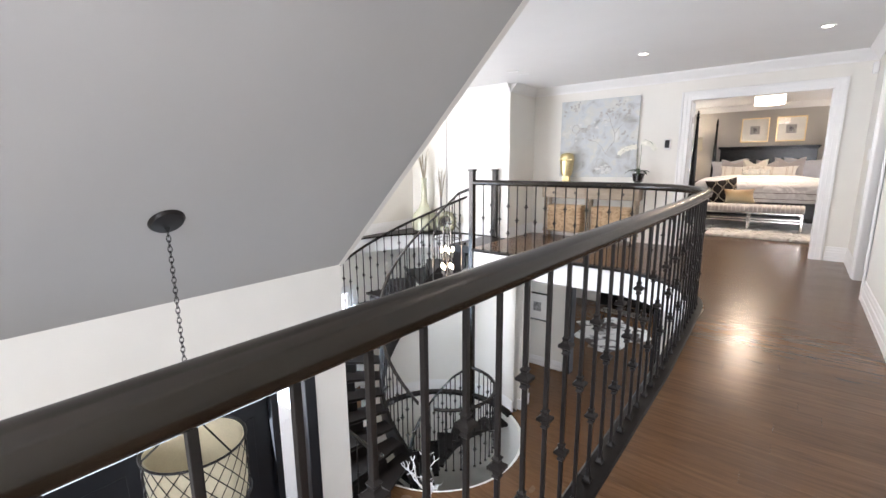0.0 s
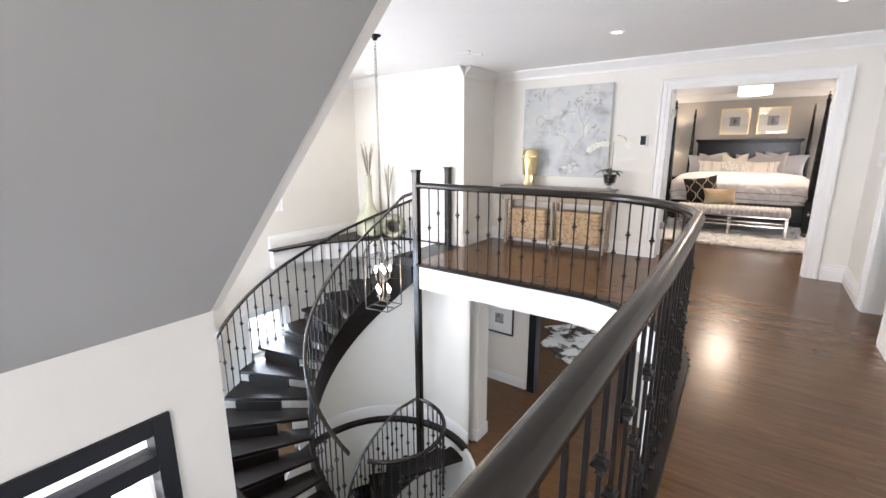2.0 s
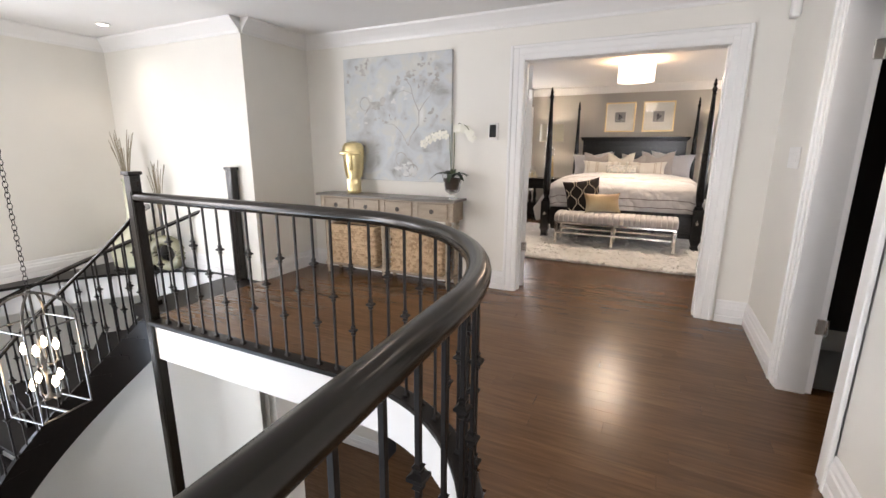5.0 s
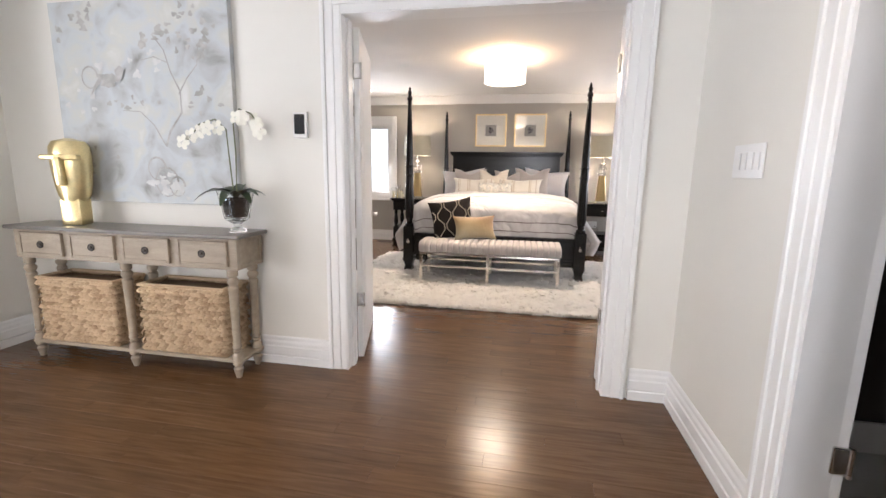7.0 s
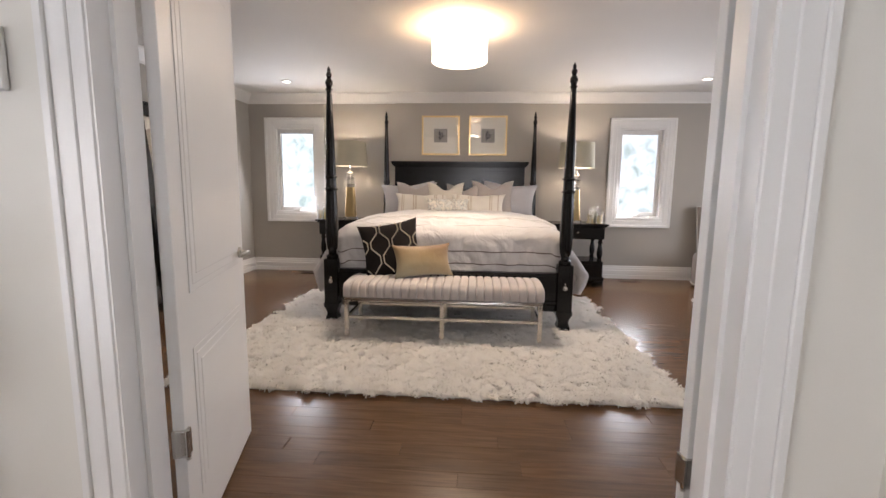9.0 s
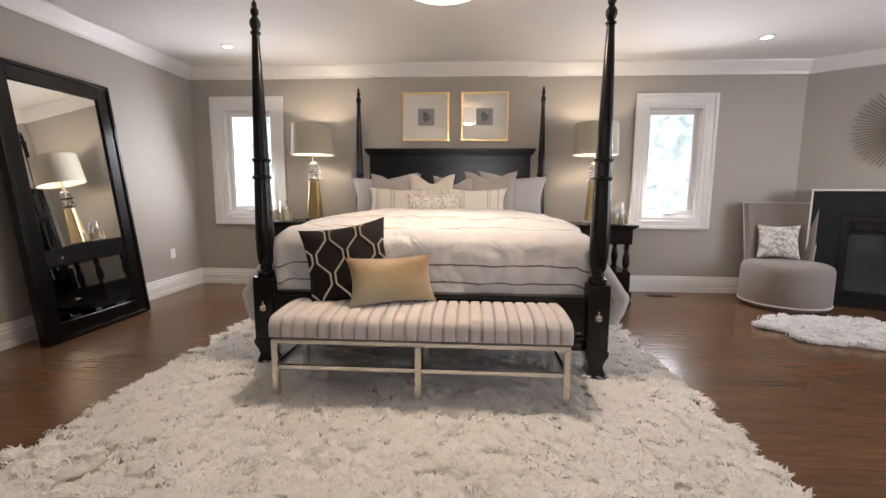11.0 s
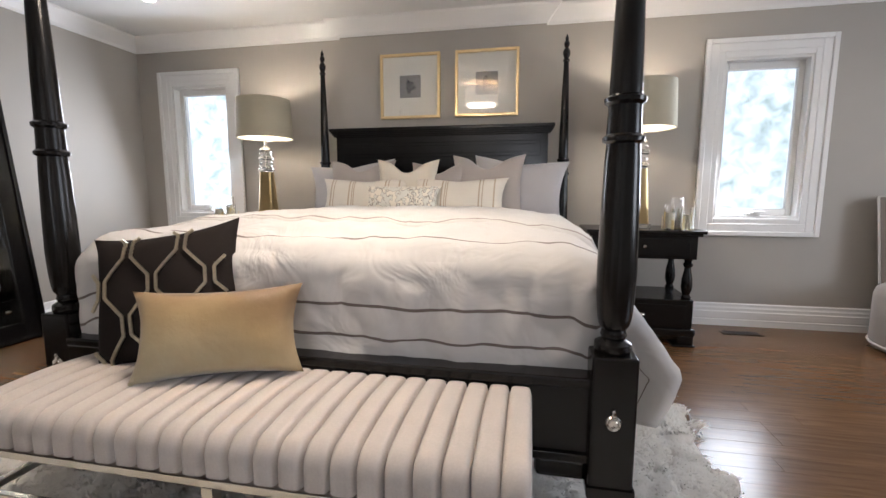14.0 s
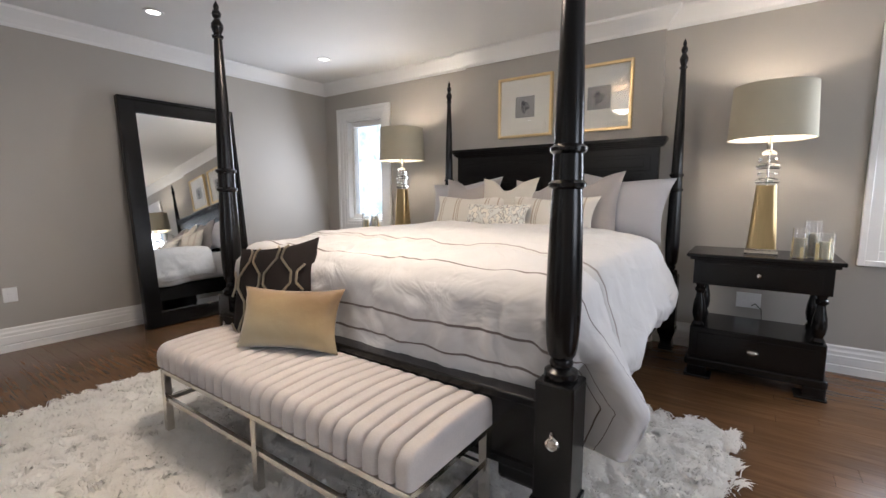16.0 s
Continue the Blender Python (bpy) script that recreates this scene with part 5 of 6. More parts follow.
for sx in (-1, 1):
    post(sx * HW - (0.037 if sx < 0 else 0.008), YF + (0.06 if sx < 0 else 0.0), 1.0)
    post(sx * (HW - 0.018), YB, 0.86)
part("headboard_panel", boxes(((-0.96, YB - 0.03, 0.45), (0.96, YB + 0.03, 1.66)), bevel=0.005), BLACK, bed)
bm = bmesh.new()
for z0, z1, o in ((1.66, 1.675, 0.035), (1.675, 1.69, 0.05), (1.69, 1.705, 0.062), (1.705, 1.735, 0.075)):
    box(bm, (-0.96 - o * 0.7, YB - o, z0), (0.96 + o * 0.7, YB + 0.04, z1), 0.004)
part("headboard_cornice", bm, BLACK, bed)
for x0, x1, z0, z1 in ((-0.90, 0.90, 1.47, 1.60), (-0.90, -0.02, 0.8, 1.40), (0.02, 0.90, 0.8, 1.40)):
    bm = boxes(((x0, YB - 0.038, z0), (x1, YB - 0.029, z1)), bevel=0.005)
    box(bm, (x0 + 0.05, YB - 0.044, z0 + 0.03), (x1 - 0.05, YB - 0.037, z1 - 0.03), 0.004)
    part("raised_panel", bm, BLACK, bed)
for x0 in (-1.09, 0.95):
    part("head_stretcher", boxes(((x0, YB - 0.025, 1.30), (x0 + 0.14, YB + 0.025, 1.38)), bevel=0.004), BLACK, bed)
bm = boxes(((-1.06, YF - 0.03, 0.26), (1.06, YF + 0.03, 0.52)), bevel=0.006)
part("footboard_cap", boxes(((-1.05, YF - 0.045, 0.52), (1.05, YF + 0.045, 0.555)), bevel=0.008), BLACK, bed)
part("footboard_bead", boxes(((-1.05, YF - 0.042, 0.26), (1.05, YF - 0.031, 0.29)), bevel=0.003), BLACK, bed)
part("footboard", bm, BLACK, bed)
for sx in (-1, 1):
    part("side_rail", boxes(((sx * 1.03 - 0.03, YF, 0.26), (sx * 1.03 + 0.03, YB, 0.48)), bevel=0.006), BLACK, bed)
for sx in (-1, 1):
    part("bracket", boxes(((sx * 0.95 - 0.09, YF - 0.02, 0.18), (sx * 0.95 + 0.09, YF + 0.02, 0.262)), bevel=0.02), BLACK, bed)

LINEN = mat("pale_grey_linen", (0.40, 0.395, 0.415), 0.9, var=0.06, fine=300, bump=0.25, sheen=0.2)
SHEET = mat("white_sheet", (0.74, 0.73, 0.74), 0.9, var=0.04, fine=300, bump=0.2)
matt = thing("mattress", BX, 12.28, 0.48, 0, "thick mattress with white fitted sheet", "mattress")
part("body", boxes(((-1.0, -1.14, 0.0), (1.0, 1.15, 0.40)), bevel=0.06), SHEET, matt, smooth=True)


def cloth(name, rows, material, parent=None, label="", thick=0.012, uvs=None):
    """A sheet of rows of points, with a UV map named cloth in metres and a little thickness."""
    nv, nu = len(rows), len(rows[0])
    me = bpy.data.meshes.new(name)
    me.from_pydata([tuple(p) for r in rows for p in r], [], [(j * nu + i, j * nu + i + 1, (j + 1) * nu + i + 1, (j + 1) * nu + i) for j in range(nv - 1) for i in range(nu - 1)])
    layer = me.uv_layers.new(name="cloth")
    for lp in me.loops:
        layer.data[lp.index].uv = uvs[lp.vertex_index // nu][lp.vertex_index % nu]
    for f in me.polygons:
        f.use_smooth = True
    me.materials.append(material)
    o = new(name, me)
    if parent:
        o.parent = parent
    md = o.modifiers.new("thickness", "SOLIDIFY")
    md.thickness, md.offset = thick, -1
    return tagged(o, label=label)


# duvet: a sheet over the mattress that falls at the foot and both sides
LINES = (1.71, 1.96, 2.08)
DUVET = striped("striped_duvet", (0.61, 0.595, 0.59), (0.16, 0.13, 0.12), LINES, (0.0055,) * 3, 1, crease=0.6)
W, TOPZ, FY, HEADY = 1.02, 0.945, -1.195, 0.60
FLAT = HEADY - FY


def drape(u, v, lift=0.0):
    """A place on the bed cover: u across from the middle, v from the head end, both along the cloth."""
    au, su = abs(u), (1 if u > 0 else -1)
    dy, dx = max(0.0, v - FLAT + 0.10), max(0.0, au - W + 0.08)
    far = min(1.0, v / FLAT)
    tail = min(1.0, max(0.0, (far - 0.74) / 0.24))
    tail = tail * tail * (3 - 2 * tail)
    edge_x, edge_y = min(au, W - 0.08) / (W - 0.08), min(v, FLAT - 0.1) / (FLAT - 0.1)
    z = TOPZ + 0.05 * (1 - edge_x ** 4) * (1 - edge_y ** 8)
    x, y = min(au, W - 0.08), HEADY - min(v, FLAT - 0.10)
    hang = min(1.0, max(0.0, dx - 0.09) / 0.22)
    if dx > 0:                        # the sides stay short and run out into a long tail at the foot corner
        q = dx / 0.72
        fall = 0.45 + 0.03 * math.sin(v * 5 + su) + 0.19 * tail
        bend = min(q / 0.22, 1.0) * 1.5708
        x += 0.12 * math.sin(bend) + (0.10 + 0.20 * tail) * min(1.0, max(0.0, q - 0.12) / 0.6) * (1 - 0.25 * tail * max(0.0, q - 0.7) / 0.3)
        z -= 0.09 * (1 - math.cos(bend)) + (fall - 0.09) * max(0.0, q - 0.16) / 0.84
        fold = min(1.0, max(0.0, q - 0.15) / 0.5)
        x += fold * (0.026 * math.sin(v * 6.2 + su) + 0.014 * math.sin(v * 15 + 2 * su) - 0.03 * max(0.0, q - 0.75) / 0.25 * (1 - tail))
        z += fold * 0.018 * math.sin(v * 8 + su)
    if dy > 0:
        bend = min(dy, 0.16) / 0.16 * 1.5708
        y -= 0.10 * math.sin(bend) * (1 - 0.65 * hang)
        z -= (0.10 * (1 - math.cos(bend)) + max(0.0, dy - 0.16)) * (1 - hang)
        x -= hang * 0.68 * max(0.0, dy - 0.12)
        y += hang * 0.15 * max(0.0, dy - 0.10)
    p = Vector((x * su * 2.3, y * 2.3, z * 2.3))
    w1 = noise.noise(p * 1.3) * 0.019 + noise.noise(p * 3.1 + Vector((5, 2, 1))) * 0.011 + (0.5 - abs(noise.noise(Vector((x * su * 5, y * 3.5, z * 4))))) * 0.020
    w1 += (0.4 - abs(noise.noise(Vector((x * su * 8 + y * 5, y * 8 - x * su * 4, z * 6))))) * 0.010 + abs(noise.noise(Vector((x * su * 15, y * 9, z * 11)))) * 0.008
    if dx > 0.1:
        x += w1 + lift
    elif dy > 0.1:
        y -= abs(w1) * 1.4 + lift + 0.012 * abs(math.sin(u * 7 + 2 * noise.noise(Vector((u * 2, v * 3, 1)))))
    else:
        z += w1 * (0.5 + 0.5 * min(1, v / 0.4)) + lift
        x += lift * dx / 0.1
    return (BX + x * su, 12.28 + y, max(z, 0.13 + 0.02 * math.sin(v * 9)))


NU, NV = 170, 130
rows, uvs = [], []
for j in range(NV + 1):
    v = 2.175 * j / NV
    rows.append([drape(-1.66 + 3.32 * i / NU, v) for i in range(NU + 1)])
    uvs.append([(0.34 + 3.32 * i / NU, v + 0.003 * noise.noise(Vector((-4.98 + 9.96 * i / NU, v * 2, 7)))) for i in range(NU + 1)])
tagged(cloth("duvet", rows, DUVET, thick=0.03, uvs=uvs), "white striped linen duvet draped over the bed", "duvet")
# turned back top of the duvet, with a wavy edge
rows, uvs = [], []
for j in range(81):
    t = j / 80
    row = []
    for i in range(141):
        u = -1.58 + 3.16 * i / 140
        edge = 1.44 + 0.010 * math.sin(u * 9) + 0.035 * noise.noise(Vector((u * 2.2, 3, 1)))
        puff = 0.024 * min(1.0, 9 * t, 24 * (1 - t)) ** 0.5 + 0.006
        row.append(drape(u, -0.03 + (edge + 0.03) * t, puff))
    rows.append(row)
    uvs.append([(0.42 + 3.16 * i / 140, 1.44 * t) for i in range(141)])
tagged(cloth("duvet_fold", rows, striped("striped_duvet_fold", (0.62, 0.605, 0.59), (0.30, 0.26, 0.24), (1.405,), (0.005,), 1, crease=0.6), thick=0.02, uvs=uvs), "turned back top edge of the striped duvet", "duvet fold")


def pillow(name, m, w, h, t, material, label, category="pillow", group="bed pillows", chop=0.0):
    n = 22
    verts, faces, uv = [], [], []
    rnd2 = random.Random(len(bpy.data.objects))
    off = Vector((rnd2.uniform(0, 9), rnd2.uniform(0, 9), rnd2.uniform(0, 9)))
    for side in (1, -1):
        for j in range(n + 1):
            for i in range(n + 1):
                a, b = 2 * i / n - 1, 2 * j / n - 1
                e = max(0.0, (1 - abs(a) ** 2.6)) * max(0.0, (1 - abs(b) ** 2.6))
                pinch = 1 - 0.12 * (1 - a * a) * (abs(b) ** 3)
                pinch2 = 1 - 0.12 * (1 - b * b) * (abs(a) ** 3)
                x, z = a * w / 2 * pinch2, b * h / 2 * pinch
                if chop and b > 0:
                    z -= chop * math.exp(-(a / 0.38) ** 2) * b * b
                y = side * t / 2 * e ** 0.55
                y += 0.012 * noise.noise(Vector((x * 7, z * 7, side)) + off) * e ** 0.3
                verts.append((x, y, z + h / 2))
                uv.append((x + w / 2, z + h / 2))
        base = 0 if side == 1 else (n + 1) ** 2
        for j in range(n):
            for i in range(n):
                k = base + j * (n + 1) + i
                faces.append((k, k + 1, k + n + 2, k + n + 1) if side < 0 else (k, k + n + 1, k + n + 2, k + 1))
    bm = bmesh.new()
    vs = [bm.verts.new(v) for v in verts]
    layer = bm.loops.layers.uv.new("cloth")
    for f in faces:
        fc = bm.faces.new([vs[k] for k in f])
        for lp, k in zip(fc.loops, f):
            lp[layer].uv = uv[k]
    bmesh.ops.remove_doubles(bm, verts=bm.verts, dist=0.0005)
    o = thing(name, 0, 0, 0, 0, label, category, group)
    o.matrix_world = m
    part("cover", bm, material, o, smooth=True)
    return o


CREAMSTRIPE = striped("cream_striped_linen", (0.64, 0.605, 0.545), (0.42, 0.35, 0.27), (0.10, 0.125, 0.26, 0.285, 0.30, 0.55, 0.575, 0.66), (0.006, 0.004, 0.006, 0.004, 0.004, 0.006, 0.004, 0.006), 0)
TAUPE = mat("taupe_linen", (0.35, 0.32, 0.305), 0.9, var=0.06, fine=300, bump=0.25, sheen=0.2)
IVORY = mat("ivory_linen", (0.57, 0.53, 0.455), 0.9, var=0.05, fine=300, bump=0.25, sheen=0.2)
SEQUIN = mottled("silver_coral_print", [(0.44, (0.60, 0.60, 0.56)), (0.50, (0.20, 0.19, 0.17)), (0.55, (0.70, 0.66, 0.58))], 28, 0.5, 1)
PZ = 0.895
for x, y, w, h, t, rx, rz, mt, lab, ch in (
        (-1.37, 13.15, 0.78, 0.50, 0.22, -15, 4, LINEN, "pale grey linen king pillow against the headboard", 0.03),
        (0.0, 13.15, 0.78, 0.52, 0.22, -15, -6, LINEN, "pale grey linen king pillow against the headboard", 0.03),
        (-1.27, 13.02, 0.58, 0.52, 0.17, -18, 3, TAUPE, "taupe linen cushion with a chopped top", 0.09),
        (-0.21, 13.02, 0.60, 0.55, 0.17, -17, -4, TAUPE, "taupe grey linen cushion with a chopped top", 0.12),
        (-0.62, 13.04, 0.52, 0.50, 0.16, -18, -8, TAUPE, "taupe linen cushion with a chopped top", 0.10),
        (-0.84, 12.95, 0.52, 0.52, 0.16, -19, 6, IVORY, "ivory linen cushion with a chopped top", 0.12),
        (-1.16, 12.86, 0.76, 0.36, 0.17, -22, 3, CREAMSTRIPE, "cream lumbar pillow with taupe woven stripes", 0.02),
        (-0.41, 12.86, 0.76, 0.36, 0.17, -22, -3, CREAMSTRIPE, "cream lumbar pillow with taupe woven stripes", 0.02),
        (-0.81, 12.72, 0.60, 0.21, 0.13, -22, 0, SEQUIN, "small silver and cream coral patterned lumbar pillow", 0.0)):
    droop = (5 if x > BX else -5) if mt is LINEN else 0
    pillow("bed_pillow", pose(x, y, PZ + (0.115 if mt is SEQUIN else 0.04), rx, droop, rz), w, h, t, mt, lab, chop=ch)

# bench
bn = thing("bench", -0.70, 10.74, 0, 0, "channel tufted grey velvet bench on a polished nickel frame", "bench")
BW, BD, ZR = 0.86, 0.255, 0.045
bm = bmesh.new()
for x in (-0.83, 0.0, 0.83):
    for y in (-0.23, 0.23):
        box(bm, (x - 0.0175, y - 0.0175, ZR), (x + 0.0175, y + 0.0175, 0.361), 0.002)
        part("leg", bm, CHROME, bn)
        bm = bmesh.new()
bm.free()
for y in (-0.23, 0.23):
    part("upper_rail", boxes(((-0.8475, y - 0.0175, 0.3612), (0.8475, y + 0.0175, 0.385)), bevel=0.002), CHROME, bn)
    for x0, x1 in ((-0.8125, -0.0175), (0.0175, 0.8125)):
        part("lower_rail", boxes(((x0, y - 0.010, 0.205), (x1, y + 0.010, 0.23)), bevel=0.002), CHROME, bn)
for x in (-0.83, 0.83):
    part("end_rail", boxes(((x - 0.010, -0.2125, 0.205), (x + 0.010, 0.2125, 0.23)), bevel=0.002), CHROME, bn)
    part("end_rail", boxes(((x - 0.0175, -0.2125, 0.3612), (x + 0.0175, 0.2125, 0.385)), bevel=0.002), CHROME, bn)
VELVET = mat("pale_grey_velvet", (0.51, 0.465, 0.44), 0.75, var=0.10, scale=6, fine=160, bump=0.15, sheen=0.2)
part("seat_base", boxes(((-BW + 0.02, -BD + 0.03, 0.386), (BW - 0.02, BD - 0.03, 0.41)), bevel=0.004), VELVET, bn)
CH = 24
cw = 2 * BW / CH
chan = None
for k in range(CH):
    if chan is None:
        bm = bmesh.new()
        prof, RC = [], 0.06
        for q in range(4):
            prof.append((-BD, 0.40 + (0.515 - RC - 0.40) * q / 4, -1, 0))
        for q in range(7):
            t = 1.5708 * q / 6
            prof.append((-BD + RC - RC * math.cos(t), 0.515 - RC + RC * math.sin(t), -math.cos(t), math.sin(t)))
        for q in range(1, 8):
            prof.append((-(BD - RC) + 2 * (BD - RC) * q / 8, 0.515 + 0.012 * math.sin(math.pi * q / 8), 0, 1))
        for q in range(7):
            t = 1.5708 * (1 - q / 6)
            prof.append((BD - RC + RC * math.cos(t), 0.515 - RC + RC * math.sin(t), math.cos(t), math.sin(t)))
        for q in range(3, -1, -1):
            prof.append((BD, 0.40 + (0.515 - RC - 0.40) * q / 4, 1, 0))
        rowsb = []
        for y, z, ny, nz in prof:
            r = []
            for i in range(13):
                a = 2 * i / 12 - 1
                bulge = 0.026 * (max(0.0, 1 - abs(a) ** 4.5) ** 0.5) - 0.022
                r.append(bm.verts.new((a * cw / 2, y + ny * bulge, z + nz * bulge)))
            rowsb.append(r)
        for a, b in zip(rowsb, rowsb[1:]):
            for i in range(12):
                bm.faces.new((a[i], a[i + 1], b[i + 1], b[i]))
        for r in (0, 12):
            bm.faces.new([row[r] for row in rowsb])
        chan = part("channel", bm, VELVET, bn, smooth=True)
        chan.location = (-BW + cw / 2, 0, 0)
    else:
        again(chan, Matrix.Translation((-BW + cw * (k + 0.5), 0, 0)))

# cushions on the bench
DARKV = mat("charcoal_velvet", (0.018, 0.014, 0.013), 0.9, var=0.3, fine=200, spec=0.15)
dk = pillow("dark_cushion", pose(-1.165, 10.90, 0.505, -19, -9, 14), 0.58, 0.54, 0.20, DARKV, "charcoal velvet cushion with silver beaded trellis pattern", "cushion", "bench cushions")
SILVER = mat("silver_beads", (0.62, 0.55, 0.42), 0.3, metal=0.9, var=0.3, fine=120)


def front_y(x, z, w, h, t):
    a, b = max(-1, min(1, 2 * x / w)), max(-1, min(1, 2 * z / h - 1))
    e = max(0.0, 1 - abs(a) ** 2.6) * max(0.0, 1 - abs(b) ** 2.6)
    return -t / 2 * e ** 0.55 - 0.008


def beads(pts):
    bm = bmesh.new()
    for (x0, z0), (x1, z1) in zip(pts, pts[1:]):
        n = max(1, int(math.hypot(x1 - x0, z1 - z0) / 0.013))
        ang = math.atan2(z1 - z0, x1 - x0)
        for k in range(n):
            x, z = x0 + (x1 - x0) * (k + 0.5) / n, z0 + (z1 - z0) * (k + 0.5) / n
            if abs(x) < 0.246 and 0.036 < z < 0.500:
                box(bm, (-0.0075, -0.003, -0.0055), (0.0075, 0.003, 0.0055), 0, Matrix.Translation((x, front_y(x, z, 0.58, 0.54, 0.20), z)) @ pose(0, 0, 0, 0, -math.degrees(ang), 0))
    return bm


for c in (-0.30, -0.10, 0.10, 0.30):
    for s in (1, -1):
        part("bead_line", beads([(c + s * 0.085, 0.0), (c + s * 0.085, 0.05), (c + s * 0.015, 0.13), (c + s * 0.015, 0.20), (c + s * 0.085, 0.28), (c + s * 0.085, 0.34), (c + s * 0.015, 0.42), (c + s * 0.015, 0.48), (c + s * 0.085, 0.54)]), SILVER, dk, "silver bead trim")


def ombre(name, stops, rough):
    """Velvet graded from one lower corner to the opposite upper one, its sheen put into the colour, with brushed
    patches in its nap.
    """
    m, n, l, b = nodes_of(name)
    tc, sep, t, r, add, mul = (n.new("ShaderNode" + k) for k in ("TexCoord", "SeparateXYZ", "TexNoise", "ValToRGB", "Math", "Math"))
    l.new(tc.outputs["Generated"], sep.inputs[0])
    l.new(tc.outputs["Object"], t.inputs["Vector"])
    t.inputs["Scale"].default_value, t.inputs["Detail"].default_value, t.inputs["Distortion"].default_value = 5.0, 5, 0.6
    add.operation, mul.operation = "MULTIPLY_ADD", "MULTIPLY_ADD"
    l.new(sep.outputs[0], add.inputs[0])
    add.inputs[1].default_value = 0.45
    l.new(t.outputs["Fac"], mul.inputs[0])
    mul.inputs[1].default_value = 0.55
    l.new(add.outputs[0], mul.inputs[2])
    l.new(sep.outputs[2], add.inputs[2])
    half = n.new("ShaderNodeMath")
    half.operation = "MULTIPLY"
    half.inputs[1].default_value = 0.55
    l.new(mul.outputs[0], half.inputs[0])
    l.new(half.outputs[0], r.inputs[0])
    e = r.color_ramp.elements
    while len(e) < len(stops):
        e.new(0.5)
    for k, (p, c) in enumerate(stops):
        e[k].position, e[k].color = p, (*c, 1)
    l.new(r.outputs[0], b.inputs["Base Color"])
    b.inputs["Roughness"].default_value = rough
    b.inputs["Sheen Weight"].default_value = 0.4
    nap, bp = n.new("ShaderNodeTexNoise"), n.new("ShaderNodeBump")
    nap.inputs["Scale"].default_value, nap.inputs["Detail"].default_value = 26.0, 6
    l.new(tc.outputs["Object"], nap.inputs["Vector"])
    bp.inputs["Strength"].default_value, bp.inputs["Distance"].default_value = 0.35, 0.006
    l.new(nap.outputs["Fac"], bp.inputs["Height"])
    l.new(bp.outputs[0], b.inputs["Normal"])
    return m


# velvet sheen painted as a ramp from pale gold to brown
GOLDV = ombre("gold_velvet", [(0.20, (0.39, 0.345, 0.235)), (0.42, (0.38, 0.295, 0.165)), (0.60, (0.34, 0.235, 0.11)), (0.80, (0.20, 0.115, 0.045))], 0.55)
pillow("gold_cushion", pose(-0.885, 10.79, 0.525, -20, -1, 22), 0.56, 0.315, 0.17, GOLDV, "gold ombre velvet lumbar cushion with painted-in sheen on the bench", "cushion", "bench cushions")

# nightstands, lamps, candles
def nightstand(x, y):
    n = thing("nightstand", x, y, 0, 0, "black lacquered nightstand with two drawers, turned columns and open shelf", "nightstand", "nightstands")
    hw, d0, d1 = 0.37, -0.24, 0.24
    bm = boxes(((-hw - 0.045, d0 - 0.045, 0.855), (hw + 0.045, d1 + 0.02, 0.88)), bevel=0.005)
    box(bm, (-hw - 0.025, d0 - 0.025, 0.835), (hw + 0.025, d1 + 0.01, 0.856), 0.006)
    part("top", bm, BLACK, n)
    part("upper_case", boxes(((-hw, d0, 0.665), (hw, d1, 0.836)), bevel=0.004), BLACK, n)
    d = part("drawer", boxes(((-hw + 0.05, d0 - 0.012, 0.685), (hw - 0.05, d0 + 0.002, 0.82)), bevel=0.004), BLACK, n)
    bm = lathe(bmesh.new(), [(0.007, 0), (0.006, 0.012), (0.016, 0.02), (0.012, 0.03), (0.0, 0.032)], 14)
    bmesh.ops.transform(bm, matrix=Matrix.Translation((0, d0 - 0.012, 0.76)) @ pose(0, 0, 0, 90), verts=bm.verts)
    part("knob", bm, CHROME, d, "small silver knob", smooth=True)
    prof = [(0.030, 0.36), (0.036, 0.375), (0.024, 0.395), (0.034, 0.42), (0.040, 0.46), (0.036, 0.52), (0.024, 0.58), (0.022, 0.60), (0.034, 0.615), (0.034, 0.63), (0.024, 0.64), (0.032, 0.667)]
    for sx in (-1, 1):
        for yy in (d0 + 0.04, d1 - 0.04):
            part("column", lathe(bmesh.new(), prof, 14, (sx * (hw - 0.045), yy, 0)), BLACK, n, smooth=True)
    part("lower_case", boxes(((-hw, d0, 0.14), (hw, d1, 0.36)), bevel=0.006), BLACK, n)
    d = part("drawer", boxes(((-hw + 0.05, d0 - 0.012, 0.165), (hw - 0.05, d0 + 0.002, 0.325)), bevel=0.004), BLACK, n)
    bm = lathe(bmesh.new(), [(0.0, 0.03), (0.02, 0.026), (0.036, 0.014), (0.04, 0)], 16)
    bmesh.ops.transform(bm, matrix=Matrix.Translation((0, d0 - 0.012, 0.24)) @ pose(0, 0, 0, 90) @ Matrix.Diagonal((1, 0.55, 1, 1)), verts=bm.verts)
    part("cup_pull", bm, CHROME, d, "silver cup pull", smooth=True)
    part("plinth", boxes(((-hw - 0.02, d0 - 0.02, 0.085), (hw + 0.02, d1, 0.142)), bevel=0.012), BLACK, n)
    for sx in (-1, 1):
        for y0 in (d0 - 0.02, d1 - 0.14):
            part("bracket_foot", boxes(((sx * (hw - 0.06) - 0.08, y0, 0.0), (sx * (hw - 0.06) + 0.085, y0 + 0.14, 0.02)), ((sx * (hw - 0.05) - 0.05, y0 + 0.01, 0.02), (sx * (hw - 0.05) + 0.065, y0 + 0.12, 0.087)), bevel=0.008), BLACK, n)


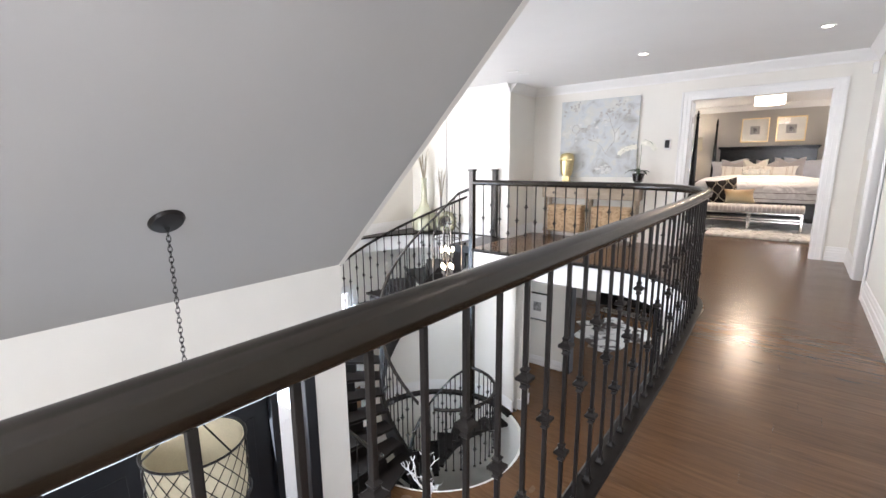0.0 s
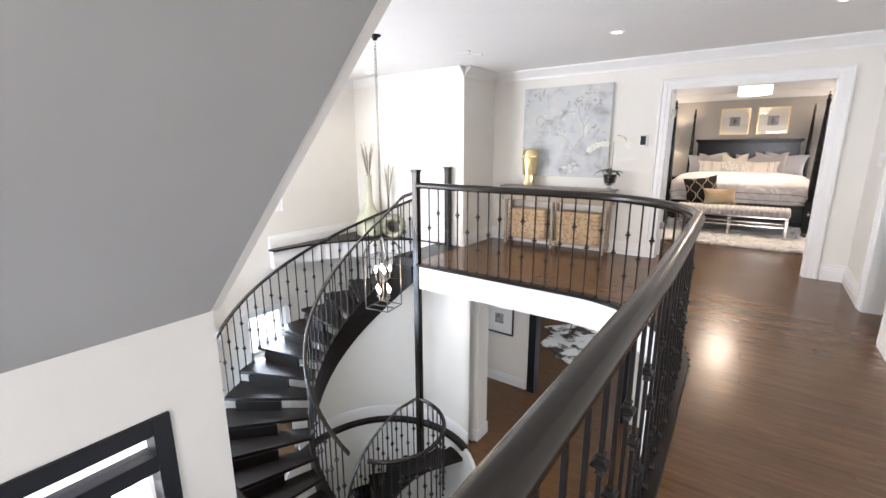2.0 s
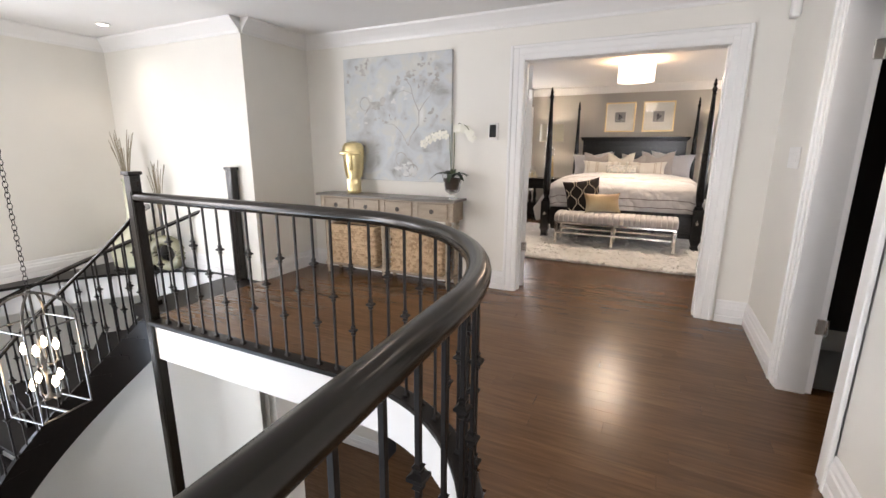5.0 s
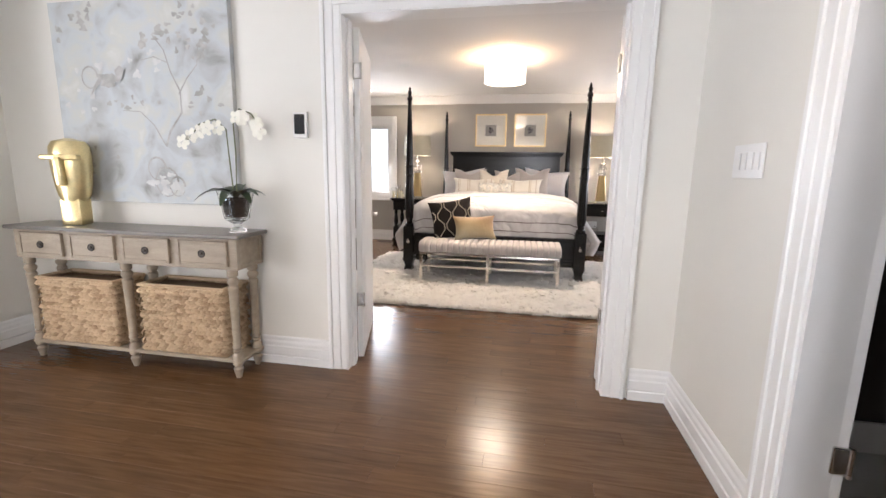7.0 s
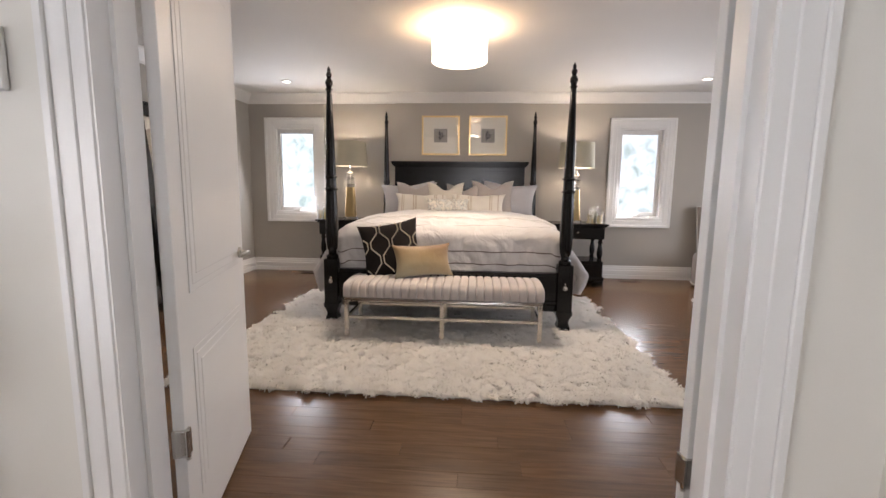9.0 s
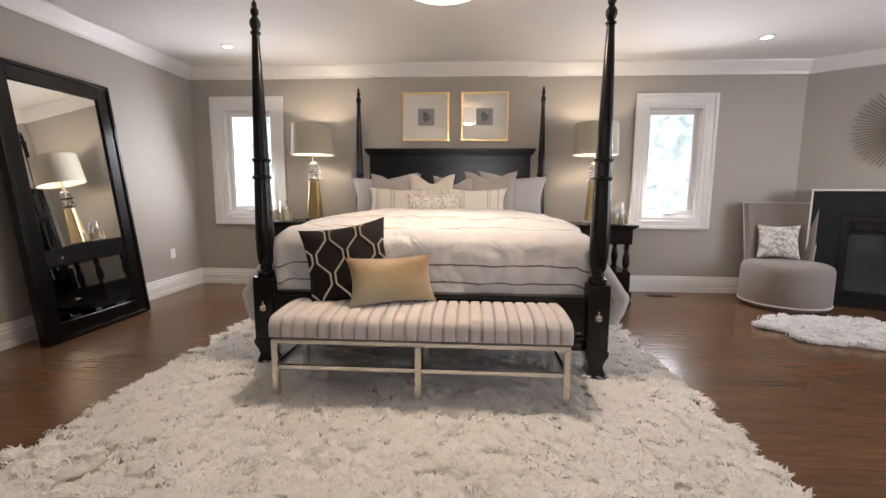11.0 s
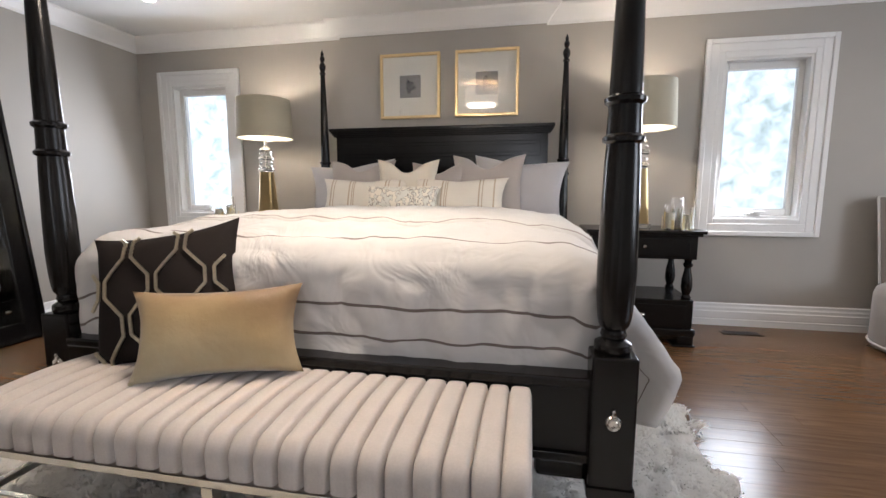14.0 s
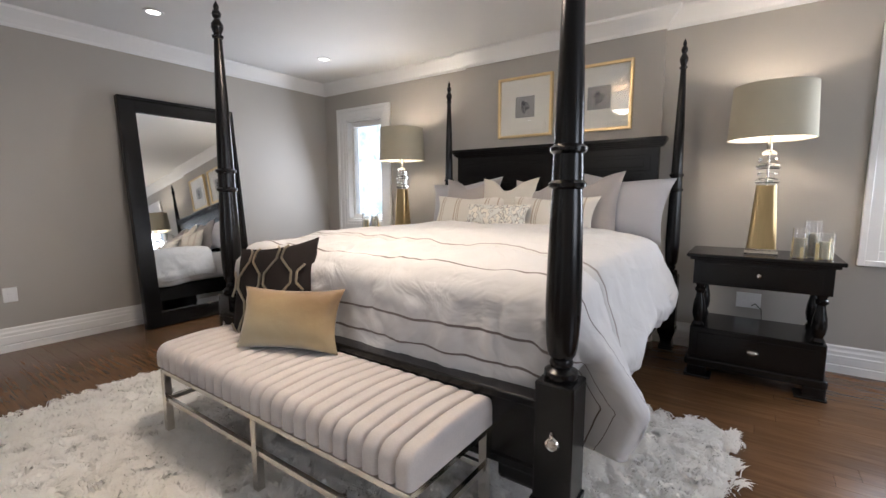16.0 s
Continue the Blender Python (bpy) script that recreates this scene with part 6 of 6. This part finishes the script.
def table_lamp(x, y, z, power):
    l = thing("table_lamp", x, y, z, 0, "lit table lamp, brass cone base, crystal discs and grey drum shade", "table lamp", "bedside lamps")
    part("foot", boxes(((-0.095, -0.075, 0), (0.095, 0.075, 0.03)), bevel=0.004), CRYSTAL, l, "clear crystal foot")
    bm = bmesh.new()
    rowsl = [[bm.verts.new((sx * w, sy * w * 0.72, zz)) for sx, sy in ((-1, -1), (1, -1), (1, 1), (-1, 1))] for zz, w in ((0.031, 0.084), (0.46, 0.058))]
    for j in range(4):
        bm.faces.new((rowsl[0][j], rowsl[0][(j + 1) % 4], rowsl[1][(j + 1) % 4], rowsl[1][j]))
    bm.faces.new(rowsl[0])
    bm.faces.new(rowsl[1])
    bmesh.ops.bevel(bm, geom=[e for e in bm.edges if abs(e.verts[0].co.z - e.verts[1].co.z) > 0.1], offset=0.028, segments=5, affect="EDGES", profile=0.5)
    part("base", bm, BRASS, l, "tapered brushed brass base", smooth=True)
    for k in range(4):
        zz, r = 0.468 + 0.048 * k, 0.07 if k % 2 == 0 else 0.058
        part("crystal_disc", lathe(bmesh.new(), [(0.0, zz), (r * 0.8, zz), (r, zz + 0.014), (r, zz + 0.028), (r * 0.75, zz + 0.042), (0.0, zz + 0.042)], 20), CRYSTAL, l, "clear crystal disc", smooth=True)
    part("neck", lathe(bmesh.new(), [(0.006, 0.45), (0.006, 0.66), (0.05, 0.662), (0.045, 0.68), (0.016, 0.70), (0.012, 0.80), (0.022, 0.81), (0.022, 0.86)], 16), CHROME, l, smooth=True)
    sh = part("shade", lathe(bmesh.new(), [(0.245, 0.765), (0.248, 0.765), (0.232, 1.115), (0.229, 1.115), (0.245, 0.765)], 48), SHADE, l, "grey linen drum shade", smooth=True)
    part("shade_lining", lathe(bmesh.new(), [(0.240, 0.772), (0.2425, 0.772), (0.2265, 1.11), (0.224, 1.11), (0.240, 0.772)], 48), mat("white_lining", (0.80, 0.77, 0.70), 0.8, bump=0), sh, smooth=True)
    part("bulb", lathe(bmesh.new(), [(0.012, 0.86), (0.03, 0.90), (0.028, 0.93), (0.0, 0.955)], 12), BULB, l, "lit bulb", smooth=True)
    lamp("bedside_lamp", "POINT", pose(x, y, z + 0.99), power, (1.0, 0.86, 0.68), radius=0.03)


CANDLE = mat("ivory_wax", (0.78, 0.72, 0.56), 0.5)
for x in (0.98, -2.30):
    nightstand(x, 13.265)
    table_lamp(x + (0.0 if x > 0 else 0.02), 13.30, 0.881, 10.5)
    c = thing("candle_holder", x + (0.26 if x > 0 else -0.32), 13.16, 0.881, 0, "ivory candles in clear glass and gold leaf holder", "candle holder", "bedside candles")
    for ox, oy, tall in ((0.0, 0.035, 0.235), (-0.062, -0.03, 0.19), (0.062, -0.03, 0.165)):
        part("glass", lathe(bmesh.new(), [(0.0, 0), (0.040, 0), (0.042, 0.005), (0.042, tall), (0.0395, tall), (0.039, 0.008), (0.0, 0.008)], 20, (ox, oy, 0)), GLASS, c, smooth=True)
        part("candle", lathe(bmesh.new(), [(0.0, 0.009), (0.034, 0.009), (0.034, tall * 0.66), (0.0, tall * 0.65)], 18, (ox, oy, 0)), CANDLE, c, smooth=True)
    bm = bmesh.new()
    for k in range(9):
        a = 6.28 * k / 9
        box(bm, (-0.010, -0.002, 0), (0.010, 0.002, 0.07 + 0.03 * (k % 3)), 0.002, Matrix.Translation((0.105 * math.cos(a), 0.085 * math.sin(a), 0)) @ pose(0, 0, 0, 0, 0, math.degrees(a) + 90))
    part("gold_leaf_band", bm, GOLD, c, "ring of gold leaves")

# pictures over the bed
for x, sd in ((-0.98, 3), (-0.27, 8)):
    p = thing("framed_agate", x, 13.648, 2.13, 0, "framed grey agate slice with wide ivory mat and gilt frame", "picture", "pictures over the bed")
    bm = bmesh.new()
    for a, b in (((-0.285, -0.29), (-0.26, 0.29)), ((0.26, -0.29), (0.285, 0.29)), ((-0.26, 0.265), (0.26, 0.29)), ((-0.26, -0.29), (0.26, -0.265))):
        box(bm, (a[0], -0.04, a[1]), (b[0], 0, b[1]), 0.003)
    part("frame", bm, GILT, p, "slim gilt frame")
    part("mat", boxes(((-0.26, -0.012, -0.265), (0.26, -0.002, 0.265))), mat("ivory_mat", (0.66, 0.62, 0.54), 0.85, var=0.03), p)
    part("inner_mat", boxes(((-0.10, -0.015, -0.10), (0.10, -0.0125, 0.10))), mat("grey_mat", (0.25, 0.235, 0.215), 0.85), p)
    part("agate", blot(0, 0, 0.042, 0.055, sd, y=-0.018), mottled("agate", [(0.35, (0.03, 0.03, 0.035)), (0.6, (0.16, 0.15, 0.15))], 30, 0.2), p)
    g = part("pane", boxes(((-0.26, -0.030, -0.265), (0.26, -0.027, 0.265))), GLASS, p)
    g.visible_shadow = False

# flush drum light
fl = thing("flush_drum_light", -0.605, 10.98, 0, 0, "white fabric flush drum ceiling light, lit", "ceiling light")
part("canopy", lathe(bmesh.new(), [(0.0, H - 0.03), (0.09, H - 0.03), (0.09, H - 0.002)], 24), TRIM, fl)
part("shade", lathe(bmesh.new(), [(0.243, 2.46), (0.247, 2.455), (0.247, 2.685), (0.243, 2.685), (0.243, 2.46)], 48), LIT, fl, "glowing white drum shade", smooth=True)
part("diffuser", lathe(bmesh.new(), [(0.0, 2.462), (0.242, 2.462), (0.242, 2.468), (0.0, 2.468)], 40), LIT, fl, "glowing diffuser")
lamp("drum_lamp", "POINT", pose(-0.605, 10.98, 2.655), 40, (1.0, 0.60, 0.26), radius=0.05)
lamp("drum_lamp_down", "AREA", look((-0.605, 10.98, 2.44), (-0.605, 10.981, 0)), 31, (1.0, 0.84, 0.64), size=(0.4, 0.4))

# leaning mirror
mr = thing("leaning_mirror", -3.70, 11.80, 0.002, 0, "tall leaning floor mirror in a wide black wooden frame", "mirror")
mr.matrix_world = pose(-3.72, 11.77, 0.004, 0, 0, 90) @ pose(0, 0, 0, -6.5)
bm = bmesh.new()
MW, MH, FW = 0.55, 2.21, 0.145
for a, b in (((-MW, 0), (-MW + FW, MH)), ((MW - FW, 0), (MW, MH)), ((-MW + FW, MH - FW), (MW - FW, MH)), ((-MW + FW, 0), (MW - FW, FW))):
    box(bm, (a[0], -0.03, a[1]), (b[0], 0.03, b[1]), 0.004)
part("frame", bm, BLACK, mr)
bm = bmesh.new()
for a, b in (((-MW, 0), (-MW + 0.03, MH)), ((MW - 0.03, 0), (MW, MH)), ((-MW + 0.03, MH - 0.03), (MW - 0.03, MH)), ((-MW + 0.03, 0), (MW - 0.03, 0.03))):
    box(bm, (a[0], -0.042, a[1]), (b[0], -0.029, b[1]), 0.004)
part("outer_moulding", bm, BLACK, mr)
part("mirror_glass", boxes(((-MW + FW - 0.005, -0.012, FW - 0.005), (MW - FW + 0.005, -0.006, MH - FW + 0.005))), MIRROR, mr, "silvered mirror glass")


def outlet(name, m, n, label):
    o = thing(name, 0, 0, 0, 0, label, "outlet", "wall outlets")
    o.matrix_world = m
    part("plate", boxes(((-0.035 * n - 0.01, -0.006, -0.06), (0.035 * n + 0.01, 0, 0.06)), bevel=0.003), TRIM, o)
    for k in range(n):
        x = (k - (n - 1) / 2) * 0.055
        part("socket", boxes(((x - 0.017, -0.008, -0.045), (x + 0.017, -0.005, -0.005)), ((x - 0.017, -0.008, 0.005), (x + 0.017, -0.005, 0.045)), bevel=0.003), TRIM, o)
    return o


outlet("wall_outlet", pose(-3.998, 10.37, 0.47, 0, 0, 90), 1, "white wall outlet on the greige wall")
outlet("wall_outlet", pose(-3.998, 13.15, 0.47, 0, 0, 90), 1, "white wall outlet on the greige wall")
o = outlet("wall_outlet", pose(0.935, 13.698, 0.455), 2, "white double wall outlet behind the nightstand")
cd = thing("lamp_cord", 0.96, 13.68, 0.42, 0, "thin dark lamp cord plugged in behind the nightstand", "cord")
part("cord", tube(bmesh.new(), [(0.0, -0.01, 0.0), (0.02, -0.03, 0.02), (0.06, -0.03, -0.02), (0.07, -0.03, -0.14), (0.02, -0.03, -0.24), (0.0, -0.03, -0.36), (0.03, -0.03, -0.4)], 0.004, 6), BLACK, cd, smooth=True)
for x in (1.88, -2.98):
    v = thing("floor_vent", x, 13.47, 0.001, 0, "dark slotted floor register", "vent", "floor registers")
    part("frame", boxes(((-0.15, -0.05, 0), (0.15, 0.05, 0.004))), BLACK, v)
    for k in range(9):
        part("slat", boxes(((-0.13 + 0.03 * k, -0.04, 0.004), (-0.115 + 0.03 * k, 0.04, 0.006))), IRON, v)

# swivel chair
FAB = mat("taupe_upholstery", (0.225, 0.19, 0.165), 0.85, var=0.08, fine=220, bump=0.2, sheen=0.2)
PIPE = mat("pale_piping", (0.56, 0.53, 0.49), 0.7)
ch = thing("barrel_chair", 3.07, 13.16, 0, -28, "taupe upholstered barrel chair with a flared back and pale piping", "armchair")
R = 0.42
part("base", lathe(bmesh.new(), [(0.36, 0.0), (0.41, 0.02), (R, 0.05), (R, 0.40), (0.405, 0.45), (0.37, 0.475), (0.0, 0.49)], 40), FAB, ch, smooth=True)
part("piping", sweep(bmesh.new(), arc(0, 0, R + 0.002, 0, 360, 40, 0.05)[:-1], ring_profile(0.009, 0.009, 6), closed=True), PIPE, ch, smooth=True)
bm = bmesh.new()
rowsc = []
for k in range(33):
    a = 50 + 102 * k / 32
    t = abs(k - 16) / 16
    hgt = 1.12
    ca, sa = math.cos(radians(a)), math.sin(radians(a))
    flare = 0.07
    rowsc.append([bm.verts.new((r * ca, r * sa, z)) for r, z in ((R + 0.005, 0.42), (R + flare, hgt), (R + flare - 0.055, hgt), (R - 0.06, 0.46))])
for a, b in zip(rowsc, rowsc[1:]):
    for j in range(4):
        bm.faces.new((a[j], a[(j + 1) % 4], b[(j + 1) % 4], b[j]))
bm.faces.new(rowsc[0])
bm.faces.new(rowsc[-1])
part("backrest", bm, FAB, ch, smooth=True)
part("back_piping", sweep(bmesh.new(), [((R + 0.07) * math.cos(radians(q)), (R + 0.07) * math.sin(radians(q)), 1.122) for q in range(50, 153, 6)], ring_profile(0.008, 0.008, 6)), PIPE, ch, smooth=True)
for q in (50, 152):
    part("front_piping", tube(bmesh.new(), [(R * math.cos(radians(q)), R * math.sin(radians(q)) - 0.004, 0.45), ((R + 0.07) * math.cos(radians(q)), (R + 0.07) * math.sin(radians(q)) - 0.004, 1.12)], 0.008, 6), PIPE, ch)
FLORAL = mottled("floral_cushion_print", [(0.42, (0.72, 0.70, 0.64)), (0.5, (0.30, 0.29, 0.27)), (0.56, (0.72, 0.70, 0.64))], 14, 0.9, 3)
cushion = pillow("chair_cushion", ch.matrix_world @ pose(-0.06, 0.20, 0.487, -16, 0, 8), 0.42, 0.40, 0.13, FLORAL, "ivory cushion with grey botanical print on the chair", "cushion", "chair cushion")

# fireplace in the angled corner
fp = thing("fireplace", 3.46, 13.7, 0, math.degrees(math.atan2(-1.5, 2.04)), "black panelled fireplace with thin pale mantel and glass doors", "fireplace")
part("surround", boxes(((0.17, -0.30, 0), (1.9, -0.02, 1.26)), bevel=0.004), DOORBLACK, fp)
part("side_trim", boxes(((0.150, -0.32, 0), (0.169, -0.005, 1.26)), bevel=0.003), TRIM, fp, "thin pale edge trim")
part("mantel", boxes(((0.145, -0.33, 1.26), (1.92, -0.005, 1.285)), bevel=0.004), TRIM, fp, "thin pale mantel shelf")
ff = part("firebox_frame", boxes(((0.42, -0.34, 0.12), (0.50, -0.30, 1.0)), ((1.42, -0.34, 0.12), (1.50, -0.30, 1.0)), ((0.5, -0.34, 0.94), (1.42, -0.30, 1.0)), ((0.5, -0.34, 0.12), (1.42, -0.30, 0.18)), ((0.5, -0.335, 0.80), (1.42, -0.30, 0.84)), bevel=0.004), BLACK, fp)
part("fire_glass", boxes(((0.5, -0.315, 0.18), (1.42, -0.301, 0.80))), mat("dark_mirror_glass", (0.03, 0.035, 0.04), 0.05, metal=0.0, bump=0), fp)
part("vent_grille", boxes(*[((0.55, -0.33, 0.85 + 0.02 * k), (1.37, -0.302, 0.858 + 0.02 * k)) for k in range(4)]), IRON, fp)
sb = thing("sunburst_mirror", 3.46, 13.7, 1.93, math.degrees(math.atan2(-1.5, 2.04)), "round sunburst wall decoration of thin bronze rays", "wall decoration")
BRONZE = mat("aged_bronze", (0.26, 0.20, 0.14), 0.45, metal=0.7, var=0.2)
bm = lathe(bmesh.new(), [(0.0, 0.01), (0.13, 0.012), (0.15, 0.0)], 32)
bmesh.ops.transform(bm, matrix=Matrix.Translation((0.88, -0.01, 0)) @ pose(0, 0, 0, 90), verts=bm.verts)
part("disc", bm, BRONZE, sb, smooth=True)
for k in range(72):
    a = 6.28319 * k / 72
    r1 = 0.43 + 0.03 * (k % 2)
    part("ray", tube(bmesh.new(), [(0.88 + 0.14 * math.cos(a), -0.012, 0.14 * math.sin(a)), (0.88 + r1 * math.cos(a), -0.02, r1 * math.sin(a))], 0.004, 4), BRONZE, sb)
lg = thing("side_table", 3.35, 11.75, 0.03, 0, "slim nickel legged side table standing on the sheepskin", "side table")
part("top", lathe(bmesh.new(), [(0.0, 0.50), (0.22, 0.50), (0.22, 0.52), (0.0, 0.52)], 32), CRYSTAL, lg, smooth=True)
for k in range(3):
    a = radians(200 + 120 * k)
    part("leg", tube(bmesh.new(), [(0.22 * math.cos(a), 0.22 * math.sin(a), 0), (0.12 * math.cos(a), 0.12 * math.sin(a), 0.50)], 0.012, 8), STEEL, lg)


# rugs with pile
def pile(name, inside, bounds, count, length, spread, material, seed, z=0.012, gap=0.040):
    """Strands in leaning tufts: each tuft has its own way and its strands close on one another towards the tips."""
    r = np.random.default_rng(seed)
    x0, x1, y0, y1 = bounds
    nc = int((x1 - x0) * (y1 - y0) / gap ** 2)
    c = np.c_[r.uniform(x0, x1, nc), r.uniform(y0, y1, nc)]
    c = c[inside(c[:, 0], c[:, 1])]
    nc = len(c)
    way = r.uniform(0, 6.283, nc)
    reach = spread * r.uniform(0.35, 1.1, nc)
    tall = length * r.uniform(0.65, 1.25, nc)
    k = r.integers(0, nc, count)
    off = r.normal(0, gap * 0.42, (count, 2))
    a = way[k] + r.normal(0, 0.45, count)
    lean = reach[k] * r.uniform(0.6, 1.15, count)
    ln = tall[k] * r.uniform(0.7, 1.15, count)
    w = r.uniform(0.0022, 0.0055, count)
    ca, sa = np.cos(a), np.sin(a)
    side = np.c_[-sa * w, ca * w, np.zeros(count)]

    def at(f, up, close):
        return np.c_[c[k, 0] + off[:, 0] * close + ca * lean * f, c[k, 1] + off[:, 1] * close + sa * lean * f, z + ln * up]
    base, low, mid, tip = at(0, 0, 1), at(0.18, 0.55, 0.95), at(0.55, 0.95, 0.8), at(1.0, 0.88, 0.6)
    v = np.concatenate([base - side, base + side, low - side, low + side, mid - side, mid + side, tip], 1).reshape(-1, 3)
    n = count
    q = np.arange(n)[:, None] * 7
    loops = np.concatenate([q, q + 1, q + 3, q + 2, q + 2, q + 3, q + 5, q + 4, q + 4, q + 5, q + 6], 1).ravel()
    me = bpy.data.meshes.new(name)
    me.vertices.add(7 * n)
    me.vertices.foreach_set("co", v.ravel())
    me.loops.add(len(loops))
    me.loops.foreach_set("vertex_index", loops)
    me.polygons.add(3 * n)
    me.polygons.foreach_set("loop_start", (np.arange(n)[:, None] * 11 + np.array([[0, 4, 8]])).ravel())
    me.update(calc_edges=True)
    me.validate()
    me.materials.append(material)
    return new(name, me)


def pile_material(name, lo, hi):
    m, n, l, b = nodes_of(name)
    g, r, tc, t, mx = (n.new("ShaderNode" + k) for k in ("NewGeometry", "ValToRGB", "TexCoord", "TexNoise", "Math"))
    t.inputs["Scale"].default_value = 3.5
    l.new(tc.outputs["Object"], t.inputs["Vector"])
    mx.operation = "MULTIPLY_ADD"
    l.new(g.outputs["Random Per Island"], mx.inputs[0])
    mx.inputs[1].default_value = 0.5
    l.new(t.outputs["Fac"], mx.inputs[2])
    r.color_ramp.elements[0].position, r.color_ramp.elements[1].position = 0.4, 1.0
    r.color_ramp.elements[0].color, r.color_ramp.elements[1].color = (*lo, 1), (*hi, 1)
    l.new(mx.outputs[0], r.inputs[0])
    l.new(r.outputs[0], b.inputs["Base Color"])
    b.inputs["Roughness"].default_value = 0.8
    b.inputs["Specular IOR Level"].default_value = 0.2
    thin, blend = n.new("ShaderNodeBsdfTranslucent"), n.new("ShaderNodeMixShader")
    l.new(r.outputs[0], thin.inputs["Color"])
    blend.inputs[0].default_value = 0.45
    l.new(b.outputs[0], blend.inputs[1])
    l.new(thin.outputs[0], blend.inputs[2])
    l.new(blend.outputs[0], n["Material Output"].inputs["Surface"])
    return m


SHAG = pile_material("ivory_shag", (0.95, 0.925, 0.885), (0.985, 0.97, 0.94))
rug = thing("shag_rug", -0.77, 10.85, 0, 0, "large ivory shag rug under the bed", "rug")
part("backing", boxes(((-1.68, -1.33, 0.002), (1.68, 1.37, 0.014)), bevel=0.004), SHAG, rug)
o = pile("fleece", lambda x, y: (np.abs(x) < 1.70 + 0.012 * np.sin(y * 31)) & (y > -1.35 + 0.012 * np.sin(x * 27)) & (y < 1.39), (-1.72, 1.72, -1.37, 1.40), 200000, 0.032, 0.075, SHAG, 1)
o.parent = rug
tagged(o, kind="stuff")
SHEEP = pile_material("white_sheepskin", (0.88, 0.88, 0.86), (0.96, 0.955, 0.94))
sk = thing("sheepskin_rug", 3.02, 12.14, 0, 0, "white sheepskin rug on the floor before the fireplace", "rug")


def skin(x, y):
    a = np.arctan2(y / 0.42, x / 0.78)
    q = np.hypot(x / 0.78, y / 0.42)
    return q < 1 + 0.12 * np.sin(3 * a + 1) + 0.08 * np.sin(7 * a)


bm = bmesh.new()
prism(bm, [(0.78 * q * math.cos(a), 0.42 * q * math.sin(a)) for a in [0.1309 * i for i in range(48)] for q in [0.97 + 0.12 * math.sin(3 * a + 1) + 0.08 * math.sin(7 * a)]], 0.002, 0.012)
part("hide", bm, SHEEP, sk)
o = pile("fleece", skin, (-1.0, 1.0, -0.55, 0.55), 30000, 0.040, 0.035, SHEEP, 2, gap=0.05)
o.parent = sk
tagged(o, kind="stuff")

# ---- floor boards, last ----
fl_up = part("floor", boxes(((-4.1, -2.4, -0.029), (0.60, -2.38, -0.02))), UNDER, kind="structure")
rnd = random.Random(21)
BOARD, spots, shapes = 0.108, [], {}


def left_edge(y):
    if y > 5.79:
        return -4.12
    if y > 4.52:
        return -1.85 + math.sqrt(max(0, 1.27 ** 2 - (y - 4.52) ** 2)) + 0.02
    return -0.56


y = -2.45
while y < 13.69:
    x0, x1 = (left_edge(y + BOARD / 2), 0.62 if not 5.9 < y < 6.9 else 2.2) if y < 8.08 else (-3.99, 5.45)
    if 5.79 < y + BOARD < 5.79 + BOARD:
        x0 = -4.0
    x = x0
    cut = rnd.uniform(0.3, 1.5)
    while x < x1 - 0.01:
        ln = min(round(cut, 1), x1 - x)
        if x1 - x - ln < 0.25:
            ln = x1 - x
        spots.append((x, y, ln))
        x += ln
        cut = rnd.uniform(0.6, 1.7)
    y += BOARD


def board_verts(ln):
    g, h = 0.0003, 0.0006
    b = [(g, g, -0.018), (ln - g, g, -0.018), (ln - g, BOARD - g, -0.018), (g, BOARD - g, -0.018)]
    m = [(g, g, -h), (ln - g, g, -h), (ln - g, BOARD - g, -h), (g, BOARD - g, -h)]
    t = [(g + h, g + h, 0), (ln - g - h, g + h, 0), (ln - g - h, BOARD - g - h, 0), (g + h, BOARD - g - h, 0)]
    f = [(8, 9, 10, 11)] + [(k, (k + 1) % 4, 4 + (k + 1) % 4, 4 + k) for k in range(4)] + [(4 + k, 4 + (k + 1) % 4, 8 + (k + 1) % 4, 8 + k) for k in range(4)]
    return b + m + t, f


near = [s for s in spots if s[1] < 10.5 and s[1] > 2.0 and s[0] > -4.2 and s[0] + s[2] < 3]
near = set(near[-300:])
rest_v, rest_f = [], []
for s in spots:
    vv, ff_ = board_verts(s[2])
    if s in near:
        key = round(s[2], 2)
        if key not in shapes:
            me = bpy.data.meshes.new("plank")
            me.from_pydata(vv, [], ff_)
            me.materials.append(FLOOR)
            shapes[key] = me
        o = new("plank", shapes[key])
        o.location = (s[0], s[1], 0)
        o.parent = fl_up
    else:
        k = len(rest_v)
        rest_v += [(p[0] + s[0], p[1] + s[1], p[2]) for p in vv]
        rest_f += [tuple(i + k for i in q) for q in ff_]
me = bpy.data.meshes.new("floor_planks")
me.from_pydata(rest_v, [], rest_f)
me.materials.append(FLOOR)
o = new("floor_planks", me)
o.parent = fl_up
tagged(o, kind="stuff")
